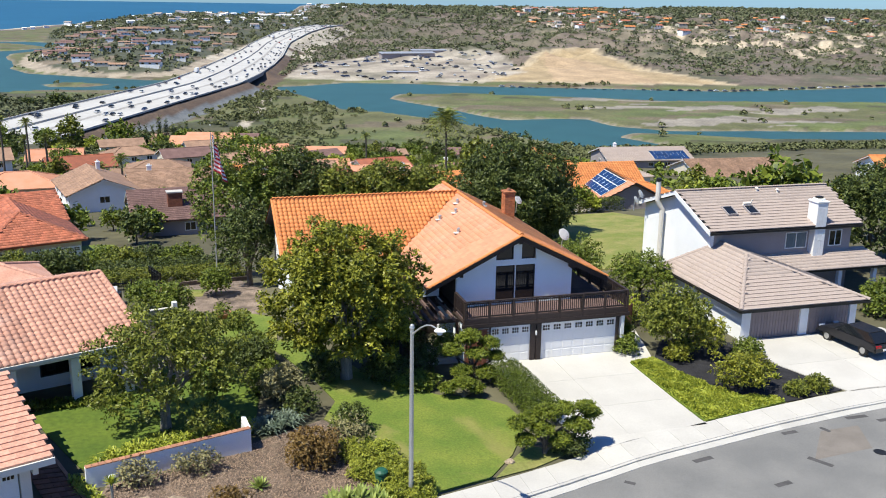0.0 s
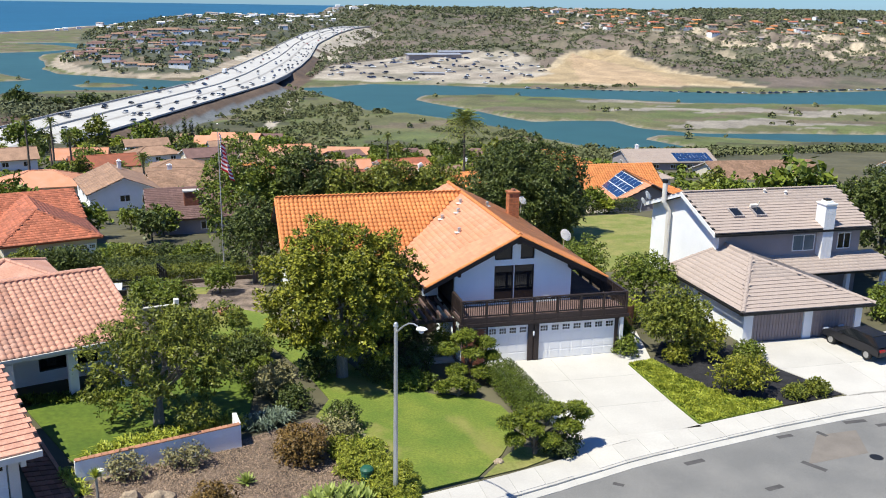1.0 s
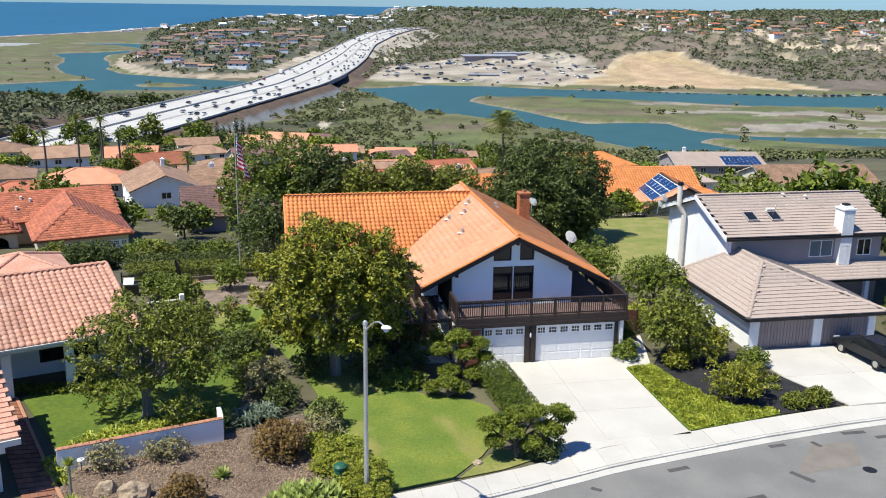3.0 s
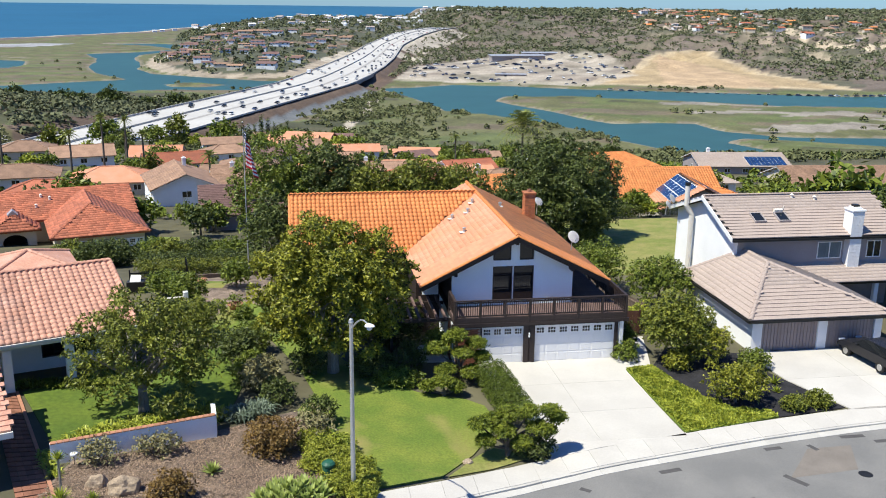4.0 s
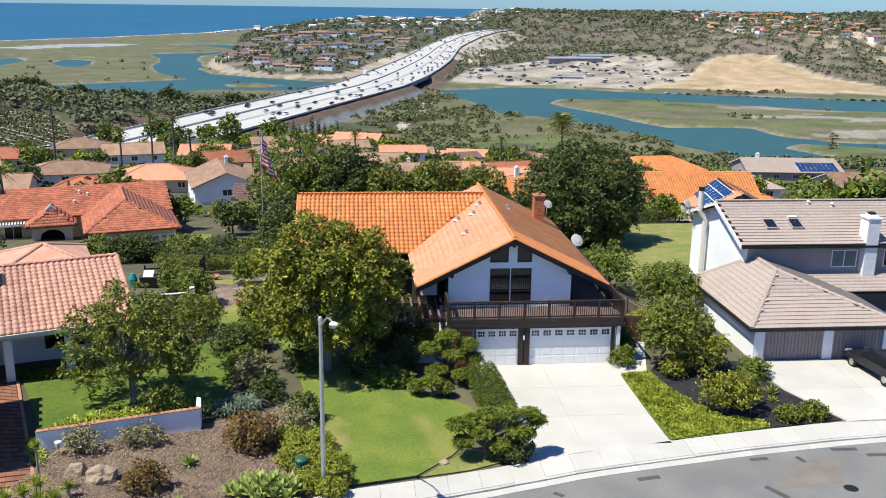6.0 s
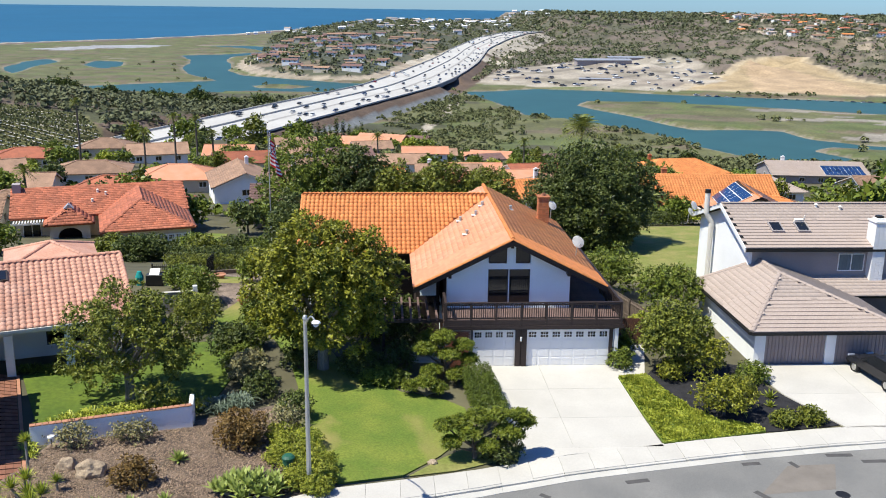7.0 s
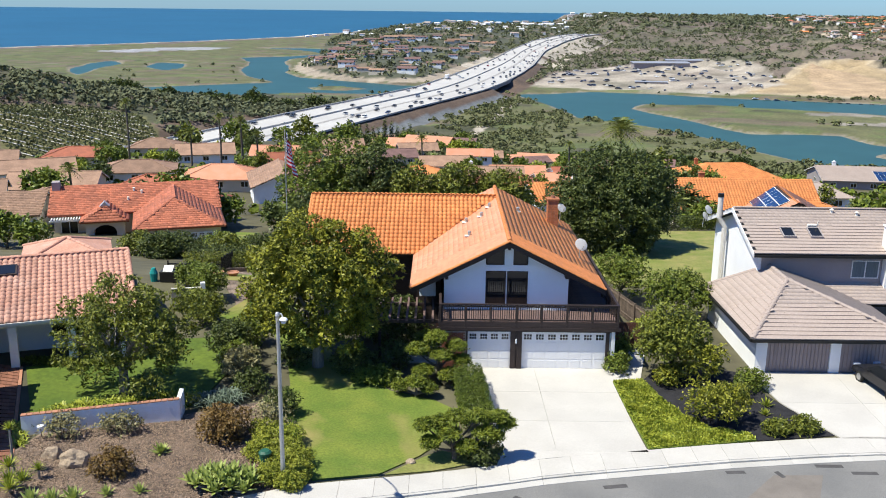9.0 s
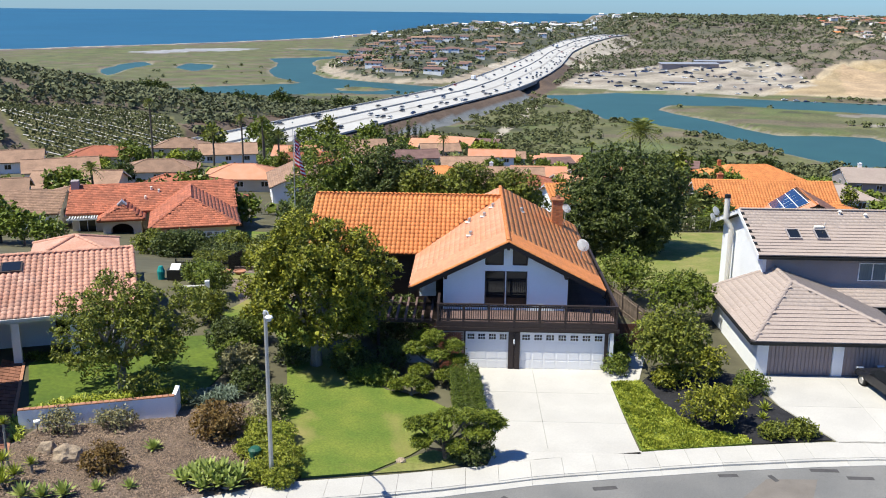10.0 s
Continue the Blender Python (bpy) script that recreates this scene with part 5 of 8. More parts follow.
dish("satellite_dish", (15.1, 17.3, 5.3), 0.30, 40, 30, "small satellite dish on the gable of the grey-roofed house", 0.9)


# ---- the pale-roofed house behind the white wall ----
def build_pale_house():
    """Its ridge ends over the thing's place; x runs along the ridge, y across it."""
    h = thing("house", "low house with pale pink barrel tile roof and white posts", "house", (-24.5, 6.1, 0.8), 21)
    T, S, D = M["tile_pale"], M["stucco"], M["dark_wood"]
    X0, EY, BY, RZ, EZ, BZ = -23.0, -7.1, 5.1, 4.3, 2.5, 3.0
    roof = thing_part("roof", h)
    roof_face(roof, [(X0, EY, EZ), (0, EY, EZ), (0, 0, RZ), (X0, 0, RZ)], (X0, EY, EZ), (X0, 0, RZ), "barrel", T, 0.33, 0.42, D, 290, key=lambda m: -m.translation.x)
    roof_face(roof, [(X0, 0, RZ), (0, 0, RZ), (0, BY, BZ), (X0, BY, BZ)], (0, BY, BZ), (0, 0, RZ), "barrel", T, 0.33, 0.42, D)
    ridge_caps(roof, (X0, 0, RZ + 0.08), (0, 0, RZ + 0.08), T, 0.15, single=True)
    ridge_caps(roof, (0, EY, EZ + 0.05), (0, 0, RZ + 0.05), T, 0.13, single=True)
    part("gutter", boxes((X0, EY - 0.1, EZ - 0.12, 0, EY - 0.01, EZ + 0.02)), M["cream_paint"], roof)
    part("wall", boxes((X0, -4.0, -0.6, -0.6, -3.8, 2.9)), S, h)
    part("wall", slab([(-0.6, -4.0, -0.8), (-0.6, 4.7, -0.8), (-0.6, 4.7, 2.85), (-0.6, 0, 4.05), (-0.6, -4.0, 3.0)], (-0.2, 0, 0)), S, h)
    part("beam", boxes((X0, -6.7, 2.1, -0.4, -6.4, 2.4)), S, h)
    for x in (-9.6, -6.5, -3.5, -0.9):
        part("post", boxes((x - 0.22, -6.74, -0.6, x + 0.22, -6.3, 2.1)), S, h, "square white stucco post")
    window(h, -4.6, 0.4, -1.6, 2.0, -4.0, D, M["glass_dark"], nx=2)
    sky_l = thing_part("skylight", h, (-6.9, -1.6, RZ - 0.4))
    sky_l.rotation_euler = (math.atan(0.2535), 0, 0)
    part("window_frame", boxes((-0.6, -0.6, 0, 0.6, 0.6, 0.2)), D, sky_l)
    part("pane", boxes((-0.5, -0.5, 0.19, 0.5, 0.5, 0.22)), M["glass_dark"], sky_l)
    # garage wing towards the street
    g = thing_part("garage_roof", h)
    roof_face(g, [(-16.5, -16.9, 2.2), (-7.2, -16.9, 2.2), (-7.2, -9.6, 3.15), (-16.5, -9.6, 3.15)], (-16.5, -16.9, 2.2), (-16.5, -9.6, 3.15), "flat", T, 0.33, 0.42, D, 120, key=lambda m: -m.translation.x)
    part("fascia", boxes((-16.5, -17.0, 1.94, -7.2, -16.9, 2.2)), M["cream_paint"], g)
    part("wall", boxes((-16.5, -16.3, -0.7, -14.0, -16.1, 1.98), (-8.4, -16.3, -0.7, -8.0, -16.1, 1.98)), M["cream_paint"], h)
    part("wall", slab([(-8.0, -16.1, -0.8), (-8.0, -9.6, -0.8), (-8.0, -9.6, 2.9), (-8.0, -16.1, 2.05)], (-0.2, 0, 0)), M["cream_paint"], h)
    part("beam", boxes((-8.0, -16.8, 1.6, -7.8, -16.2, 1.9)), M["cream_paint"], h)
    panel_door(h, -13.9, -0.5, -8.45, 1.85, -16.2, M["white_paint"], 4, 8, True)
    # hip behind
    hp = thing_part("rear_roof", h)
    ap = (-3.7, 8.0, 3.55)
    c = [(-6.7, 5.3, 2.5), (-0.8, 5.3, 2.5), (-0.8, 10.8, 2.5), (-6.7, 10.8, 2.5)]
    for a, b in zip(c, c[1:] + c[:1]):
        part("roof_deck", slab([a, b, ap], (0, 0, -0.15)), M["tile_pale"], hp)
        ridge_caps(hp, a, ap, T, 0.13, single=True)
    part("wall", boxes((-6.3, 5.7, -1.5, -1.2, 10.4, 2.4)), S, h)
    return h


build_pale_house()


# ---- houses further off ----
def simple_house(x, y, w, d, wall_h, turn, roof_m, wall_m, hip=False, rise=0.38, group="houses down the slope", chimney=0, label="", tiles=False, garage=False, z=None, detail=True):
    """A house of one or two storeys with a pitched tile roof, windows and a door."""
    h = thing("house", label, "house", (x, y, gz(x, y) - 0.2 if z is None else z), turn, group)
    part("wall", boxes((-w / 2, -d / 2, -2.5, w / 2, d / 2, wall_h)), wall_m, h)
    o = 0.55
    rz = wall_h + rise * (d / 2 + o)
    a, b = w / 2 + o, d / 2 + o
    ze = wall_h - 0.05
    inset = b if hip else 0
    F = [(-a, -b, ze), (a, -b, ze), (a - inset, 0, rz), (-a + inset, 0, rz)]
    K = [(a, b, ze), (-a, b, ze), (-a + inset, 0, rz), (a - inset, 0, rz)]
    roof = thing_part("roof", h)
    pu, pv = (0.42, 0.40)
    if tiles:
        roof_face(roof, F, F[0], F[3], tiles, roof_m, pu, pv, roof_m)
    else:
        part("roof_slope", slab(F, (0, 0, -0.16)), roof_m, roof)
    part("roof_slope", slab(K, (0, 0, -0.16)), roof_m, roof)
    if hip:
        for s in (1, -1):
            tri = [(s * a, -s * b, ze), (s * a, s * b, ze), (s * (a - inset), 0, rz)]
            if tiles:
                roof_face(roof, tri, tri[0], tri[2], tiles, roof_m, pu, pv, roof_m)
            else:
                part("roof_slope", slab(tri, (0, 0, -0.16)), roof_m, roof)
        for c in (F[0], K[1]):
            ridge_caps(roof, c, F[3], roof_m, 0.14)
        for c in (F[1], K[0]):
            ridge_caps(roof, c, F[2], roof_m, 0.14)
    else:
        for s in (1, -1):
            part("wall", slab([(s * w / 2, -d / 2, wall_h), (s * w / 2, d / 2, wall_h), (s * w / 2, 0, wall_h + rise * d / 2)], (-s * 0.15, 0, 0)), wall_m, h)
            for t in (1, -1):
                part("fascia", slab([(s * a, t * b, ze - 0.02), (s * a, 0, rz - 0.02), (s * a, 0, rz - 0.26), (s * a, t * b, ze - 0.26)], (-s * 0.05, 0, 0)), M["white_paint"], roof)
    ridge_caps(roof, F[3], F[2], roof_m, 0.14)
    if detail:
        n = max(2, int(w / 4))
        for k in range(n):
            cx = -w / 2 + w * (k + 0.5) / n
            if garage and k == n - 1:
                panel_door(h, cx - 1.6, 0.15, cx + 1.6, 2.25, -d / 2 - 0.07, M["white_paint"], 4, 4, True)
                continue
            window(h, cx - 0.7, wall_h - 1.6, cx + 0.7, wall_h - 0.5, -d / 2, M["white_paint"], M["glass_dark"], nx=2, t=0.08)
            if wall_h > 4:
                window(h, cx - 0.7, 0.9, cx + 0.7, 2.1, -d / 2, M["white_paint"], M["glass_dark"], nx=2, t=0.08)
        for s in (1, -1):
            window(h, -0.8, wall_h - 1.6, 0.8, wall_h - 0.5, s * w / 2, M["white_paint"], M["glass_dark"], face=s, nx=2, t=0.08, axis="y")
    if chimney:
        cm = (M["white_paint"], M["brick_roof"])[chimney - 1]
        c = thing_part("chimney", h, (-w * 0.3, d * 0.12, rz - 1.0))
        part("masonry", boxes((-0.4, -0.3, -1.5, 0.4, 0.3, 1.7)), cm, c)
        part("cap", boxes((-0.46, -0.36, 1.7, 0.46, 0.36, 1.82), (-0.2, -0.15, 1.82, 0.2, 0.15, 2.05)), cm, c)
    return h


def build_red_house():
    h = simple_house(-43.6, 65.4, 16.5, 11.0, 2.75, 17.2, M["tile_red"], M["stucco_cream"], False, 0.31, "", 0, "cream stucco house with mottled red tile roof and arched porch", "flat", z=-7.3, detail=False)
    h.scale = (1.14, 1.14, 1.14)
    T, S = M["tile_red"], M["stucco_cream"]
    # projecting hipped wing
    w = thing_part("wing_roof", h)
    a, b, ze, rz = -0.3, 8.7, 2.55, 4.5
    y0 = -14.0
    cx = 3.3
    pts = [(a, y0, ze), (b, y0, ze), (cx + 0.5, -8.6, rz)]
    roof_face(w, pts, pts[0], pts[2], "flat", T, 0.42, 0.40, T)
    l = [(a, -4.5, ze), (a, y0, ze), (cx + 0.5, -8.6, rz), (cx + 0.5, -1.0, rz)]
    roof_face(w, l, l[0], l[3], "flat", T, 0.42, 0.40, T)
    r = [(b, y0, ze), (b, -4.5, ze), (cx + 0.5, -1.0, rz), (cx + 0.5, -8.6, rz)]
    roof_face(w, r, r[0], r[3], "flat", T, 0.42, 0.40, T)
    for c in ((a, y0, ze), (b, y0, ze)):
        ridge_caps(w, c, pts[2], T, 0.15)
    part("wall", boxes((0.2, -13.4, -1.6, 8.2, -5.5, 2.6)), S, h)
    window(h, 1.2, 0.9, 3.0, 2.0, -13.4, M["white_paint"], M["glass_dark"], nx=2)
    panel_door(h, 3.8, -0.3, 8.1, 1.9, -13.48, M["white_paint"], 4, 6, True)
    # arched porch
    px, pz = -3.1, 2.4
    part("wall", boxes((px - 1.9, -8.2, -1, px - 1.1, -5.5, 2.4), (px + 1.1, -8.2, -1, px + 1.9, -5.5, 2.4)), S, h)
    arch = [(px - 1.1, 2.4), (px - 1.1, 1.2)] + [(px - 1.1 * math.cos(t * math.pi / 10), 1.2 + 0.75 * math.sin(t * math.pi / 10)) for t in range(1, 10)] + [(px + 1.1, 1.2), (px + 1.1, 2.4)]
    part("arch", gable_wall(arch, -8.2, -7.9), S, h)
    # dark sheet behind the arch stands for the porch's inner shade
    part("porch_recess", boxes((px - 1.1, -5.9, -1, px + 1.1, -5.8, 2.4)), M["dark_wood"], h)
    pr = thing_part("porch_roof", h)
    ap = (px, -6.9, 3.6)
    f = [(px - 2.4, -8.8, 2.4), (px + 2.4, -8.8, 2.4), ap]
    roof_face(pr, f, f[0], ap, "flat", T, 0.42, 0.40, T)
    roof_face(pr, [(px - 2.4, -4.6, 2.4), (px - 2.4, -8.8, 2.4), ap, (px, -3.5, 3.6)], (px - 2.4, -4.6, 2.4), ap, "flat", T, 0.42, 0.40, T)
    roof_face(pr, [(px + 2.4, -8.8, 2.4), (px + 2.4, -4.6, 2.4), (px, -3.5, 3.6), ap], (px + 2.4, -8.8, 2.4), ap, "flat", T, 0.42, 0.40, T)
    part("cupola", slab([(px - 0.5, -6.9, 3.62), (px + 0.5, -6.9, 3.62), (px, -6.9, 4.1)], (0, 1.0, 0)), M["steel"], pr)
    tr = thing_part("trellis", h)
    for k in range(12):
        part("slat", boxes((-8.4 + k * 0.27, -7.2, 2.35, -8.3 + k * 0.27, -5.4, 2.5)), M["white_paint"], tr)
    part("beam", boxes((-8.6, -7.0, 2.2, -5.5, -6.86, 2.35)), M["white_paint"], tr)
    window(h, -7.6, 0.5, -5.9, 2.0, -5.5, M["white_paint"], M["glass_dark"], nx=2)
    part("chimney", boxes((-8.6, -1.0, 2.0, -7.8, 0.2, 5.3)), M["stucco_taupe"], h)
    for x, y in ((-0.2, -1.6), (0.6, -2.2), (-0.8, -3.6)):
        v = thing_part("roof_vent", h, (x, y, 4.6 + 0.31 * y))
        part("vent_pipe", lathe([(0.12, -0.3), (0.12, 0.35), (0.16, 0.37), (0.05, 0.45)], 8), M["cream_paint"], v)


build_red_house()
# the house with solar panels, and those by it
sol = simple_house(39.2, 82.5, 19.0, 11.0, 2.7, -1, M["tile_orange"], M["stucco_cream"], False, 0.55, "", 2, "cream house with orange tile roof and solar panels", "barrel", z=-9.7)


def solar_array(parent, at, turn, tilt, cols, rows):
    s = thing_part("solar_array", parent, at, turn)
    s.rotation_euler = (radians(tilt), 0, radians(turn))
    me = None
    for i in range(cols):
        for j in range(rows):
            ob = part("solar_panel", boxes((0.02, 0.02, 0.1, 1.0, 1.6, 0.14)), M["solar"], s) if me is None else new("solar_panel", me)
            me = ob.data
            ob.parent = s
            ob.location = (i * 1.04, j * 1.66, 0)
    part("mounting", boxes((0, 0, 0.04, cols * 1.04, rows * 1.66, 0.095)), M["white_paint"], s)
    return s


gab = thing_part("gable_wing", sol)
EF, EB, RB, RF = Vector((-3.5, -14.7, 2.7)), Vector((-1.9, -5.1, 2.7)), Vector((4.2, -2.5, 5.8)), Vector((2.8, -15.2, 5.8))
GF, GB = Vector((9.1, -15.7, 2.7)), Vector((10.2, -4.6, 2.7))
roof_face(gab, [EB, EF, RF, RB], EB, RB, "flat", M["tile_faded"], 0.42, 0.40, M["dark_wood"])
roof_face(gab, [GF, GB, RB, RF], GF, RF, "flat", M["tile_faded"], 0.42, 0.40, M["dark_wood"])
ridge_caps(gab, RB, RF, M["tile_orange"], 0.15)
part("wall", slab([(-2.9, -14.2, -2), (8.5, -15.1, -2), (8.5, -15.1, 2.8), (2.8, -14.65, 5.5), (-2.9, -14.2, 2.8)], (0.05, 0.6, 0)), M["stucco_taupe"], gab)
part("wall", boxes((-2.9, -13.6, -2, -2.6, -5.5, 2.6)), M["stucco_cream"], gab)
panel_door(gab, -1.8, -0.4, 1.4, 1.7, -14.75, M["white_paint"], 4, 4, True)
# no hole is cut: a dark block gives the shade of an open bay
part("opening", boxes((2.2, -15.0, -0.4, 5.4, -14.4, 1.8)), M["dark_wood"], gab)
arr = thing_part("solar_array", sol)
up_n = (RF - EF).cross(EB - EF).normalized()
up_n = up_n if up_n.z > 0 else -up_n
for i in range(6):
    for j in range(3):
        u0, v0 = 0.17 + 0.132 * i, 0.30 + 0.205 * j
        q = [EF.lerp(EB, u).lerp(RF.lerp(RB, u), v) + up_n * 0.22 for u, v in ((u0, v0), (u0 + 0.116, v0), (u0 + 0.116, v0 + 0.188), (u0, v0 + 0.188))]
        part("solar_panel", slab(q, up_n * -0.05), M["solar"], arr)
q = [EF.lerp(EB, u).lerp(RF.lerp(RB, u), v) + up_n * 0.16 for u, v in ((0.165, 0.295), (0.965, 0.295), (0.965, 0.915), (0.165, 0.915))]
part("mounting", slab(q, up_n * -0.04), M["white_paint"], arr)
simple_house(64.0, 172.0, 22, 13, 2.7, 6, M["tile_orange"], M["stucco"], True, 0.38, "houses down the slope", 2, "white house with orange hipped tile roof", "barrel", z=-21)
g2 = simple_house(95.0, 165.0, 22, 14, 2.7, -6, M["tile_grey"], M["stucco_taupe"], False, 0.3, "houses down the slope", 1, "taupe house with grey tile roof and solar panels", "flat", z=-20)
a2 = solar_array(g2, (1.0, -7.2, 2.85), 0, 16, 9, 3)
simple_house(103.0, 135.0, 25, 15, 2.8, -4, M["tile_brown"], M["stucco_cream"], False, 0.34, "houses down the slope", 0, "long house with faded brown tile roof", "flat", z=-18.9)
simple_house(23.0, 112.0, 13, 10, 2.8, 15, M["tile_brown"], M["stucco"], True, 0.36, "houses down the slope", 1, "white house with brown hipped roof among trees", z=-13.5)
simple_house(14.0, 80.0, 12, 9, 2.8, 10, M["tile_orange"], M["stucco"], False, 0.36, "houses down the slope", 0, "house with orange tile roof behind large trees", "barrel", z=-8.5)
simple_house(-33.0, 111.0, 14.5, 10.6, 5.1, -76, M["tile_brown"], M["stucco"], False, 0.4, "houses down the slope", 1, "tall white house with brown tile roof", "flat", z=-14.7)
simple_house(-19.5, 117.0, 17, 10, 4.2, 8, M["tile_brown"], M["stucco"], False, 0.36, "houses down the slope", 1, "white house with brown tile roof and white chimney", "flat", z=-14.7)
mv = simple_house(-19.4, 76.0, 13.2, 12, 3.0, 6, M["tile_mauve"], M["stucco_taupe"], False, 0.42, "", 0, "low house with mauve-brown tile roof", "flat", z=-9.5)
stack = thing_part("chimney", mv, (-1.5, -3.4, 4.0))
part("masonry", boxes((-0.9, -0.6, -1.2, 0.9, 0.6, 1.9), bevel=0.03), M["brick"], stack)
part("cap", boxes((-1.0, -0.7, 1.9, 1.0, 0.7, 2.05)), M["concrete"], stack)


# ---- plants ----
M["leaf_grass"] = leaf_mat("lawn_grass_blades", (0.10, 0.15, 0.02), (0.28, 0.29, 0.05), 0.2, 0.6)

def leaf_cloud(name, clumps, per_m2, length, width, material, seed=1, up=0.35, inner=0.5, rosette=4, droop=0.0):
    """Many small leaves in rosettes over clumps (x, y, z, r)."""
    rng = np.random.RandomState(seed)
    out = []
    for cx, cy, cz, r in clumps:
        n = max(3, int(1.8 * per_m2 * r * r * 12 / rosette))
        n = max(n, 4)
        d = rng.normal(size=(n, 3)); d /= np.linalg.norm(d, axis=1)[:, None]
        d[:, 2] = np.where(d[:, 2] < -0.5, -d[:, 2], d[:, 2])
        p = np.array([cx, cy, cz]) + d * (r * (inner + (1.05 - inner) * rng.rand(n) ** 0.5))[:, None]
        out.append(np.concatenate([p, d], 1))
    pd = np.concatenate(out)
    pd = np.repeat(pd, rosette, 0)
    n = len(pd)
    base, d = pd[:, :3] + rng.normal(size=(n, 3)) * length * 0.15, pd[:, 3:]
    face = d * 0.75 + rng.normal(size=(n, 3)) * 0.5 + np.array([0, 0, up * 1.1])
    face /= np.linalg.norm(face, axis=1)[:, None]
    sd = np.cross(face, rng.normal(size=(n, 3))); sd /= np.linalg.norm(sd, axis=1)[:, None]
    ax = np.cross(sd, face) + face * 0.25
    ln = (1.2 * length * rng.uniform(0.65, 1.2, n))[:, None]
    wd = (1.25 * width * rng.uniform(0.7, 1.2, n))[:, None]
    mid = base + ax * ln * 0.5
    tip = base + ax * ln - np.array([0, 0, 1]) * ln * droop
    v = np.stack([base, mid + sd * wd / 2, tip, mid - sd * wd / 2], 1).reshape(-1, 3)
    return quads_np(name, v, np.arange(4 * n).reshape(-1, 4), material)


def crown(rng, c, rx, ry, rz, n, r, low=-0.75, lump=0.2, fill=0.25):
    """Clumps over an uneven ellipsoid."""
    out = []
    for k in range(n):
        z = 1 - 2 * (k + 0.5) / n
        if z < low:
            continue
        a = k * 2.39996 + rng.uniform(-0.2, 0.2)
        f = 1 - lump * rng.random() + 0.10 * math.sin(3 * a + 2 * z)
        s = math.sqrt(1 - z * z)
        out.append((c[0] + rx * f * s * math.cos(a), c[1] + ry * f * s * math.sin(a), c[2] + rz * f * z, r * rng.uniform(0.7, 1.25)))
    for k in range(int(n * fill)):
        v = Vector((rng.gauss(0, 1), rng.gauss(0, 1), rng.gauss(0, 1))).normalized() * rng.uniform(0.2, 0.65)
        out.append((c[0] + rx * v.x, c[1] + ry * v.y, c[2] + rz * abs(v.z) * 0.9, r * 1.2))
    return out


def limbs(rng, h, spread, n, r0, bm=None, top=1.0, lean=0.0):
    """A trunk and forking limbs up to height h."""
    fork = h * rng.uniform(0.28, 0.38)
    bm = tube([(0, 0, -0.3), (0.02, 0, fork * 0.5), (lean, 0.03, fork)], [r0 * 1.25, r0, r0 * 0.9], 9, bm)
    for k in range(n):
        a = k * math.tau / n + rng.uniform(-0.4, 0.4)
        s = spread * rng.uniform(0.6, 1.0)
        p0 = Vector((lean, 0.03, fork * rng.uniform(0.75, 1.0)))
        p2 = Vector((s * math.cos(a), s * math.sin(a), h * top * rng.uniform(0.7, 0.95)))
        p1 = p0.lerp(p2, 0.45) + Vector((rng.uniform(-0.2, 0.2), rng.uniform(-0.2, 0.2), 0.25))
        tube([p0, p1, p2], [r0 * 0.55, r0 * 0.34, r0 * 0.10], 6, bm)
        for _ in range(2):
            q = p1 + Vector((rng.uniform(-1, 1), rng.uniform(-1, 1), rng.uniform(0.5, 1.2))) * spread * 0.4
            tube([p1, p1.lerp(q, 0.5) + Vector((0, 0, 0.1)), q], [r0 * 0.25, r0 * 0.17, r0 * 0.06], 5, bm)
    return bm


def tree(label, at, c, rx, ry, rz, n, r, leaf, per_m2=22, length=0.22, width=0.10, bark="bark", trunk_r=0.2, seed=1, low=-0.75, lump=0.2, group="", name="tree", z=None, fill=0.3, nl=5):
    """A tree at (x, y); c: its crown's centre and rx, ry, rz half sizes, from the foot."""
    rng = random.Random(seed)
    x, y = at
    t = thing(name, label, "tree", (x, y, gz(x, y) if z is None else z), 0, group)
    part("trunk", limbs(rng, c[2] + rz * 0.4, min(rx, ry) * 0.75, nl, trunk_r), M[bark], t)
    part("crown", leaf_cloud("crown", crown(rng, c, rx, ry, rz, n, r, low, lump, fill), per_m2, length, width, M[leaf], seed), None, t)
    return t


def bush(label, at, rx, ry, rz, leaf, seed=1, n=26, r=0.4, per_m2=30, length=0.14, width=0.07, name="bush", lump=0.2, up=0.35, group="", stems=True):
    rng = random.Random(seed)
    x, y = at
    t = thing(name, label, "shrub", (x, y, gz(x, y)), 0, group)
    if stems:
        bm = bmesh.new()
        for k in range(7):
            a = k * 0.9 + seed
            tube([(0, 0, -0.1), (rx * 0.25 * math.cos(a), ry * 0.25 * math.sin(a), rz * 0.6), (rx * 0.6 * math.cos(a), ry * 0.6 * math.sin(a), rz * 1.1)], [0.04, 0.03, 0.012], 5, bm)
        part("stem", bm, M["bark"], t)
    part("foliage", leaf_cloud("foliage", crown(rng, (0, 0, rz * 0.85), rx, ry, rz, n, r, -0.9, lump), per_m2, length, width, M[leaf], seed, up), None, t)
    return t


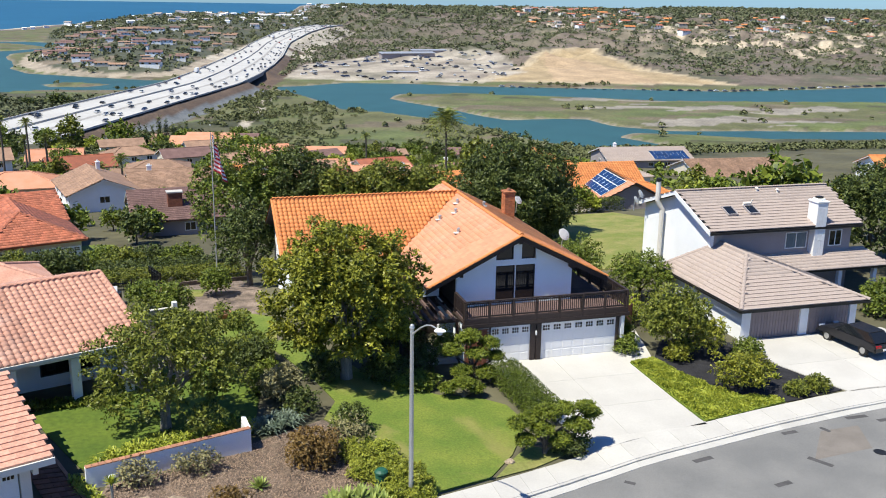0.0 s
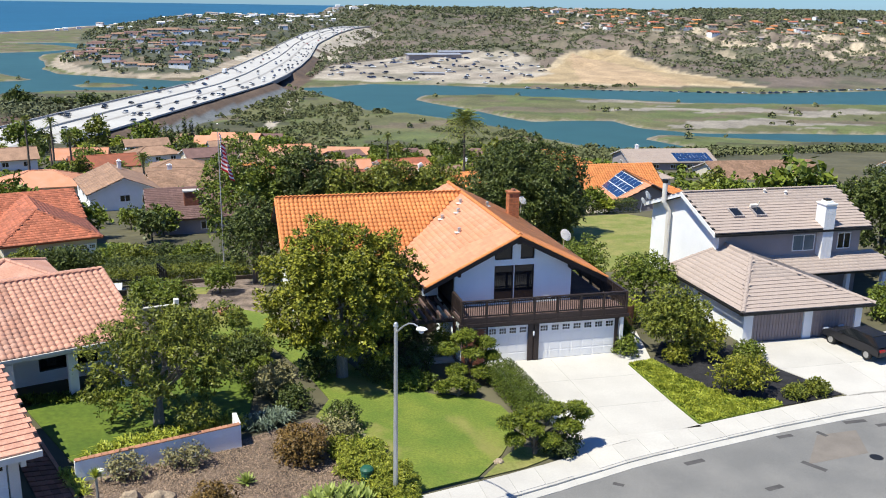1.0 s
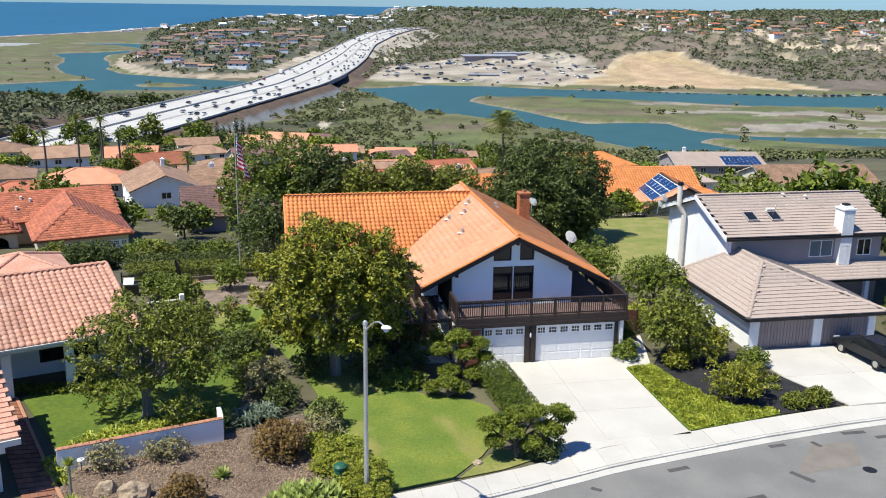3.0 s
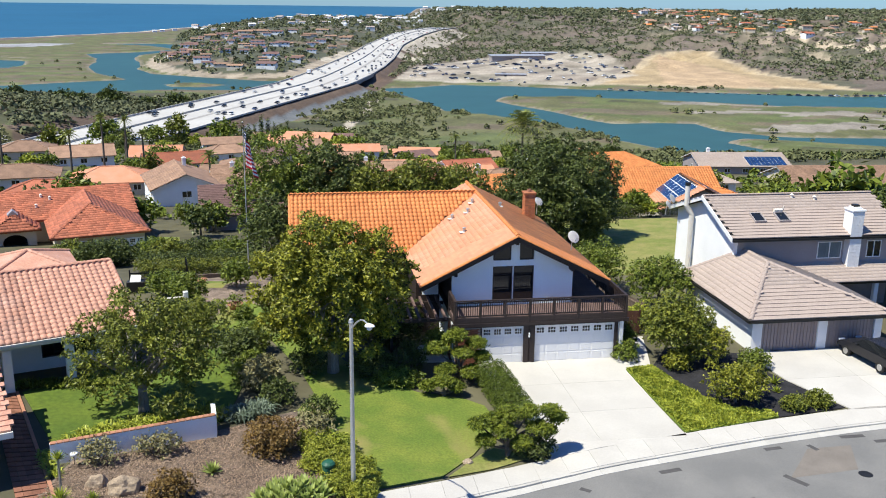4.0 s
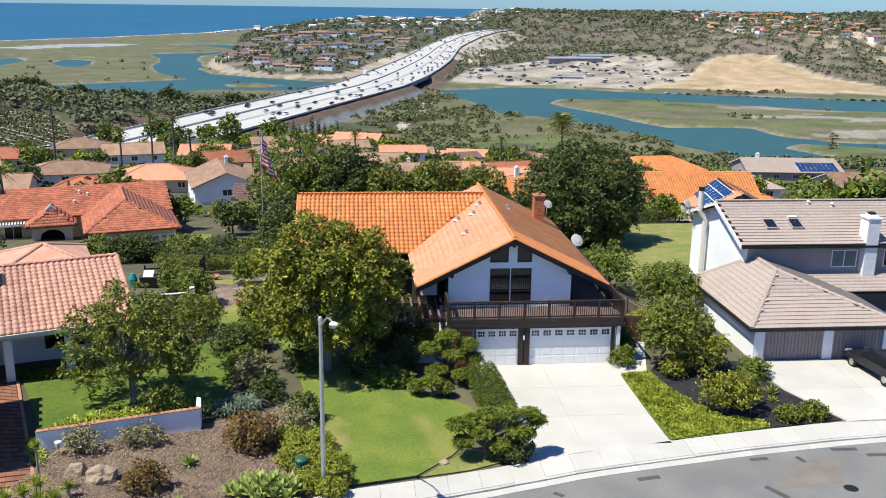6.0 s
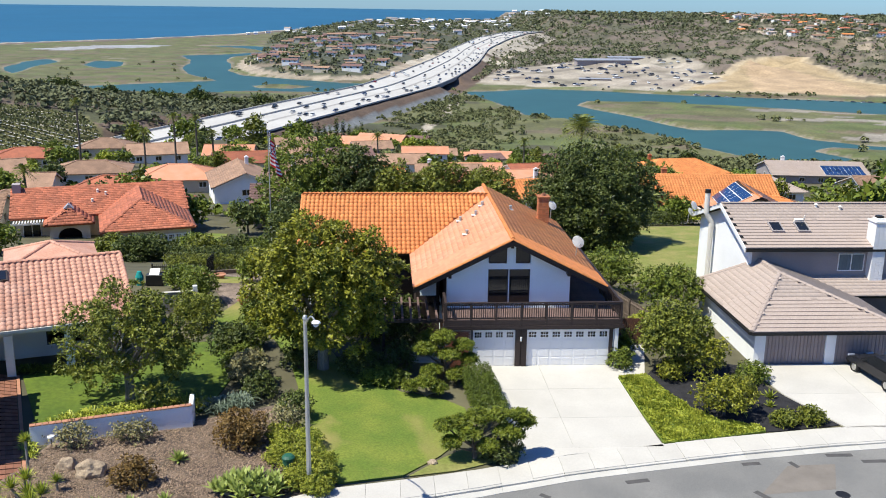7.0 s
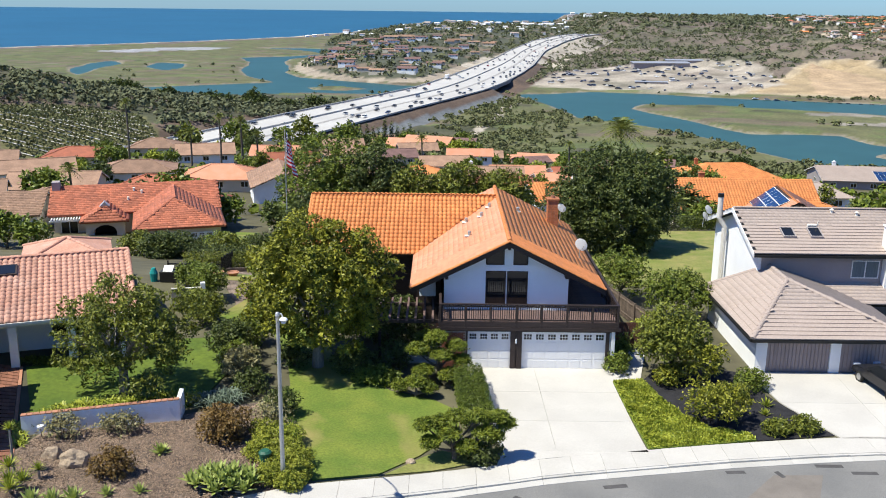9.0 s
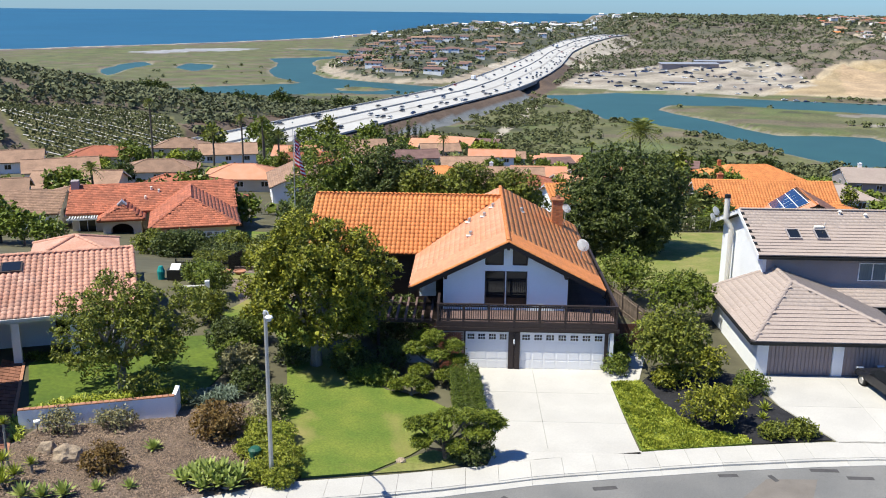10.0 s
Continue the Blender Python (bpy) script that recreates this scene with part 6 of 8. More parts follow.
def spiky(label, at, n, length, width, leaf, seed=1, stem=0.0, name="agave", category="succulent", spread=1.0, heads=((0, 0, 0),), group=""):
    """Rosettes of stiff pointed leaves."""
    rng = random.Random(seed)
    x, y = at
    t = thing(name, label, category, (x, y, gz(x, y)), 0, group)
    for hx, hy, hz in heads:
        bm = bmesh.new()
        c = Vector((hx, hy, stem + hz + 0.03))
        for k in range(n):
            a = k * 2.39996
            e = radians(12 + 70 * (k / n)) / spread
            d = Vector((math.cos(a) * math.cos(e), math.sin(a) * math.cos(e), math.sin(e)))
            s = Vector((-math.sin(a), math.cos(a), 0))
            u = s.cross(d) * -1
            ln = length * rng.uniform(0.8, 1.1)
            b0, b1 = c + s * width * 0.35, c - s * width * 0.35
            m = c + d * ln * 0.5
            m0, m1, mk = m + s * width * 0.5 + u * -0.02, m - s * width * 0.5 + u * -0.02, m - u * 0.02
            tip = c + d * ln - Vector((0, 0, 0.06 * ln))
            v = [bm.verts.new(p) for p in (b0, b1, m1, mk, m0, tip)]
            for f in ((0, 1, 2, 3), (0, 3, 4), (4, 3, 5), (3, 2, 5)):
                bm.faces.new([v[i] for i in f])
            if name == "agave":
                part("leaf", bm, M[leaf], t)
                bm = bmesh.new()
        if name == "agave":
            bm.free()
        else:
            part("rosette", bm, M[leaf], t)
        if stem or hz:
            part("stem", tube([(hx * 0.3, hy * 0.3, -0.1), (hx, hy, stem + hz)], [0.07, 0.05], 6), M["bark_pale"], t)
    return t


# large trees of the front gardens
tree("large rounded broadleaf tree with glossy yellow-green leaves", (-11.66, -0.92), (0, 0.4, 4.65), 4.3, 4.0, 3.95, 230, 0.48, "leaf_ficus", 40, 0.19, 0.085, "bark_pale", 0.3, 11, -0.9, 0.34, fill=0.3, nl=7)
tree("open-branched broadleaf tree with pale limbs on the lawn", (-21.16, -5.45), (0.45, 0.1, 3.35), 4.2, 3.6, 3.1, 175, 0.42, "leaf_olive", 30, 0.17, 0.075, "bark_pale", 0.24, 12, -0.92, 0.55, fill=0.08, nl=13)
tree("leafy tree with several stems in the black mulch bed", (8.41, -1.25), (0, 0, 2.15), 1.95, 1.8, 1.65, 64, 0.5, "leaf_olive", 24, 0.17, 0.08, "bark", 0.10, 13, -0.8, 0.28)
tree("low leafy tree beside the grey-roofed garage", (9.97, -2.09), (0, 0, 1.3), 1.3, 1.2, 1.1, 44, 0.34, "leaf_ficus", 26, 0.15, 0.07, "bark", 0.08, 14, -0.85, 0.3)
tree("small spreading yellow-green tree on the grass strip", (9.48, -6.65), (0, 0, 1.1), 1.65, 1.3, 0.95, 60, 0.32, "leaf_ficus", 26, 0.15, 0.07, "bark", 0.08, 15, -0.9, 0.3)
tree("bushy citrus-like tree beside a side fence", (11.12, 8.45), (0, 0, 1.8), 2.2, 1.8, 1.5, 56, 0.5, "leaf_mid", 24, 0.17, 0.08, "bark", 0.1, 16)
tree("bushy green tree in the side garden", (8.1, 12.82), (0, 0, 1.7), 2.0, 2.0, 1.7, 40, 0.5, "leaf_mid", 22, 0.18, 0.08, "bark", 0.1, 17)
tree("huge dark evergreen tree behind the white house", (11.0, 33.0), (0, 0, 4.1), 5.7, 5.4, 4.9, 300, 0.72, "leaf_dark", 16, 0.25, 0.11, "bark", 0.4, 18, -0.9, 0.2, fill=0.4)
for k, (x, y, w, top, leaf) in enumerate(((-14.6, 29.6, 5.0, 9.4, "leaf_mid"), (-10.4, 28.5, 3.6, 8.4, "leaf_dark"), (-7.2, 27.5, 3.3, 7.1, "leaf_olive"), (-3.2, 27.5, 3.4, 7.3, "leaf_olive"), (0.6, 27.5, 3.0, 7.0, "leaf_olive"))):
    z = gz(x, y)
    hh = top - z
    tree("tall bushy tree behind the white house", (x, y), (0, 0, hh * 0.56), w * 0.88, w * 0.8, hh * 0.42, 130, 0.62, leaf, 18, 0.24, 0.11, "bark", 0.25, 20 + k, -0.85, 0.26, "trees behind the house", fill=0.35)
tree("dark bushy tree beside the tiled house", (-15.2, 20.0), (0, 0, 3.6), 2.0, 2.0, 2.8, 70, 0.5, "leaf_dark", 18, 0.22, 0.1, "bark", 0.2, 31)
tree("dark bushy tree at the far side of the grey-roofed house", (33.5, 12.0), (0, 0, 4.4), 4.2, 3.8, 3.8, 90, 0.8, "leaf_dark", 18, 0.24, 0.11, "bark", 0.25, 32)
for k, (x, y, r, h, leaf) in enumerate(((-20.7, 10.6, 1.1, 2.2, "leaf_mid"), (-16.8, -0.24, 1.15, 2.1, "leaf_dark"), (-15.42, -3.35, 0.85, 1.7, "leaf_dry"), (-19.6, 5.6, 1.0, 1.8, "leaf_olive"), (-22.45, 13.21, 1.1, 1.6, "leaf_mid"), (-17.85, 15.36, 0.9, 1.8, "leaf_mid"))):
    tree("small bushy garden tree", (x, y), (0, 0, h * 0.6), r, r, h * 0.42, 34, 0.42, leaf, 24, 0.16, 0.075, "bark", 0.07, 40 + k, -0.9, 0.25, "small garden trees")


# cloud-pruned pines
def niwaki(label, at, pads, seed):
    rng = random.Random(seed)
    x, y = at
    t = thing("pruned_pine", label, "tree", (x, y, gz(x, y)))
    bm = bmesh.new()
    for i, (px, py, pz, r) in enumerate(pads):
        base = Vector((0.1 * rng.uniform(-1, 1), 0.1 * rng.uniform(-1, 1), pz * 0.35))
        tube([(0, 0, -0.1), base, base.lerp(Vector((px, py, pz)), 0.6) + Vector((0, 0, -0.12)), (px, py, pz - 0.05)], [0.11, 0.085, 0.05, 0.03], 6, bm)
    part("trunk", bm, M["bark"], t)
    for i, (px, py, pz, r) in enumerate(pads):
        r *= 0.72
        cl = [(px + r * f * math.cos(a), py + r * f * math.sin(a), pz + rng.uniform(-0.04, 0.06) + 0.26 * r * (1 - f * f) + dz, 0.2) for f, m, dz in ((0, 1, 0.1), (0.45, 6, 0.06), (0.9, 11, 0), (0.6, 6, -0.14)) for a in [k * math.tau / m + f for k in range(m)]]
        part("needle_pad", leaf_cloud("needle_pad", cl, 150, 0.11, 0.04, M["leaf_pine"], seed + i, 0.8, 0.3, 5), None, t)
    return t


niwaki("cloud-pruned pine beside the garage", (-4.69, -1.97), [(-0.2, 0, 2.45, 0.75), (-1.3, -0.1, 1.75, 0.85), (0.9, -0.1, 1.95, 0.7), (0.1, -0.5, 1.55, 0.75), (1.2, -0.3, 1.25, 0.6), (-0.9, -0.8, 0.75, 0.7), (0.5, -0.9, 0.6, 0.7), (-0.3, 0.5, 2.05, 0.7)], 60)
niwaki("low cloud-pruned pine beside the lawn", (-6, -4.32), [(0, 0, 0.75, 0.65), (-0.8, 0.1, 0.5, 0.5), (0.7, 0.0, 0.45, 0.5)], 70)
niwaki("spreading cloud-pruned pine beside the pavement", (-3.98, -10.9), [(-1.34, 0, 1.7, 0.62), (-0.25, -0.2, 1.35, 0.62), (0.11, 0.2, 2.0, 0.68), (1.0, 0.2, 2.05, 0.68), (1.43, -0.2, 1.4, 0.62), (-1.13, -0.3, 0.95, 0.5), (2.05, 0.1, 2.1, 0.5), (2.4, 0.2, 1.7, 0.5), (-0.7, 0.4, 1.65, 0.5), (0.6, -0.4, 0.8, 0.55), (1.9, -0.1, 1.2, 0.45)], 80)
bush("dark low shrub under a pruned pine", (-2.75, -11.0), 1.0, 0.75, 0.5, "leaf_dark", 520, 36, 0.28, 60, 0.09, 0.05)


# clipped hedge, shrubs and ground cover
def hedge(label, a, b, w, h, leaf, seed=3, per=26, length=0.09, zfun=gz):
    a, b = Vector(a), Vector(b)
    d = b - a
    t = thing("hedge", label, "hedge", (a.x, a.y, zfun(a.x, a.y)), math.degrees(math.atan2(d.y, d.x)))
    ln, rng = d.length, random.Random(seed)
    z1 = zfun(b.x, b.y) - zfun(a.x, a.y)
    cl = []
    k = 0.0
    while k <= ln:
        for j in (-1, -0.33, 0.33, 1):
            for z in (0.25, 0.6, 0.92):
                if abs(j) < 0.5 and z < 0.9:
                    continue
                cl.append((k + rng.uniform(-0.06, 0.06), j * (w / 2 - 0.2) + rng.uniform(-0.03, 0.03), z * (h - 0.2) + z1 * k / ln + rng.uniform(-0.03, 0.04), 0.26))
        k += 0.28
    part("foliage", leaf_cloud("foliage", cl, per, length, length * 0.5, M[leaf], seed, 0.4, 0.5), None, t)
    return t


hedge("clipped dark green hedge beside the driveway", (-3.19, -2.83), (-2.73, -8.31), 1.55, 1.4, "leaf_hedge", 5, 170, 0.06)
hedge("dark green boundary hedge behind the back lawn", (9, 45), (29, 46.5), 1.8, 1.6, "leaf_dark", 6, 26, 0.13)
hedge("olive green hedge along a garden terrace", (-26, 24.5), (-15.5, 28.5), 2.4, 1.1, "leaf_olive", 7, 40, 0.12)
hedge("rough dark green hedge behind a garden terrace", (-26.5, 28), (-15.5, 32), 2.6, 1.6, "leaf_dark", 8, 30, 0.14)
for k, (lab, x, y, rx, ry, rz, leaf) in enumerate((
        ("round clipped green bush beside the garage", 5.47, -0.53, 0.75, 0.7, 0.55, "leaf_mid"),
        ("tall thin green shrub beside the garage", 5.93, 0.6, 0.45, 0.45, 0.85, "leaf_mid"),
        ("round maroon-tinged bush on bark mulch", -14.85, -10.3, 1.15, 1.05, 0.85, "leaf_maroon"),
        ("round yellow-green bush in black mulch", 12.21, -7.83, 0.55, 0.5, 0.3, "leaf_olive"),
        ("round yellow-green bush at the bed's corner", 13.69, -7.62, 0.65, 0.55, 0.34, "leaf_olive"),
        ("green shrub under the garage eave", 12.59, -2.56, 0.85, 0.75, 0.45, "leaf_mid"),
        ("olive green shrub in black mulch", 11.34, -3.94, 0.6, 0.5, 0.4, "leaf_olive"),
        ("green leafy shrub in black mulch", 8, -2.26, 0.7, 0.6, 0.55, "leaf_ficus"),
        ("low round olive-brown shrub on bark mulch", -18.85, -14.1, 0.85, 0.8, 0.62, "leaf_maroon"),
        ("wiry grey-green shrub before a white wall", -19.87, -10.02, 1.35, 0.6, 0.5, "leaf_dry"),
        ("wiry grey-green shrub before a white wall", -22.35, -10.69, 1.1, 0.7, 0.55, "leaf_dry"),
        ("dry grey-green shrub beside the lawn", -12.82, -9.11, 1.0, 0.9, 0.8, "leaf_dry"),
        ("dark green shrub beside the lawn", -12.63, -7.56, 0.8, 0.8, 0.75, "leaf_dark"),
        ("dark green shrub under the large tree", -14.68, -4.89, 0.9, 0.9, 0.7, "leaf_dark"),
        ("dark shrub under the large tree", -9.43, -1.57, 1.2, 0.8, 0.7, "leaf_dark"),
        ("dark shrub under the large tree", -12.99, -0.94, 0.9, 0.8, 0.8, "leaf_dark"),
        ("dark shrub under the large tree", -7.31, -0.85, 0.9, 0.8, 0.8, "leaf_dark"),
        ("low green shrub in the shade", -8.21, -2.86, 1.2, 0.5, 0.35, "leaf_mid"),
        ("leafy climber on a timber pergola", -5.6, 0.87, 0.6, 0.4, 1.1, "leaf_mid"),
        ("green shrub beside a side gate", 8.3, 4.34, 0.9, 0.9, 0.9, "leaf_lime"),
        # four dark shrubs added to stand in for shadow on the bare soil here
        ("dark shrub added in place of shade between tree and house", -7.6, 2.6, 1.5, 1.2, 1.2, "leaf_dark"),
        ("dark shrub added in place of shade between tree and house", -9.6, 4.4, 1.6, 1.4, 1.4, "leaf_dark"),
        ("dark shrub added in place of shade between tree and house", -7.0, 5.0, 1.2, 1.2, 1.3, "leaf_dark"),
        ("dark shrub added in place of shade between tree and house", -11.4, 6.6, 1.6, 1.4, 1.3, "leaf_dark"),
        ("green shrub between two lawns", -16.3, 2.4, 1.1, 1.0, 0.9, "leaf_mid"),
        ("green shrub between two lawns", -16.0, -1.9, 1.0, 1.0, 0.8, "leaf_mid"),
        ("bushy green shrub beside a garden path", -20.6, 7.6, 1.1, 1.0, 0.8, "leaf_olive"),
        ("bushy green shrub beside a garden path", -17.0, 8.4, 0.5, 0.45, 0.35, "leaf_mid"),
        ("green shrub in the side garden", 9.55, 2.66, 1.2, 1.1, 1.0, "leaf_mid"))):
    bush(lab, (x, y), rx, ry, rz, leaf, 100 + k, 24 if rx < 1 else 38, 0.30 if rx < 1 else 0.36, 8 if leaf == "leaf_dry" else 40, 0.12, 0.06, lump=0.6 if leaf == "leaf_dry" else 0.22)

for k, (x, y, rx, ry, rz, leaf) in enumerate(((-12.9, -9.9, 0.75, 0.7, 0.42, "leaf_mound"), (-12.6, -10.9, 0.8, 0.7, 0.40, "leaf_mound"), (-11.75, -10.6, 0.7, 0.6, 0.45, "leaf_lime"), (-12.75, -12.0, 0.8, 0.65, 0.40, "leaf_mound"), (-11.7, -11.8, 0.75, 0.7, 0.40, "leaf_mound"), (-12.0, -13.0, 0.75, 0.6, 0.38, "leaf_mound"), (-11.0, -12.7, 0.65, 0.6, 0.42, "leaf_mound"), (-11.9, -14.2, 0.7, 0.5, 0.40, "leaf_mound"), (-10.75, -13.75, 0.55, 0.5, 0.36, "leaf_mound"), (-11.0, -14.7, 0.6, 0.4, 0.34, "leaf_mound"))):
    bush("low clipped yellow-green mound along the lawn's edge", (x, y), rx, ry, rz, leaf, 300 + k, 44, 0.22, 90, 0.075, 0.045, lump=0.24, group="clipped mounds", stems=False)

# strap-leaved border plants behind the white wall and under the porch
def strap_row(label, a, b, n, ln, leaf, seed, width=0.7):
    rng = np.random.RandomState(seed)
    t = thing("border_plants", label, "plant", (a[0], a[1], gz(*a)))
    V = []
    for k in range(n):
        f = rng.rand()
        x, y = a[0] + f * (b[0] - a[0]), a[1] + f * (b[1] - a[1])
        x += rng.uniform(-width, width) * 0.5; y += rng.uniform(-width, width) * 0.5
        az, e = rng.uniform(0, math.tau), rng.uniform(0.5, 1.3)
        d = np.array([math.cos(az) * math.cos(e), math.sin(az) * math.cos(e), math.sin(e)])
        s = np.array([-math.sin(az), math.cos(az), 0]) * 0.035
        p = np.array([x - a[0], y - a[1], gz(x, y) - gz(*a)])
        l = ln * rng.uniform(0.7, 1.2)
        m = p + d * l * 0.6
        V += [p, m + s, m + d * l * 0.4 * np.array([1.2, 1.2, -0.3]), m - s]
    part("foliage", quads_np("foliage", np.array(V), np.arange(len(V)).reshape(-1, 4), M[leaf]), None, t)
    return t


strap_row("yellow-green strap-leaved plants behind the white wall", (-23.7, -8.7), (-17.54, -6.21), 2200, 1.0, "leaf_lime", 5, 1.0)
strap_row("green strap-leaved border plants under the porch", (-27.86, -1.77), (-23.01, -1.55), 900, 0.6, "leaf_mid", 6, 0.8)
strap_row("green strap leaves round the lawn tree", (-22.28, -6.77), (-18.36, -5.94), 500, 0.5, "leaf_mid", 7, 1.0)
strap_row("grey-blue strap-leaved clump beside the wall", (-16.71, -6.68), (-15.29, -5.81), 650, 1.0, "leaf_blue", 8, 0.9)
strap_row("bright strap leaves beside the paved path", (-24.95, -9.54), (-23.8, -11.82), 260, 0.5, "leaf_lime", 9, 0.35)

spiky("pale green agave rosette on bark mulch", (-17.35, -11.9), 34, 0.62, 0.13, "leaf_agave", 1)
spiky("small pale green agave on bark mulch", (-17.2, -15.4), 20, 0.5, 0.12, "leaf_agave", 2, group="small agaves")
spiky("small pale green agave on bark mulch", (-18.5, -15.7), 20, 0.5, 0.12, "leaf_agave", 3, group="small agaves")
spiky("broad clump of large pale green agave rosettes", (-13.85, -14.8), 22, 0.62, 0.17, "leaf_agave", 4, 0.15, heads=[(1.45 * math.sqrt((k + 0.5) / 19) * math.cos(k * 2.4), 0.95 * math.sqrt((k + 0.5) / 19) * math.sin(k * 2.4), 0.35 - 0.3 * k / 19) for k in range(19)])
spiky("clump of yellow-green yucca heads on short stems", (-22.6, -15.5), 44, 0.62, 0.06, "leaf_lime", 5, 0.35, "yucca", heads=((0, 0, 0), (-0.7, 0.2, 0.2), (0.6, -0.1, 0.1), (-0.3, 0.7, 0.3), (0.3, -0.6, 0)))
spiky("yucca with one spiky head on a tall bare stem", (-23.0, -14.2), 60, 0.42, 0.045, "leaf_lime", 6, 2.1, "yucca")
spiky("small yucca with one spiky head", (-21.75, -14.6), 44, 0.45, 0.05, "leaf_lime", 7, 0.45, "yucca")
spiky("yellow-green bromeliad-like plant in black mulch", (12.71, -4.82), 24, 0.6, 0.09, "leaf_lime", 8, group="plants in black mulch")
spiky("yellow-green bromeliad-like plant in black mulch", (12.3, -5.84), 20, 0.45, 0.09, "leaf_lime", 9, group="plants in black mulch")


def boulder(label, at, r, seed):
    bm = bmesh.new()
    bmesh.ops.create_icosphere(bm, subdivisions=3, radius=1)
    for v in bm.verts:
        n = noise.noise(v.co * 1.3 + Vector((seed, 0, 0))) * 0.35 + noise.noise(v.co * 3.1) * 0.1
        v.co = Vector((v.co.x * r[0], v.co.y * r[1], v.co.z * r[2])) * (1 + n)
    ob = solo("boulder", bm, M["rock"], label, "rock")
    ob.location = (*at, gz(*at) + r[2] * 0.4)


boulder("tan sandstone boulder on bark mulch", (-20.85, -13.2), (0.66, 0.45, 0.5), 1)
boulder("small brown boulder on bark mulch", (-22.0, -12.6), (0.42, 0.3, 0.36), 5)
spiky("clump of grey-teal agave rosettes beside the pavement", (-20.4, -16.6), 30, 0.7, 0.14, "leaf_agave", 21, 0.1, heads=((0, 0, 0), (0.8, 0.2, 0), (-0.8, -0.1, 0.05)))
spiky("clump of yellow-green yucca heads on short stems", (-24.0, -16.4), 44, 0.62, 0.06, "leaf_lime", 22, 0.3, "yucca", heads=((0, 0, 0), (-0.8, 0.3, 0.2), (0.7, -0.2, 0.1), (0.1, 0.8, 0.2)))
boulder("small pale rock under a pine", (-6, -11.59), (0.22, 0.18, 0.14), 8)


def chips(label, poly, n, size, material, seed):
    """Loose chips over a bed, too many to count."""
    rng = np.random.RandomState(seed)
    xs, ys = [p[0] for p in poly], [p[1] for p in poly]
    p = np.column_stack([rng.uniform(min(xs), max(xs), n * 3), rng.uniform(min(ys), max(ys), n * 3)])
    p = p[sd_poly(p[:, 0], p[:, 1], poly) < -0.05][:n]
    k = len(p)
    c = np.column_stack([p, yard_z(p[:, 0], p[:, 1]) + 0.03 + rng.uniform(0, 0.03, k)])
    a, ln = rng.uniform(0, math.tau, k), size * rng.uniform(0.5, 1.4, k)
    u = np.column_stack([np.cos(a), np.sin(a), rng.normal(0, 0.35, k)]) * ln[:, None]
    w = np.column_stack([-np.sin(a), np.cos(a), rng.normal(0, 0.35, k)]) * ln[:, None] * 0.45
    v = np.stack([c - u - w, c + u - w, c + u + w, c - u + w], 1).reshape(-1, 3)
    solo("bark_chips", quads_np("bark_chips", v, np.arange(4 * k).reshape(-1, 4), material), None, label, "mulch", "stuff")


chips("loose brown bark chips and gravel over a planting bed", [(-25.6, -18.5), (-23.49, -10.5), (-17, -7.6), (-13.9, -6.3), (-12.6, -8.2), (-11.6, -10.6), (-10.7, -14.2), (-16.07, -16.6)], 52000, 0.034, mat("brown_bark_chips", (0.27, 0.19, 0.13), 0.95, vary=0.3, scale=1.5, fine=9, second=(0.22, 0.155, 0.11), bump=0, island=0.5), 4)


# ---- garden walls, fences, lamp and car ----
def build_white_wall():
    w = thing("garden_wall", "low white stucco garden wall with terracotta coping", "wall", (-24.3, -10.5, 0))
    a, b = Vector((0, 0, 0)), Vector((6.9, 2.0, 0))
    n = (b - a).normalized()
    s = Vector((-n.y, n.x, 0)) * 0.2
    zt0, zt1 = 1.42, 1.46
    part("wall", slab([(0, 0, -0.2), tuple(b + Vector((0, 0, -0.2))), tuple(b + Vector((0, 0, zt1))), (0, 0, zt0)], s), M["stucco"], w)
    me, k, cnt = None, 0, 26
    for k in range(cnt):
        p = a.lerp(b, (k + 0.5) / cnt)
        ob = part("coping_tile", boxes((-0.128, -0.03, 0, 0.128, 0.24, 0.05), bevel=0.008), M["terracotta"], w) if me is None else new("coping_tile", me)
        me = ob.data
        ob.parent = w
        ob.location = (p.x, p.y, zt0 + (zt1 - zt0) * (k + 0.5) / cnt + 0.003)
        ob.rotation_euler = (0, radians(-0.3), math.atan2(n.y, n.x))
    part("wing_wall", slab([(6.7, 2.2, -0.2), (6.55, 3.3, -0.2), (6.55, 3.3, 1.5), (6.7, 2.2, 1.45)], (0.2, 0.03, 0)), M["stucco"], w)
    lantern = thing("path_light", "small round pale green path light on a stem", "lamp", (-23.28, -10.74, gz(-23.28, -10.74)))
    part("stem", tube([(0, 0, -0.05), (0, 0, 0.55)], [0.02, 0.02], 6), M["dark_metal"], lantern)
    part("shade", lathe([(0.02, 0.68), (0.16, 0.62), (0.17, 0.56), (0.03, 0.55)], 12), M["white_plastic"], lantern)


build_white_wall()
sw = thing("side_wall", "grey stucco garden side wall with a white gate post", "wall", (-22.6, 8.4, gz(-22.6, 8.4)), 12)
part("wall", boxes((0, -0.1, -0.2, 1.9, 0.1, 1.35)), M["stucco_taupe"], sw)
part("coping", boxes((-0.02, -0.13, 1.354, 1.9, 0.13, 1.42), bevel=0.01), M["concrete"], sw)
part("gate_post", boxes((1.9, -0.16, -0.2, 2.2, 0.16, 1.75), bevel=0.02), M["stucco"], sw)


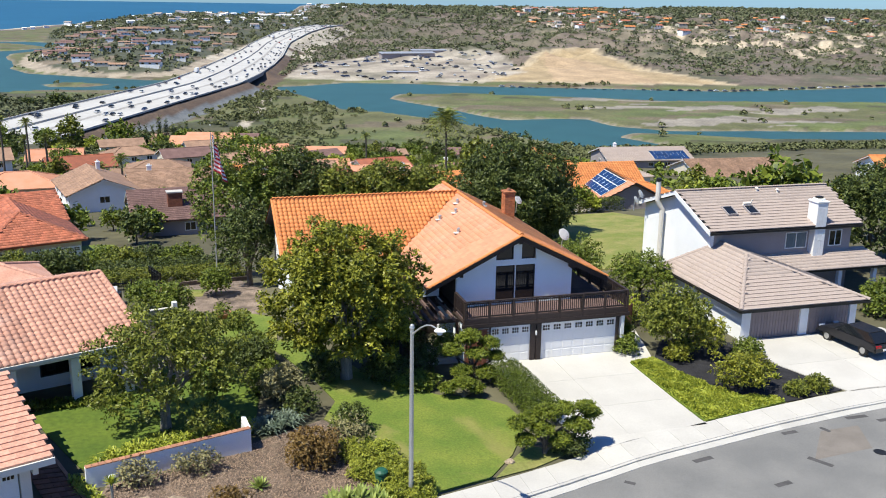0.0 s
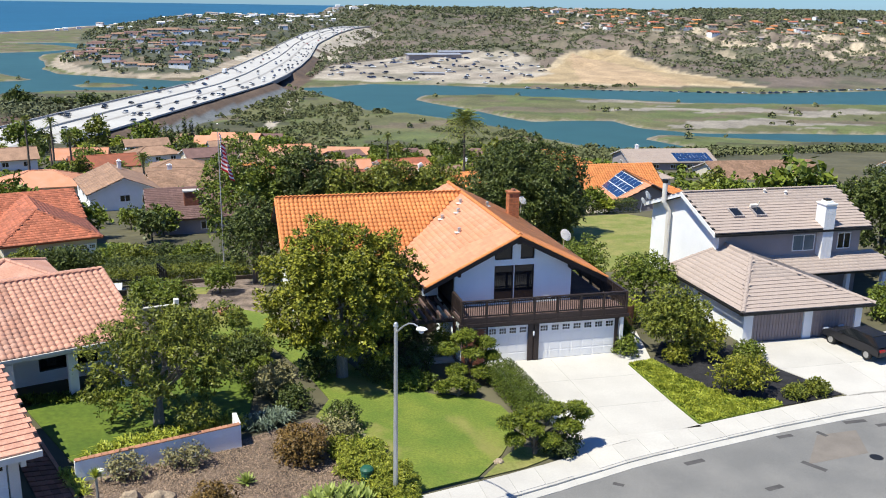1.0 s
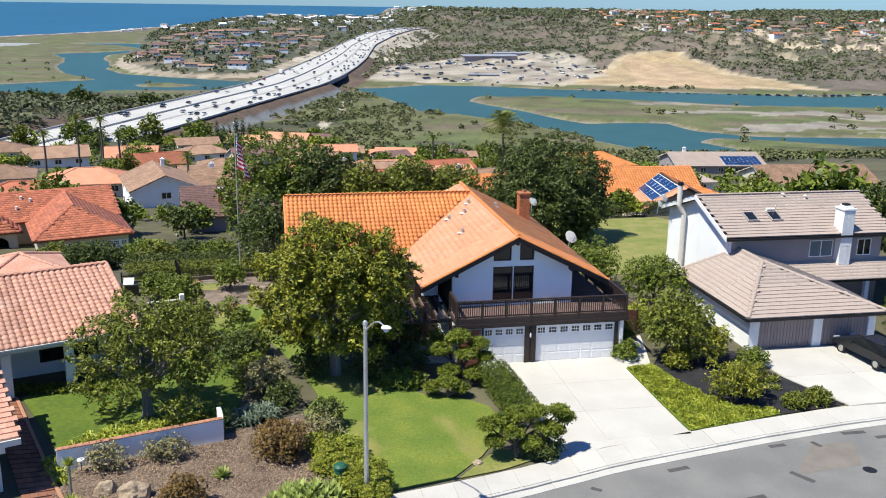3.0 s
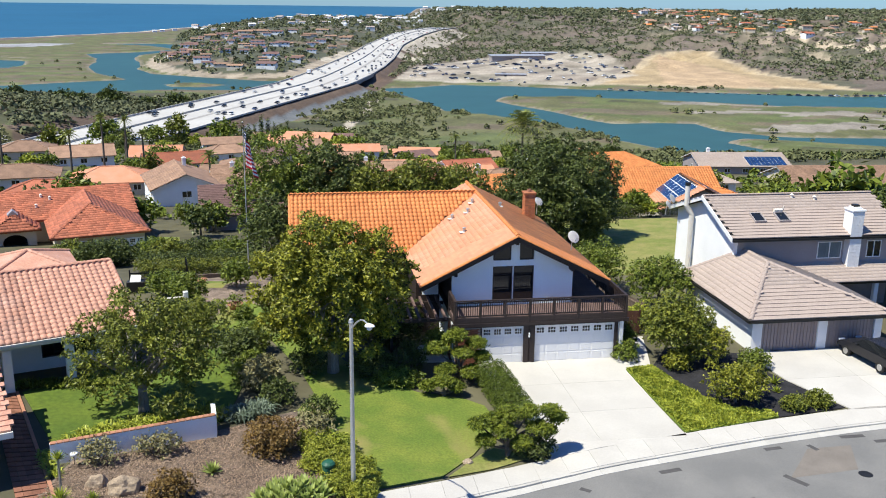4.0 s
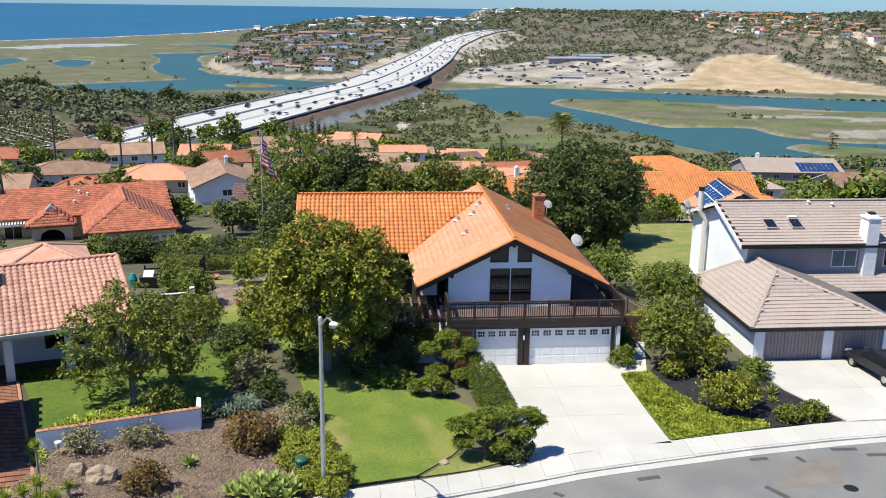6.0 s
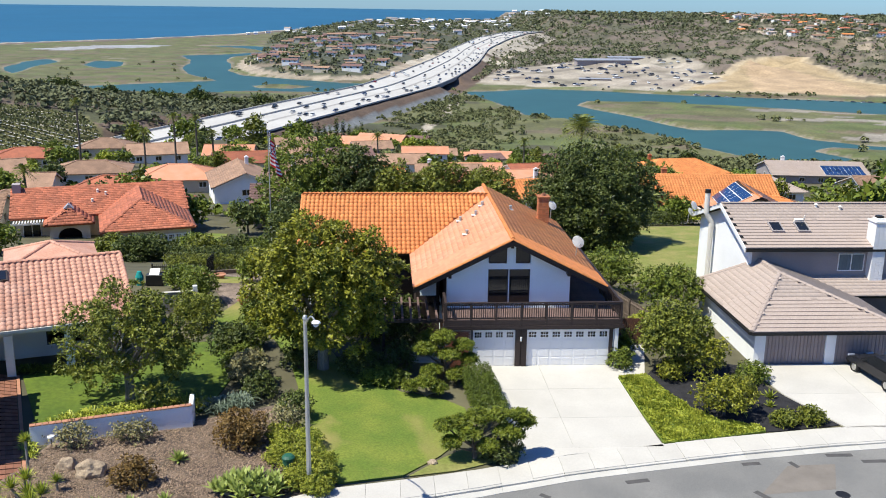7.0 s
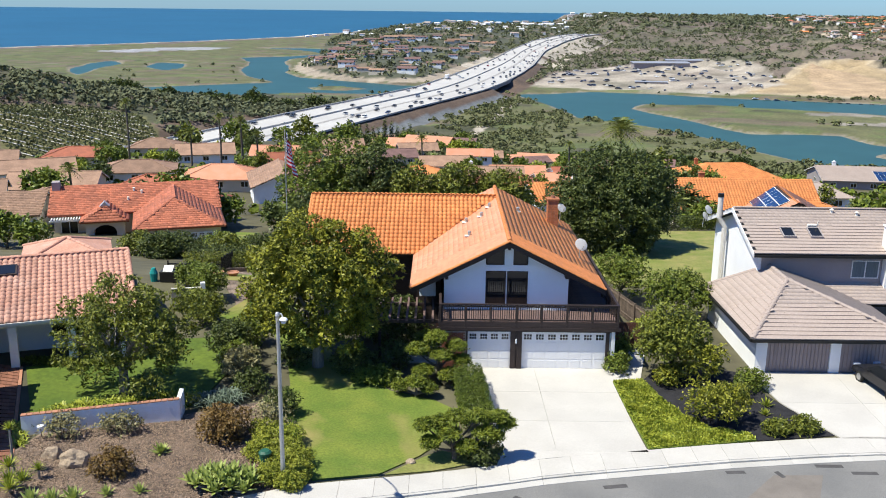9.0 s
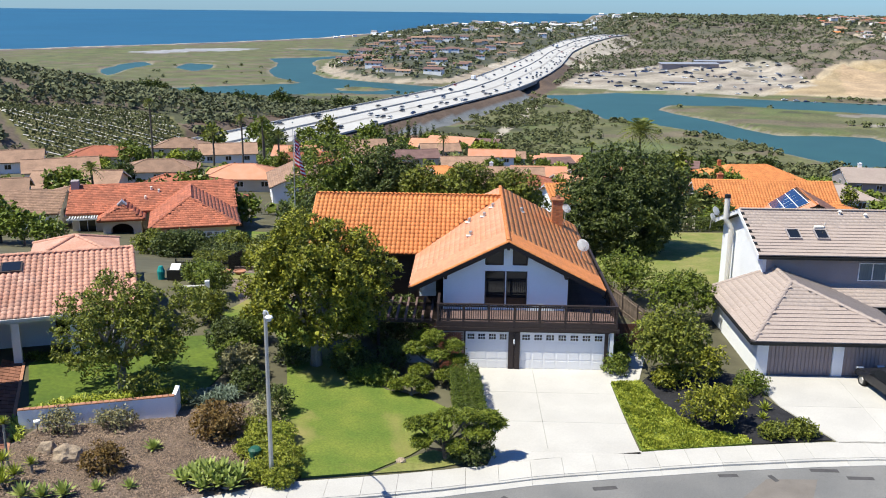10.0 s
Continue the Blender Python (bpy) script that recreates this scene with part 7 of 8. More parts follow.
def fence(label, a, b, h, material, zfun=gz, gap=0.03, w=0.14, rails=True, name="fence"):
    a, b = Vector(a), Vector(b)
    d = b - a
    f = thing(name, label, "fence", (a.x, a.y, zfun(a.x, a.y)), math.degrees(math.atan2(d.y, d.x)))
    ln = d.length
    z0 = zfun(a.x, a.y)
    zz = lambda k: zfun(*(a + d * (k / ln))) - z0
    me, k = None, 0.0
    while k < ln - w / 2:
        ob = part("slat", boxes((0, -0.012, 0.05, w, 0.012, h)), material, f) if me is None else new("slat", me)
        me = ob.data
        ob.parent = f
        ob.location = (k, 0, zz(k))
        k += w + gap
    k = 0.0
    while k <= ln + 0.01:
        part("post", boxes((k - 0.05, 0.015, -0.3, k + 0.05, 0.11, h + 0.05)), material, f).location = (0, 0, zz(min(k, ln)))
        k += max(1.0, ln / max(1, round(ln / 2.2)))
    for z in (0.3, h - 0.25):
        part("rail", slab([(0, 0.014, z), (ln, 0.014, z + zz(ln)), (ln, 0.014, z + 0.09 + zz(ln)), (0, 0.014, z + 0.09)], (0, 0.035, 0)), material, f)
    return f


fence("weathered wooden fence along the side garden", (8.72, 4.98), (6.3, 14.5), 1.5, M["fence_wood"])
fence("red-brown wooden gate beside the garage", (6.13, 3.41), (7.78, 3.28), 1.6, M["gate_wood"], name="gate", gap=0.01)
fence("thin dark metal garden fence", (-25.5, 17.5), (-21.5, 18.2), 1.0, M["dark_metal"], gap=0.12, w=0.025)
fence("thin dark metal garden fence", (-21.5, 18.2), (-22.5, 26.0), 1.4, M["dark_metal"], gap=0.12, w=0.025)


def low_wall(label, pts, w, h, material):
    t = thing("retaining_wall", label, "wall", (*pts[0], gz(*pts[0])))
    for (ax, ay), (bx, by) in zip(pts, pts[1:]):
        n = Vector((by - ay, ax - bx, 0)).normalized() * w
        o = Vector((pts[0][0], pts[0][1], gz(*pts[0])))
        A, B = Vector((ax, ay, gz(ax, ay))) - o, Vector((bx, by, gz(bx, by))) - o
        part("wall", slab([A - Vector((0, 0, 0.3)), B - Vector((0, 0, 0.3)), B + Vector((0, 0, h)), A + Vector((0, 0, h))], n), material, t)


low_wall("low timber retaining edge along a garden terrace", [(-22.4, 20.2), (-19, 23.0), (-15.0, 25.0)], 0.15, 0.35, M["fence_wood"])


def build_street_lamp():
    l = thing("street_lamp", "grey steel street lamp with a short curved arm", "street lamp", (-11.38, -14.35, gz(-11.38, -14.35)))
    part("base_plate", lathe([(0.2, -0.05), (0.2, 0.06), (0.14, 0.12), (0.12, 0.4)], 12), M["steel"], l)
    part("pole", lathe([(0.105, 0.0), (0.095, 3.0), (0.075, 7.45), (0.085, 7.46), (0.085, 7.6)], 14), M["steel"], l)
    part("cap", lathe([(0.085, 7.6), (0.11, 7.66), (0.08, 7.78), (0.02, 7.82)], 12), M["steel"], l)
    d = Vector((0.29, -0.957, 0))
    pts = [d * (0.05 + 1.7 * f) + Vector((0, 0, 7.4 + 0.8 * math.sin(f * math.pi * 0.56))) for f in (0, 0.15, 0.35, 0.6, 0.8, 1.0)]
    part("arm", tube(pts, [0.04, 0.038, 0.035, 0.033, 0.03, 0.03], 8), M["steel"], l)
    bm = bmesh.new()
    bmesh.ops.create_uvsphere(bm, u_segments=14, v_segments=8, radius=1)
    for v in bm.verts:
        v.co = Vector((v.co.x * 0.36 * (1 - 0.25 * v.co.x), v.co.y * 0.16 * (1 - 0.3 * v.co.x), v.co.z * (0.11 if v.co.z > 0 else 0.07)))
    hd = part("lamp_head", bm, M["white_plastic"], l)
    hd.location = d * 1.95 + Vector((0, 0, 8.13))
    hd.rotation_euler = (0, radians(14), math.atan2(d.y, d.x) + math.pi)
    bm = bmesh.new()
    bmesh.ops.create_uvsphere(bm, u_segments=12, v_segments=6, radius=0.11)
    for v in bm.verts:
        v.co.z *= 0.7
    ln = part("lens", bm, M["headlight"], l)
    ln.location = d * 2.02 + Vector((0, 0, 8.06))


build_street_lamp()
ub = thing("utility_box", "small green utility pedestal among bushes", "utility box", (-12.37, -13.12, gz(-12.37, -13.12)))
part("body", lathe([(0.26, -0.05), (0.26, 0.75), (0.24, 0.78)], 14), M["green_plastic"], ub)
part("lid", lathe([(0.29, 0.78), (0.29, 0.86), (0.2, 0.95), (0.02, 0.97)], 14), M["green_plastic"], ub)


def car(name, label, at, turn, paint, group="", ln=4.6, wd=1.8, ht=1.45, fine=True, dz=0.0):
    """A saloon: body, glasshouse, wheels and lamps; it faces +x."""
    c = thing(name, label, "car", at, turn, group)
    prof = [(-0.5, 0.28), (-0.5, 0.55), (-0.46, 0.64), (-0.30, 0.66), (0.16, 0.66), (0.42, 0.58), (0.49, 0.47), (0.5, 0.28)]
    bm = slab([(x * ln, -wd / 2, z * ht) for x, z in prof], (0, wd, 0))
    bmesh.ops.bevel(bm, geom=bm.edges[:], offset=0.07, segments=2, affect="EDGES")
    body = part("body", bm, paint, c)
    bm = bmesh.new()
    low = [bm.verts.new((x * ln, s * wd * 0.46, 0.64 * ht)) for x, s in ((-0.47, -1), (0.25, -1), (0.25, 1), (-0.47, 1))]
    top = [bm.verts.new((x * ln, s * wd * 0.36, ht)) for x, s in ((-0.32, -1), (0.05, -1), (0.05, 1), (-0.32, 1))]
    bm.faces.new(low); bm.faces.new(top[::-1])
    for i in range(4):
        bm.faces.new((low[i], low[(i + 1) % 4], top[(i + 1) % 4], top[i]))
    bmesh.ops.bevel(bm, geom=bm.edges[:], offset=0.05, segments=2, affect="EDGES")
    part("glasshouse", bm, M["glass_dark"], c)
    part("roof_panel", slab([(x * ln, s * wd * 0.345, ht * 1.0 + 0.012) for x, s in ((-0.32, -1), (0.05, -1), (0.05, 1), (-0.32, 1))], (0, 0, -0.03)), paint, c)
    if fine:
        for sx in (-0.3, 0.31):
            for s in (-1, 1):
                wh = thing_part("wheel", c, (sx * ln, s * (wd / 2 - 0.09), 0.32))
                wh.rotation_euler = (radians(90), 0, 0)
                part("tyre", lathe([(0.2, -0.1), (0.31, -0.11), (0.33, -0.06), (0.33, 0.06), (0.31, 0.11), (0.2, 0.1)], 20), M["rubber"], wh)
                part("rim", lathe([(0.03, -0.115), (0.2, -0.105), (0.21, -0.09), (0.21, 0.09), (0.2, 0.105), (0.03, 0.115)], 10), M["chrome"], wh)
        for s in (-1, 1):
            part("headlight", boxes((0.455 * ln, s * 0.62 - 0.2, 0.5 * ht, 0.488 * ln, s * 0.62 + 0.2, 0.58 * ht), bevel=0.015), M["headlight"], body)
            part("tail_light", boxes((-0.506 * ln, s * 0.62 - 0.2, 0.5 * ht, -0.48 * ln, s * 0.62 + 0.2, 0.6 * ht), bevel=0.01), M["red_lens"], body)
            part("wing_mirror", boxes((0.12 * ln, s * wd * 0.5 - 0.02, 0.66 * ht, 0.16 * ln, s * wd * 0.5 + s * 0.12 + 0.02 * s, 0.74 * ht) if s > 0 else (0.12 * ln, -wd * 0.5 - 0.14, 0.66 * ht, 0.16 * ln, -wd * 0.5 + 0.02, 0.74 * ht), bevel=0.02), paint, body)
        part("number_plate", boxes((-0.509 * ln, -0.26, 0.36 * ht, -0.5 * ln, 0.26, 0.44 * ht)), M["white_plastic"], body)
    return c


car("car", "dark grey saloon parked on a pale concrete driveway", (20.11, -2.83, yard_z(20.11, -2.83) + 0.03), 98, M["car_dark"])

# things in the back garden
fl = thing("flagpole", "tall thin white flagpole", "flagpole", (-17.4, 24.0, gz(-17.4, 24.0)))
part("pole", tube([(0, 0, -0.3), (0, 0, 10.5 - gz(-17.4, 24.0))], [0.06, 0.03], 8), M["steel"], fl)
part("finial", lathe([(0.01, 12.30), (0.07, 12.36), (0.07, 12.42), (0.01, 12.48)], 8), M["steel"], fl)


def build_flag():
    f = thing("flag", "limp striped red and white flag with a blue corner", "flag", (-17.4, 24.0, 10.4))
    f.scale = (1.3, 1.3, 1.25)
    f.rotation_euler.z = radians(-38)
    def fold(u, v):
        """u across (0 to 1), v down: cloth that hangs from the pole in folds."""
        x = 0.05 + u * (0.52 + 0.45 * v) + 0.06 * math.sin(u * 9 + v * 2)
        y = 0.22 * math.sin(u * 11 + 1 + v * 1.5) * (0.3 + 0.7 * u)
        z = -v * 2.0 - u * (1.25 - 0.3 * v)
        return (x, y, z)
    for k in range(13):
        bm = bmesh.new()
        n = 18
        u0 = 0.42 if k < 7 else 0.0
        rows = [[bm.verts.new(fold(u0 + (1 - u0) * i / n, (k + j) / 13)) for i in range(n + 1)] for j in (0, 1)]
        for i in range(n):
            bm.faces.new((rows[0][i], rows[0][i + 1], rows[1][i + 1], rows[1][i]))
        part("stripe", bm, M["flag_red" if k % 2 == 0 else "flag_white"], f)
    bm = bmesh.new()
    rows = [[bm.verts.new(fold(0.42 * i / 8, 7 / 13 * j / 7)) for i in range(9)] for j in range(8)]
    for a, b in zip(rows, rows[1:]):
        for i in range(8):
            bm.faces.new((a[i], a[i + 1], b[i + 1], b[i]))
    part("canton", bm, M["flag_blue"], f)
    me = None
    for r in range(5):
        for c in range(6):
            x, y, z = fold(0.42 * (c + 0.5) / 6, 7 / 13 * (r + 0.5) / 5)
            ob = part("star", lathe([(0.0, 0.02), (0.03, 0.02), (0.03, -0.02), (0.0, -0.02)], 5), M["flag_white"], f) if me is None else new("star", me)
            me = ob.data
            ob.parent = f
            ob.matrix_local = pose(x, y - 0.012, z, 90, 0, 0)


build_flag()


def pot(label, at, r, h, leaf=None):
    p = thing("flower_pot", label, "plant pot", (*at, gz(*at)))
    part("pot", lathe([(r * 0.6, 0), (r * 0.95, h * 0.85), (r * 1.08, h * 0.86), (r * 1.08, h), (r * 0.9, h), (r * 0.85, h * 0.8)], 14), M["terracotta"], p)
    if leaf:
        part("plant", leaf_cloud("plant", [(0, 0, h * 1.4, r * 1.1)], 30, 0.16, 0.08, M[leaf], 3), None, p)


pot("terracotta pot with a small plant in the back garden", (-22.6, 17.0), 0.4, 0.4, "leaf_mid")
pot("terracotta pot in the back garden", (-21.5, 16.6), 0.45, 0.4)
pot("terracotta bowl in the back garden", (-20.5, 17.2), 0.45, 0.35)
pot("terracotta bowl beside a garden path", (-17.64, 10.46), 0.5, 0.4, "leaf_mid")
bin_t = thing("outdoor_grill", "dark grill trolley with a steel hood and teal cover", "grill", (-24.6, 14.6, gz(-24.6, 14.6)))
part("cabinet", boxes((-0.6, -0.3, 0, 0.6, 0.3, 0.8), bevel=0.03), M["dark_metal"], bin_t)
part("hood", slab([(-0.35, -0.28, 0.82), (0.35, -0.28, 0.82), (0.35, 0.28, 1.15), (-0.35, 0.28, 1.15)], (0, 0, -0.1)), M["steel"], bin_t)
part("cover", lathe([(0.24, 0.0), (0.3, 0.6), (0.15, 1.0), (0.02, 1.02)], 10), M["teal_cloth"], bin_t).location = (-1.1, 0, 0)


def grass_tufts(label, poly, n, ln, leaf, seed, lift):
    """Blades over a grass strip."""
    rng = np.random.RandomState(seed)
    xs, ys = [p[0] for p in poly], [p[1] for p in poly]
    p = np.column_stack([rng.uniform(min(xs), max(xs), n * 3), rng.uniform(min(ys), max(ys), n * 3)])
    p = p[sd_poly(p[:, 0], p[:, 1], poly) < -0.03][:n]
    k = len(p)
    z = yard_z(p[:, 0], p[:, 1]) + lift
    tuft = np.clip(0.6 + 0.5 * wobble(p[:, 0], p[:, 1], 0.5), 0.25, 1.2)
    az, h = rng.uniform(0, math.tau, k), ln * tuft * rng.uniform(0.6, 1.2, k)
    base = np.column_stack([p, z])
    side = np.column_stack([np.cos(az), np.sin(az), np.zeros(k)]) * 0.045
    tip = base + np.column_stack([rng.normal(0, 0.06, k), rng.normal(0, 0.06, k), h])
    mid = base * 0.5 + tip * 0.5
    v = np.stack([base, mid + side, tip, mid - side], 1).reshape(-1, 3)
    solo("grass_tufts", quads_np("grass_tufts", v, np.arange(4 * k).reshape(-1, 4), M[leaf]), None, label, "grass", "stuff")


grass_tufts("tufted yellow-green grass blades beside the driveway", [(5.04, -2.02), (6.76, -1.68), (7.29, -3.98), (8.03, -6.17), (9.18, -7.46), (10.85, -7.93), (10.97, -8.6), (7.95, -9.25), (5.43, -9.65), (5.16, -5.42)], 14000, 0.2, "leaf_lime", 1, 0.06)


# ---- the neighbourhood down the slope ----
def far_tree(kind, seed):
    """A tree to be copied, seen from afar."""
    rng = random.Random(seed)
    t = thing("tree", {"broad": "bushy green garden tree among the houses", "dark": "dark green evergreen tree among the houses", "lime": "bright yellow-green tree among the houses", "euc": "tall loose grey-green tree", "cypress": "slim dark cypress tree"}[kind], "tree", (0, 0, 0), 0, "trees among the houses")
    if kind == "cypress":
        part("trunk", tube([(0, 0, -0.5), (0, 0, 2)], [0.2, 0.15], 6), M["bark"], t)
        cl = [(0.15 * math.cos(k * 2.4), 0.15 * math.sin(k * 2.4), 0.8 + 0.42 * k, 0.75 * (1 - k / 24) + 0.12) for k in range(18)]
        part("crown", leaf_cloud("crown", cl, 7, 0.5, 0.16, M["leaf_dark"], seed, 1.2), None, t)
        return t
    h = {"broad": 6, "dark": 6.5, "lime": 5, "euc": 9}[kind]
    w = {"broad": 3.4, "dark": 3.2, "lime": 2.8, "euc": 3.0}[kind]
    leaf = {"broad": "leaf_mid", "dark": "leaf_dark", "lime": "leaf_lime", "euc": "leaf_olive"}[kind]
    part("trunk", limbs(rng, h * 0.75, w * 0.6, 4, 0.2), M["bark"], t)
    part("crown", leaf_cloud("crown", crown(rng, (0, 0, h * 0.58), w, w * 0.95, h * 0.42, 44, 0.85, -0.85, 0.32), 1.2, 0.74, 0.40, M[leaf], seed, inner=0.6), None, t)
    return t


def palm(at, h, label, fan=False, z=None, r=2.6, nf=34):
    t = thing("palm_tree", label, "palm", (*at, gz(*at) if z is None else z))
    part("trunk", tube([(0, 0, -0.3), (0.1, 0, h * 0.5), (0, 0, h)], [0.26, 0.2, 0.18], 8), M["bark"], t)
    rng = random.Random(int(at[0] * 7 + at[1]))
    V, F = [], []
    for k in range(nf):
        a = k * 2.39996
        e = radians(75 - 115 * (k / nf))
        d = Vector((math.cos(a) * math.cos(e), math.sin(a) * math.cos(e), math.sin(e)))
        s = Vector((-math.sin(a), math.cos(a), 0))
        n = 9
        ln = r * rng.uniform(0.85, 1.1)
        pts = [Vector((0, 0, h)) + d * ln * i / n - Vector((0, 0, 1)) * ln * 0.55 * (i / n) ** 2 for i in range(n + 1)]
        for i in range(1, n):
            for q in (-1, 1):
                w = ln * 0.24 * math.sin(math.pi * (0.15 + 0.8 * i / n))
                tip = pts[i] + s * q * w + d * w * 0.6 - Vector((0, 0, w * 0.45))
                b = len(V)
                V += [pts[i], pts[i] + d * 0.12, tip, pts[i] - d * 0.06]
                F.append((b, b + 1, b + 2, b + 3))
        b = len(V)
        V += [pts[0] + s * 0.05, pts[0] - s * 0.05, pts[n // 2] - s * 0.03, pts[n // 2] + s * 0.03]
        F.append((b, b + 1, b + 2, b + 3))
    part("fronds", mesh_of("fronds", V, F, M["leaf_palm"]), None, t)
    return t


M["leaf_hill"] = leaf_mat("dark_hillside_scrub_leaves", (0.05, 0.062, 0.034), (0.16, 0.17, 0.085), 0.1, 0.8)
M["leaf_scrub"] = leaf_mat("olive_scrub_leaves", (0.05, 0.058, 0.026), (0.16, 0.17, 0.07), 0.1, 0.8)
M["leaf_palm"] = leaf_mat("palm_fronds", (0.06, 0.085, 0.02), (0.24, 0.26, 0.06), 0.2)
palm((26.4, 110), 13.4, "tall feathery palm above the roofs", z=-13.5, r=5.0, nf=60)
for x, y, h, r in ((-73, 150, 14, 1.6), (-60, 152, 8, 2.4), (-53, 150, 12, 1.9), (-48, 148, 12, 1.8), (-45, 150, 9, 1.8), (-50, 158, 8, 1.8), (-30, 132, 7, 2.2), (-33, 120, 6, 2.4), (-98, 118, 7, 2.4), (-64, 95, 6, 2.4), (20, 55, 3.0, 2.2), (21.8, 52, 3.6, 2.2), (18.6, 50, 2.6, 2.0), (49, 66, 4.5, 2.4), (52, 64, 4, 2.4), (-10, 190, 8, 2.2), (30, 200, 9, 2.2), (-56, 42, 3.5, 2.0)):
    palm((x, y), h, "palm tree among the houses" if h > 5 else "low feathery palm in a garden", r=r, nf=26)

ROOFS = [("tile_brown", "faded brown"), ("tile_faded", "pale orange"), ("tile_red", "red"), ("tile_pale", "pale pink"), ("tile_orange", "orange")]
WALLS = [("stucco", "white"), ("stucco_cream", "cream"), ("stucco_cream", "cream"), ("stucco_taupe", "taupe")]
placed = [(-43.6, 65.4), (-40, 56), (39.2, 82.5), (42, 72), (64, 172), (95, 165), (100, 135), (112, 134), (23, 112), (14, 80), (-33, 111), (-20, 117), (-19.4, 76), (-34, 98)]
hr = random.Random(41)


def auto_house(x, y, w, d, h, turn, roof, wall, hip, chim=0, tiles=False):
    rl = dict(ROOFS).get(roof, "brown")
    wl = dict(WALLS).get(wall, "white")
    simple_house(x, y, w, d, h, turn, M[roof], M[wall], hip, hr.uniform(0.3, 0.4), "houses down the slope", chim, f"{wl} house with {rl} tile roof down the slope", tiles)
    placed.append((x, y))


# rows of houses, street by street
for x, y, w, d, h, turn, roof, wall, hip, chim in (
        (-62, 62, 15, 10, 2.7, 12, "tile_brown", "stucco", False, 0), (-58, 78, 14, 10, 2.7, 4, "tile_brown", "stucco_cream", True, 0), (-43, 74, 15, 11, 2.8, -4, "tile_red", "stucco_cream", True, 0),
        (-77, 84, 14, 9, 2.8, 20, "tile_brown", "stucco", False, 1), (-70, 104, 14, 10, 2.8, 8, "tile_brown", "stucco_cream", False, 0), (-52, 103, 15, 10, 2.8, -5, "tile_red", "stucco_cream", True, 0),
        (-82, 124, 13, 9, 2.8, 25, "tile_brown", "stucco", False, 0), (-64, 128, 14, 9, 2.8, 10, "tile_brown", "stucco", True, 0), (-47, 126, 14, 10, 2.8, 5, "tile_faded", "stucco_cream", True, 0),
        (-6, 122, 14, 9, 2.8, 5, "tile_brown", "stucco_cream", False, 1), (8, 128, 14, 10, 2.8, 0, "tile_red", "stucco_cream", True, 0), (-25, 138, 14, 9, 2.8, -6, "tile_brown", "stucco", False, 0),
        (-10, 148, 13, 9, 2.8, 10, "tile_orange", "stucco", True, 0), (6, 152, 14, 9, 2.8, 0, "tile_brown", "stucco_cream", False, 1), (22, 146, 13, 9, 2.8, 8, "tile_faded", "stucco", False, 0), (38, 134, 14, 9, 2.8, -8, "tile_brown", "stucco", True, 1),
        (-40, 160, 13, 9, 2.8, 15, "tile_red", "stucco_cream", False, 0), (-24, 165, 13, 9, 2.8, 0, "tile_brown", "stucco", True, 0), (14, 176, 13, 9, 2.8, 0, "tile_faded", "stucco", False, 0), (-4, 182, 12, 9, 2.8, 5, "tile_brown", "stucco", False, 0),
        (28, 172, 12, 9, 2.8, 12, "tile_red", "stucco", False, 0), (-18, 196, 12, 8, 2.8, 15, "tile_mauve", "stucco_cream", False, 0), (3, 204, 12, 8, 2.8, 0, "tile_faded", "stucco", False, 0), (-32, 206, 12, 8, 2.8, 20, "tile_brown", "stucco", True, 0), (-12, 222, 11, 8, 2.8, 10, "tile_brown", "stucco", False, 0), (8, 230, 11, 8, 2.8, 0, "tile_brown", "stucco", False, 0),
        (104, 84, 14, 10, 4.6, -15, "tile_orange", "stucco", False, 0), (62, 116, 13, 9, 2.8, 0, "tile_grey", "stucco", True, 0), (-95, 105, 13, 9, 2.8, 30, "tile_red", "stucco", False, 0), (-100, 140, 13, 9, 2.8, 20, "tile_brown", "stucco", False, 0), (-84, 150, 13, 9, 2.8, 10, "tile_red", "stucco_cream", True, 0), (-62, 172, 13, 9, 2.8, 15, "tile_brown", "stucco", False, 0), (-78, 186, 12, 9, 2.8, 5, "tile_brown", "stucco_cream", True, 0), (-48, 190, 12, 9, 2.8, 0, "tile_faded", "stucco", False, 0), (-100, 172, 12, 9, 2.8, 25, "tile_brown", "stucco", False, 0), (-72, 44, 14, 10, 2.8, 8, "tile_faded", "stucco", False, 0), (48, 78, 10, 8, 2.7, 0, "tile_orange", "stucco_cream", True, 0)):
    auto_house(x, y, w, d, h, turn, roof, wall, hip, chim, y < 80 and "flat")

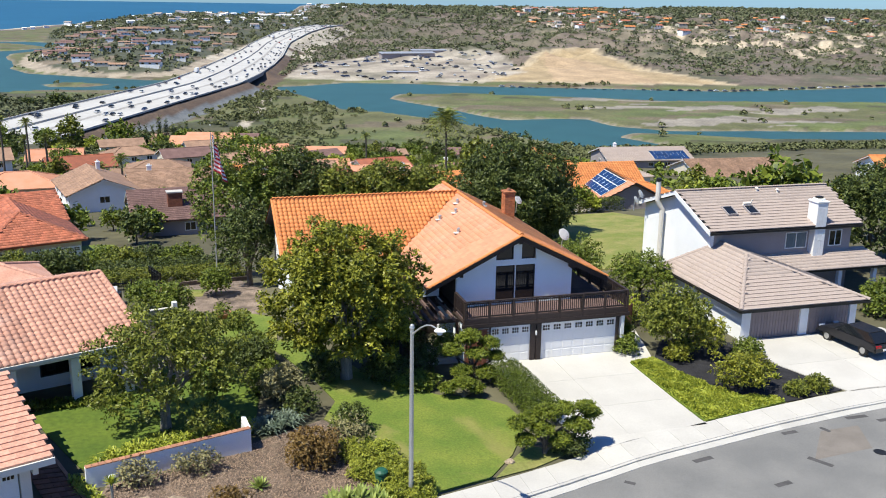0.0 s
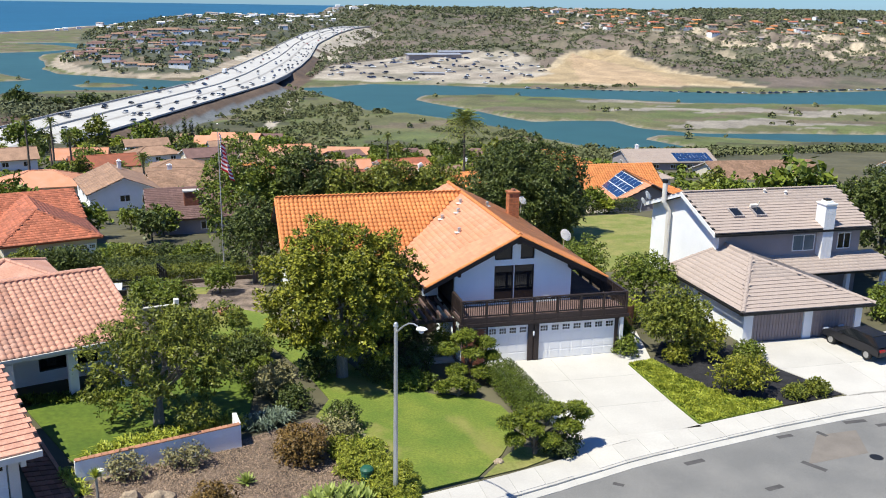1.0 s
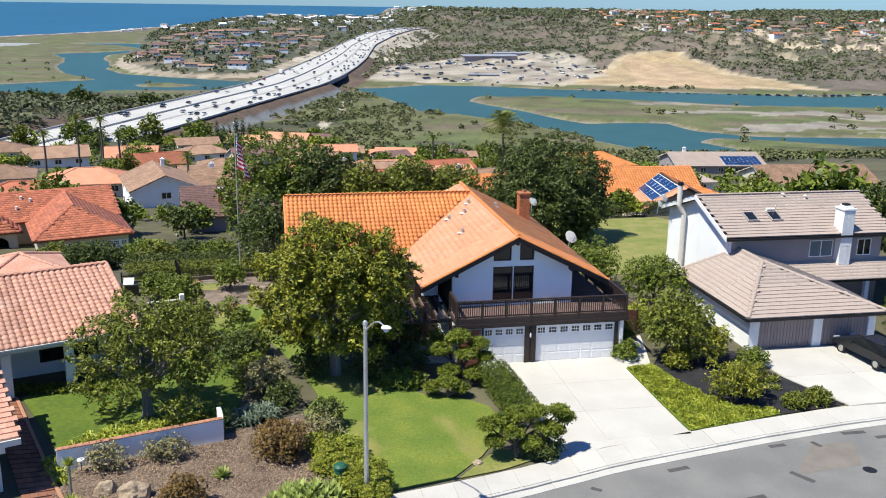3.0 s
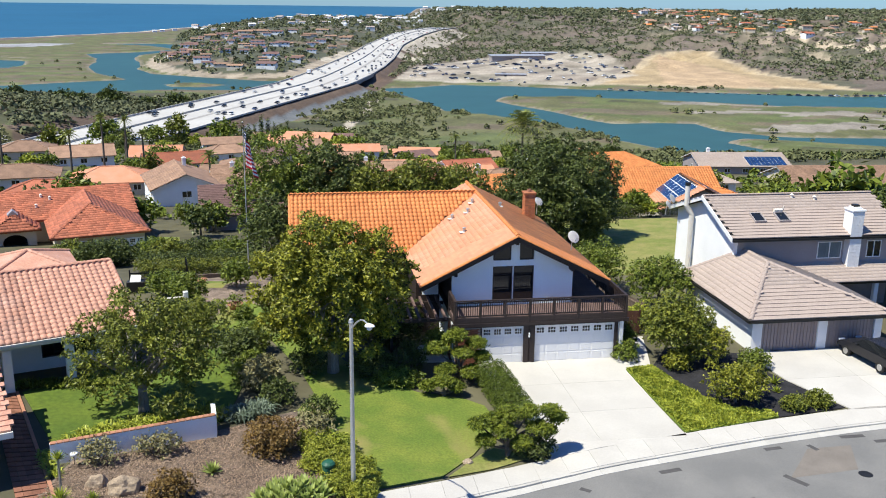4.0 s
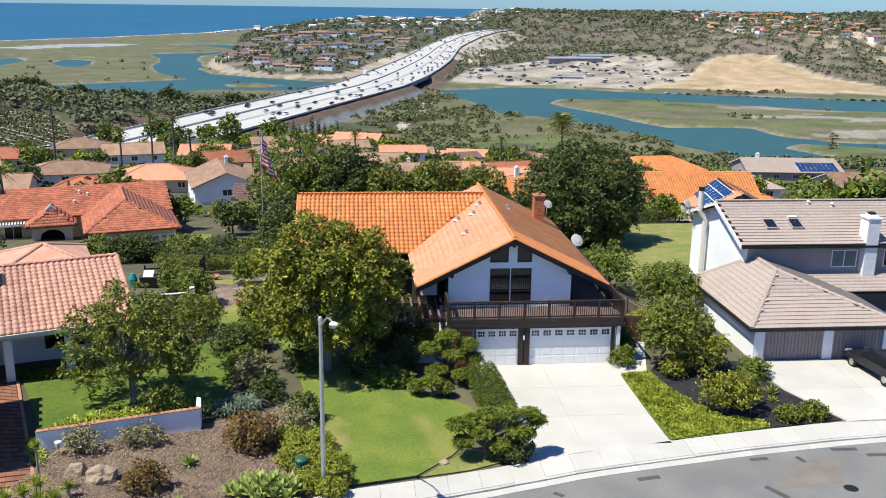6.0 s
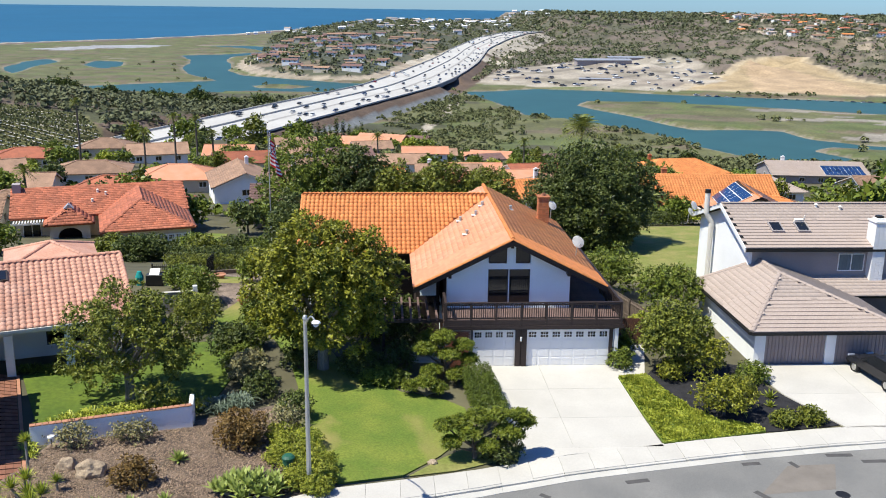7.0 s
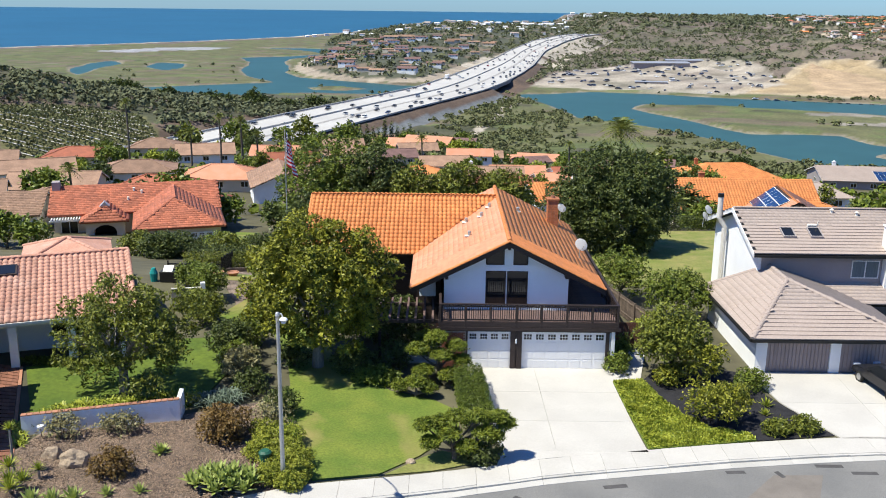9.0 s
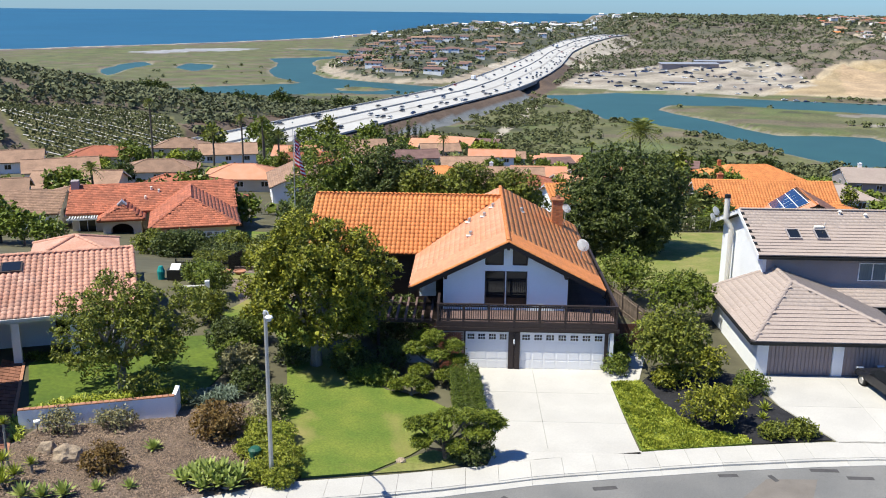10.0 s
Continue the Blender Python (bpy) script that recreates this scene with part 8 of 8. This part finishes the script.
protos = [(far_tree(k, 200 + i), wt) for i, (k, wt) in enumerate((("broad", 5), ("broad", 4), ("dark", 4), ("lime", 2), ("euc", 2), ("cypress", 0)))]
fixed = [(-60, 40, 0, 1.0), (-66, 52, 2, 0.9), (-53, 44, 0, 0.7), (-49, 41, 1, 0.6), (-45, 38, 0, 0.5), (-34, 37, 1, 0.3), (-30, 37, 2, 0.3), (-27.0, 40, 0, 0.3), (-23, 41, 2, 0.3), (-20, 40, 0, 0.3), (-25, 34, 1, 0.3), (-31, 34, 2, 0.3), (-25, 62, 2, 0.6), (-24, 68, 1, 0.6), (-33, 68, 0, 0.7),
         (16, 46, 0, 0.55), (24, 47, 1, 0.45), (14, 60, 2, 0.9), (25, 46, 3, 0.35), (40, 44, 0, 0.6), (47, 60, 3, 0.85), (55, 66, 3, 0.75), (62, 62, 0, 0.8), (78, 68, 3, 0.8), (84, 62, 2, 0.9), (60, 84, 0, 0.6), (42, 20, 2, 1.0), (38, 30, 0, 1.1), (36, 4, 0, 0.5), (30, -2, 0, 0.35), (26.5, 1.5, 0, 0.3), (31, 2, 2, 0.35), (22, 84, 4, 0.9), (30, 78, 2, 0.9), (17, 86, 1, 0.9), (38, 110, 2, 1.0), (52, 106, 0, 0.8)]
for x, y, k, s in fixed:
    if s <= 0.3:
        bush("round bushy green garden shrub", (x, y), 1.9, 1.7, 1.15, ("leaf_mid", "leaf_olive", "leaf_dark")[k % 3], int(400 + 3 * abs(x)), 40, 0.5, 22, 0.2, 0.1, group="garden shrubs")
        continue
    copy_thing(protos[k][0], pose(x, y, gz(x, y), 0, 0, hr.uniform(0, 360)) @ Matrix.Scale(s, 4))
fixed_far = [(-112 + 7.5 * k, 262 + 9 * math.sin(k * 1.9), (0, 2, 1, 4, 3)[k % 5], 1.15 + 0.3 * math.sin(k * 2.7)) for k in range(12)]
for x, y, k, s in fixed_far:
    copy_thing(protos[k][0], pose(x, y, gz(x, y), 0, 0, hr.uniform(0, 360)) @ Matrix.Scale(s, 4))
pool = [p for p, wt in protos for _ in range(wt)]
made = 0
while made < 110:
    x, y = hr.uniform(-125, 75), hr.uniform(64, 275)
    if y > 250 - abs(x - 10) * 0.25 and x > -20 or any(abs(x - a) < 8.5 and abs(y - b) < 7.5 for a, b in placed):
        continue
    if x > 55 and y > 120 or (x < -70 and y > 215):
        continue
    copy_thing(hr.choice(pool), pose(x, y, gz(x, y), 0, 0, hr.uniform(0, 360)) @ Matrix.Scale(hr.uniform(0.4, 0.8), 4))
    made += 1
for k in range(9):
    copy_thing(protos[5][0], pose(-34 + k * 2.2, 280 + (k % 3) * 1.5, gz(-34 + k * 2.2, 280), 0, 0, k * 40) @ Matrix.Scale(hr.uniform(0.95, 1.35), 4))
for x, y, s in ((-236, 620, 2.2), (-228, 614, 1.9), (-244, 622, 1.8), (-220, 606, 1.4), (-172, 517, 1.6), (-150, 530, 1.5), (-143, 524, 1.4), (-136, 521, 1.3), (-121, 523, 2.1), (-116, 519, 1.5), (-99, 519, 1.4), (-85, 532, 1.9), (-82, 536, 1.5), (60, 300, 1.4), (75, 320, 1.2), (90, 315, 1.3), (45, 290, 1.5), (112, 300, 1.1), (20, 290, 1.3), (100, 270, 1.2), (80, 262, 1.3)):
    copy_thing(protos[2][0], pose(x, y, gz(x, y) - 2.2 * s, 0, 0, hr.uniform(0, 360)) @ Matrix.Scale(s, 4))
for p, wt in protos:
    p.matrix_world = pose(*{0: (-44, 84), 1: (-66, 90), 2: (-14, 84), 3: (28, 112), 4: (36, 122), 5: (-36.5, 281)}[[q for q, _ in protos].index(p)], 0)
    p.location.z = gz(p.location.x, p.location.y)


# ---- far scrub, vines, town and traffic ----
def scatter(name, label, n, where, size, leaf, seed, leaves=22, category="scrub"):
    """Bushes nobody could count: one sheet of small leaves, past where(x, y) > random."""
    rng = np.random.RandomState(seed)
    pts = where(rng, n)
    z = ground_z(pts[:, 0], pts[:, 1])
    k = len(pts)
    r = size * rng.uniform(0.5, 1.4, k)
    cen = np.column_stack([pts, z + r * 0.35])
    d = rng.normal(size=(k, leaves, 3)); d /= np.linalg.norm(d, axis=2)[..., None]
    d[..., 2] = np.abs(d[..., 2]) * 0.9 - 0.1
    base = cen[:, None, :] + d * r[:, None, None] * rng.uniform(0.5, 1.0, (k, leaves, 1))
    face = d * 0.7 + rng.normal(size=d.shape) * 0.4 + np.array([0, 0, 0.35]); face /= np.linalg.norm(face, axis=2)[..., None]
    sd = np.cross(face, rng.normal(size=d.shape)); sd /= np.linalg.norm(sd, axis=2)[..., None]
    ax = np.cross(sd, face)
    L = (r * 0.8)[:, None, None]
    v = np.stack([base - ax * L * 0.5, base + sd * L * 0.35, base + ax * L * 0.5, base - sd * L * 0.35], 2).reshape(-1, 3)
    return solo(name, quads_np(name, v, np.arange(len(v)).reshape(-1, 4), M[leaf]), None, label, category, "stuff")


def pick(rng, n, x0, x1, y0, y1, test):
    out = np.zeros((0, 2))
    for _ in range(40):
        p = np.column_stack([rng.uniform(x0, x1, n * 2), rng.uniform(y0, y1, n * 2)])
        out = np.concatenate([out, p[test(p[:, 0], p[:, 1])]])
        if len(out) >= n:
            break
    return out[:n]


def in_view(x, y):
    a = np.degrees(np.arctan2(x + 8, y + 44))
    return (a > -34) & (a < 50)


def dry(x, y):
    return ground_z(x, y) > -44.0


field_poly = [(226, 690), (286, 673), (428, 632), (405, 711), (405, 770), (413, 858), (439, 934), (376, 915), (318, 806)]
yard_poly = [(68, 738), (221, 677), (286, 739), (313, 916), (238, 982), (106, 883)]


def off_road(x, y, m=8):
    d, half, _, _ = hw_at(x, y)
    return d > half + m


scatter("scrub", "dark scrub bushes over the far hillside", 6500, lambda r, n: pick(r, n, 60, 1700, 680, 2300, lambda x, y: in_view(x, y) & (sd_poly(x, y, UPLAND) < -10) & (sd_poly(x, y, field_poly) > 6) & (sd_poly(x, y, yard_poly) > 0) & off_road(x, y) & (wobble(x, y, 60) > -0.25)), 3.4, "leaf_hill", 1, 11)
scatter("scrub", "low dark scrub over the dry hillside", 6000, lambda r, n: pick(r, n, 60, 1300, 680, 1500, lambda x, y: in_view(x, y) & (sd_poly(x, y, UPLAND) < -6) & (sd_poly(x, y, UPLAND) > -480) & (sd_poly(x, y, field_poly) > 6) & (sd_poly(x, y, yard_poly) > 0) & off_road(x, y)), 2.6, "leaf_hill", 11, 9)
scatter("woodland", "dark trees over the far ridge", 7000, lambda r, n: pick(r, n, 120, 2300, 1100, 2300, lambda x, y: in_view(x, y) & ((sd_poly(x, y, UPLAND) < -430) | ((y > 1480) & (x > 280))) & (sd_poly(x, y, UPLAND) > -1250) & off_road(x, y, 20)), 5.0, "leaf_hill", 2, 14, "woodland")
scatter("woodland", "dark trees over the coastal hill", 2200, lambda r, n: pick(r, n, -260, 330, 770, 2600, lambda x, y: in_view(x, y) & (sd_poly(x, y, PROMONTORY) < -8) & off_road(x, y, 14)), 4.2, "leaf_hill", 3, 15, "woodland")
scatter("scrub", "mixed green scrub between the houses and the lagoon", 3000, lambda r, n: pick(r, n, -60, 330, 215, 660, lambda x, y: in_view(x, y) & dry(x, y) & (sd_poly(x, y, ISLAND) > 2) & (sd_poly(x, y, ISLET) > 2) & (sd_poly(x, y, SHORE_NEAR) > 4) & off_road(x, y, 14) & ((wobble(x, y, 32) > -0.1) | (y < 300))), 1.7, "leaf_scrub", 4, 22)
scatter("scrub", "dark scrub over the near hill", 2800, lambda r, n: pick(r, n, -330, -20, 250, 580, lambda x, y: in_view(x, y) & dry(x, y) & (sd_poly(x, y, VINES) > 3) & off_road(x, y, 5) & (x < np.interp(y, [p[1] for p in HW], [p[0] for p in HW])) & (wobble(x, y, 28) > -0.6)), 2.6, "leaf_hill", 5, 13)
scatter("scrub", "low green garden shrubs between the houses", 900, lambda r, n: pick(r, n, -110, 100, 84, 230, lambda x, y: in_view(x, y) & np.all([(np.abs(x - a) > 9) | (np.abs(y - b) > 7) for a, b in placed], 0) & ~((x > 7) & (x < 32) & (y < 46))), 1.1, "leaf_mid", 6, 30)
scatter("marsh_bushes", "low bushes on the marsh", 60, lambda r, n: pick(r, n, -330, 420, 300, 1000, lambda x, y: in_view(x, y) & ~dry(x, y) & (ground_z(x, y) > -44.6)), 2.2, "leaf_far", 7, 24)


def build_vines():
    rng = np.random.RandomState(9)
    V, S = [], []
    for k in range(44):
        off = -80 + k * 3.6
        t = np.arange(-70, 70, 0.8)
        x, y = -160 + t * 0.80 - off * 0.42, 335 + t * 0.45 + off * 0.75
        ok = sd_poly(x, y, VINES) < -2
        x, y = x[ok], y[ok]
        if len(x) < 4:
            continue
        z = ground_z(x, y)
        for _ in range(3):
            px = x + rng.normal(0, 0.35, len(x)); py = y + rng.normal(0, 0.35, len(x)); pz = z + rng.uniform(0.3, 1.5, len(x))
            p = np.column_stack([px, py, pz])
            ax = rng.normal(size=p.shape); ax /= np.linalg.norm(ax, axis=1)[:, None]
            sd = np.cross(ax, rng.normal(size=p.shape)); sd /= np.linalg.norm(sd, axis=1)[:, None]
            V.append(np.stack([p - ax * 0.6, p + sd * 0.45, p + ax * 0.6, p - sd * 0.45], 1).reshape(-1, 3))
        if k % 3 < 2:
            line = np.column_stack([x, y - 1.3, z + 0.10])
            n = len(line)
            b = sum(len(s[0]) for s in S)
            i = np.arange(n - 1)
            S.append((np.concatenate([line, line + np.array([0.1, 0.9, 0.06])]), np.stack([i, i + 1, n + i + 1, n + i], -1) + b))
    v = np.concatenate(V)
    solo("vineyard", quads_np("vineyard", v, np.arange(len(v)).reshape(-1, 4), M["leaf_scrub"]), None, "rows of low green crops on a slope", "crops", "stuff")
    solo("row_covers", quads_np("row_covers", np.concatenate([s[0] for s in S]), np.concatenate([s[1] for s in S]), M["cream_paint"]), None, "pale plastic strips between crop rows", "row covers", "stuff")


build_vines()


def far_house(w, d, h, roof, wall, label, group):
    t = thing("house", label, "house", (0, 0, 0), 0, group)
    part("wall", boxes((-w / 2, -d / 2, -3, w / 2, d / 2, h)), M[wall], t)
    o = 0.6
    rz = h + 0.34 * (d / 2 + o)
    bm = slab([(-w / 2 - o, -d / 2 - o, h), (w / 2 + o, -d / 2 - o, h), (w / 2 + o, 0, rz), (-w / 2 - o, 0, rz)], (0, 0, -0.2))
    part("roof_slope", bm, M[roof], t)
    part("roof_slope", slab([(w / 2 + o, d / 2 + o, h), (-w / 2 - o, d / 2 + o, h), (-w / 2 - o, 0, rz), (w / 2 + o, 0, rz)], (0, 0, -0.2)), M[roof], t)
    for k in range(3):
        x = -w / 2 + w * (k + 0.5) / 3
        part("window", boxes((x - 1.1, -d / 2 - 0.08, h - 2.0, x + 1.1, -d / 2 + 0.05, h - 0.6)), M["glass_dark"], t)
    return t


def join_copies(name, label, category, items):
    """Copies of things that are too many to tell apart, as one object."""
    V, F, MI, mats, b = [], [], [], [], 0
    for src, m in items:
        for ch in src.children_recursive:
            if ch.type != "MESH":
                continue
            mm = ch.data.materials[0]
            if mm not in mats:
                mats.append(mm)
            w = m @ ch.matrix_basis
            for v in ch.data.vertices:
                V.append(w @ v.co)
            for p in ch.data.polygons:
                F.append([b + i for i in p.vertices]); MI.append(mats.index(mm))
            b += len(ch.data.vertices)
    me = bpy.data.meshes.new(name)
    me.from_pydata([tuple(v) for v in V], [], F)
    for mm in mats:
        me.materials.append(mm)
    me.polygons.foreach_set("material_index", MI)
    solo(name, me, None, label, category, "stuff")


def spread(protos_, spots, lo, hi, turn=25, most=60, label=""):
    rng = random.Random(77)
    spots = sorted(spots, key=lambda p: p[1])
    if len(spots) > most:
        items = [(rng.choice(protos_), pose(x, y, gz(x, y) + 0.3, 0, 0, rng.uniform(-turn, turn)) @ Matrix.Scale(rng.uniform(lo, hi), 4)) for x, y in spots[most:]]
        join_copies("far_houses", label, "houses", items)
    for i, (x, y) in enumerate(spots[:most]):
        src = protos_[i] if i < len(protos_) else rng.choice(protos_)
        m = pose(x, y, gz(x, y) + 0.3, 0, 0, rng.uniform(-turn, turn)) @ Matrix.Scale(rng.uniform(lo, hi), 4)
        if i < len(protos_):
            src.matrix_world = m
        else:
            copy_thing(src, m)


rg = np.random.RandomState(21)
town = [far_house(16, 10, 4.5, "tile_red", "stucco", "white house with red roof on the far ridge", "houses on the far ridge"), far_house(18, 11, 5.5, "tile_brown", "stucco_cream", "cream house with brown roof on the far ridge", "houses on the far ridge"), far_house(15, 10, 5.0, "tile_grey", "stucco", "white house with grey roof on the far ridge", "houses on the far ridge"), far_house(17, 10, 4.0, "tile_orange", "stucco_cream", "cream house with orange roof on the far ridge", "houses on the far ridge")]
spots = pick(rg, 260, 200, 2300, 1050, 1900, lambda x, y: in_view(x, y) & (sd_poly(x, y, UPLAND) < -400) & (sd_poly(x, y, UPLAND) > -680) & off_road(x, y, 30))
spread(town, [tuple(p) for p in spots], 0.65, 1.0, 25, 90, "countless small pale houses along the far ridge")
flats = [far_house(22, 11, 5.5, "tile_brown", "stucco_cream", "low block of flats with brown roof on the coastal hill", "flats on the coastal hill"), far_house(20, 11, 5.5, "tile_mauve", "stucco", "low block of flats with dark roof on the coastal hill", "flats on the coastal hill")]
spots = pick(rg, 90, -170, 110, 780, 1350, lambda x, y: (sd_poly(x, y, PROMONTORY) < -14) & off_road(x, y, 40))
spread(flats, [tuple(p) for p in spots], 0.6, 0.9, 12, 60, "low flats among trees on the coastal hill")
coast = [far_house(16, 12, 6.5, "stucco", "stucco", "pale beach house by the sea", "beach houses"), far_house(20, 12, 7.5, "tile_grey", "stucco", "pale beach house with grey roof", "beach houses")]
spots = pick(rg, 120, -330, 420, 1560, 2900, lambda x, y: in_view(x, y) & (sd_poly(x, y, COAST) < -20) & ((sd_poly(x, y, COAST) > -70) | (sd_poly(x, y, PROMONTORY) < -20)) & off_road(x, y, 20))
spread(coast, [tuple(p) for p in spots], 0.5, 0.85, 25, 50, "pale beach houses strung along the shore")

lower = [far_house(13, 9, 3.0, "tile_brown", "stucco", "white house with brown roof above the lagoon", "houses above the lagoon"), far_house(14, 10, 3.2, "tile_faded", "stucco_cream", "cream house with faded orange roof above the lagoon", "houses above the lagoon"), far_house(12, 9, 3.0, "tile_mauve", "stucco", "white house with mauve-brown roof above the lagoon", "houses above the lagoon")]
lots = [(-34 + 19 * i + 7 * (j % 2) + hr.uniform(-3, 3), 238 + 17 * j + hr.uniform(-3, 3)) for j in range(5) for i in range(6 - j)]
lots = [p for p in lots if all(abs(p[0] - a) > 11 or abs(p[1] - b) > 9 for a, b in placed)]
spread(lower, lots, 0.85, 1.05, 20, 40, "houses above the lagoon")
for k in range(56):
    x, y = hr.uniform(-40, 80), hr.uniform(205, 325)
    if all(abs(x - a) > 7 or abs(y - b) > 6 for a, b in lots + placed):
        copy_thing(protos[hr.choice((0, 0, 1, 2, 3))][0], pose(x, y, gz(x, y), 0, 0, hr.uniform(0, 360)) @ Matrix.Scale(hr.uniform(0.5, 1.0), 4))

# the construction yard and the low sheds by the far shore
shed = thing("shed", "long low shed with pale blue-grey roof beside a yard", "shed", (221, 924, gz(221, 924)), 8, "sheds")
part("wall", boxes((-30, -5, -4, 30, 5, 2.6)), M["stucco_taupe"], shed)
part("roof_slope", slab([(-31, -6, 2.6), (31, -6, 2.6), (31, 6, 3.8), (-31, 6, 3.8)], (0, 0, -0.3)), M["steel"], shed)
copy_thing(shed, pose(256, 949, gz(256, 949), 0, 0, 4) @ Matrix.Scale(0.8, 4))
copy_thing(shed, pose(174, 751, gz(174, 751), 0, 0, -10) @ Matrix.Scale(0.45, 4))

paints = [("white", (0.75, 0.75, 0.74)), ("silver", (0.40, 0.41, 0.42)), ("black", (0.015, 0.015, 0.018)), ("dark blue", (0.03, 0.05, 0.12)), ("grey", (0.12, 0.12, 0.125)), ("red", (0.35, 0.02, 0.02))]
fleet = []
for nm, c in paints:
    M["paint_" + nm] = mat("car_paint_" + nm.replace(" ", "_"), c, 0.3, vary=0.05, bump=0)
    fleet.append(car("car", f"{nm} car on the motorway", (0, 0, 0), 0, M["paint_" + nm], "cars on the motorway", fine=False))
truck = thing("truck", "orange and white lorry on the motorway", "truck", (0, 0, 0), 0, "cars on the motorway")
part("cargo_box", boxes((-5, -1.25, 0.9, 3, 1.25, 3.8), bevel=0.05), M["white_paint"], truck)
part("cab", boxes((3.2, -1.2, 0.6, 5.2, 1.2, 3.0), bevel=0.15), M["tile_orange"], truck)
part("chassis", boxes((-5, -1.0, 0.5, 5, 1.0, 0.9)), M["rubber"], truck)
fleet.append(truck)
tr = random.Random(5)
lanes = [(-0.85, -1), (-0.72, -1), (-0.58, -1), (-0.44, -1), (0.02, 1), (0.14, 1), (0.44, 1), (0.58, 1), (0.72, 1), (0.84, 1)]
count = 0
for li, (f, way) in enumerate(lanes):
    p, t = hw_line(f)
    s = tr.randint(3, 9)
    while s < len(p) - 4:
        if p[s][1] > 265:
            src = fleet[count] if count < len(fleet) else tr.choice(fleet if tr.random() < 0.12 else fleet[:5])
            ang = math.degrees(math.atan2(t[s][1], t[s][0])) + (180 if way > 0 else 0)
            m = pose(p[s][0], p[s][1], p[s][2] + 0.06, 0, 0, ang)
            if count < len(fleet):
                src.matrix_world = m
            else:
                copy_thing(src, m)
            count += 1
        s += tr.choice((3, 4, 6, 8, 10) if f > 0.3 else (5, 8, 11, 15))
items = []
for k in range(150):
    x, y = pick(rg, 1, 80, 320, 670, 950, lambda x, y: (sd_poly(x, y, yard_poly) < -4))[0]
    items.append((tr.choice(fleet[:5]), pose(x, y, gz(x, y), 0, 0, tr.uniform(0, 360)) @ Matrix.Scale(tr.uniform(0.8, 1.5), 4)))
join_copies("yard_vehicles", "vehicles and gear parked all over a construction yard", "vehicles", items)
items = []
for k in range(52):
    x = 232 + k * 7 + tr.uniform(-2, 2)
    y = float(np.interp(x, [221, 265, 401, 592], [662, 641, 596, 623]))
    items.append((tr.choice(fleet[:5]), pose(x, y, gz(x, y), 0, 0, tr.uniform(-10, 10))))
join_copies("shore_vehicles", "vehicles parked along the far shore road", "vehicles", items)
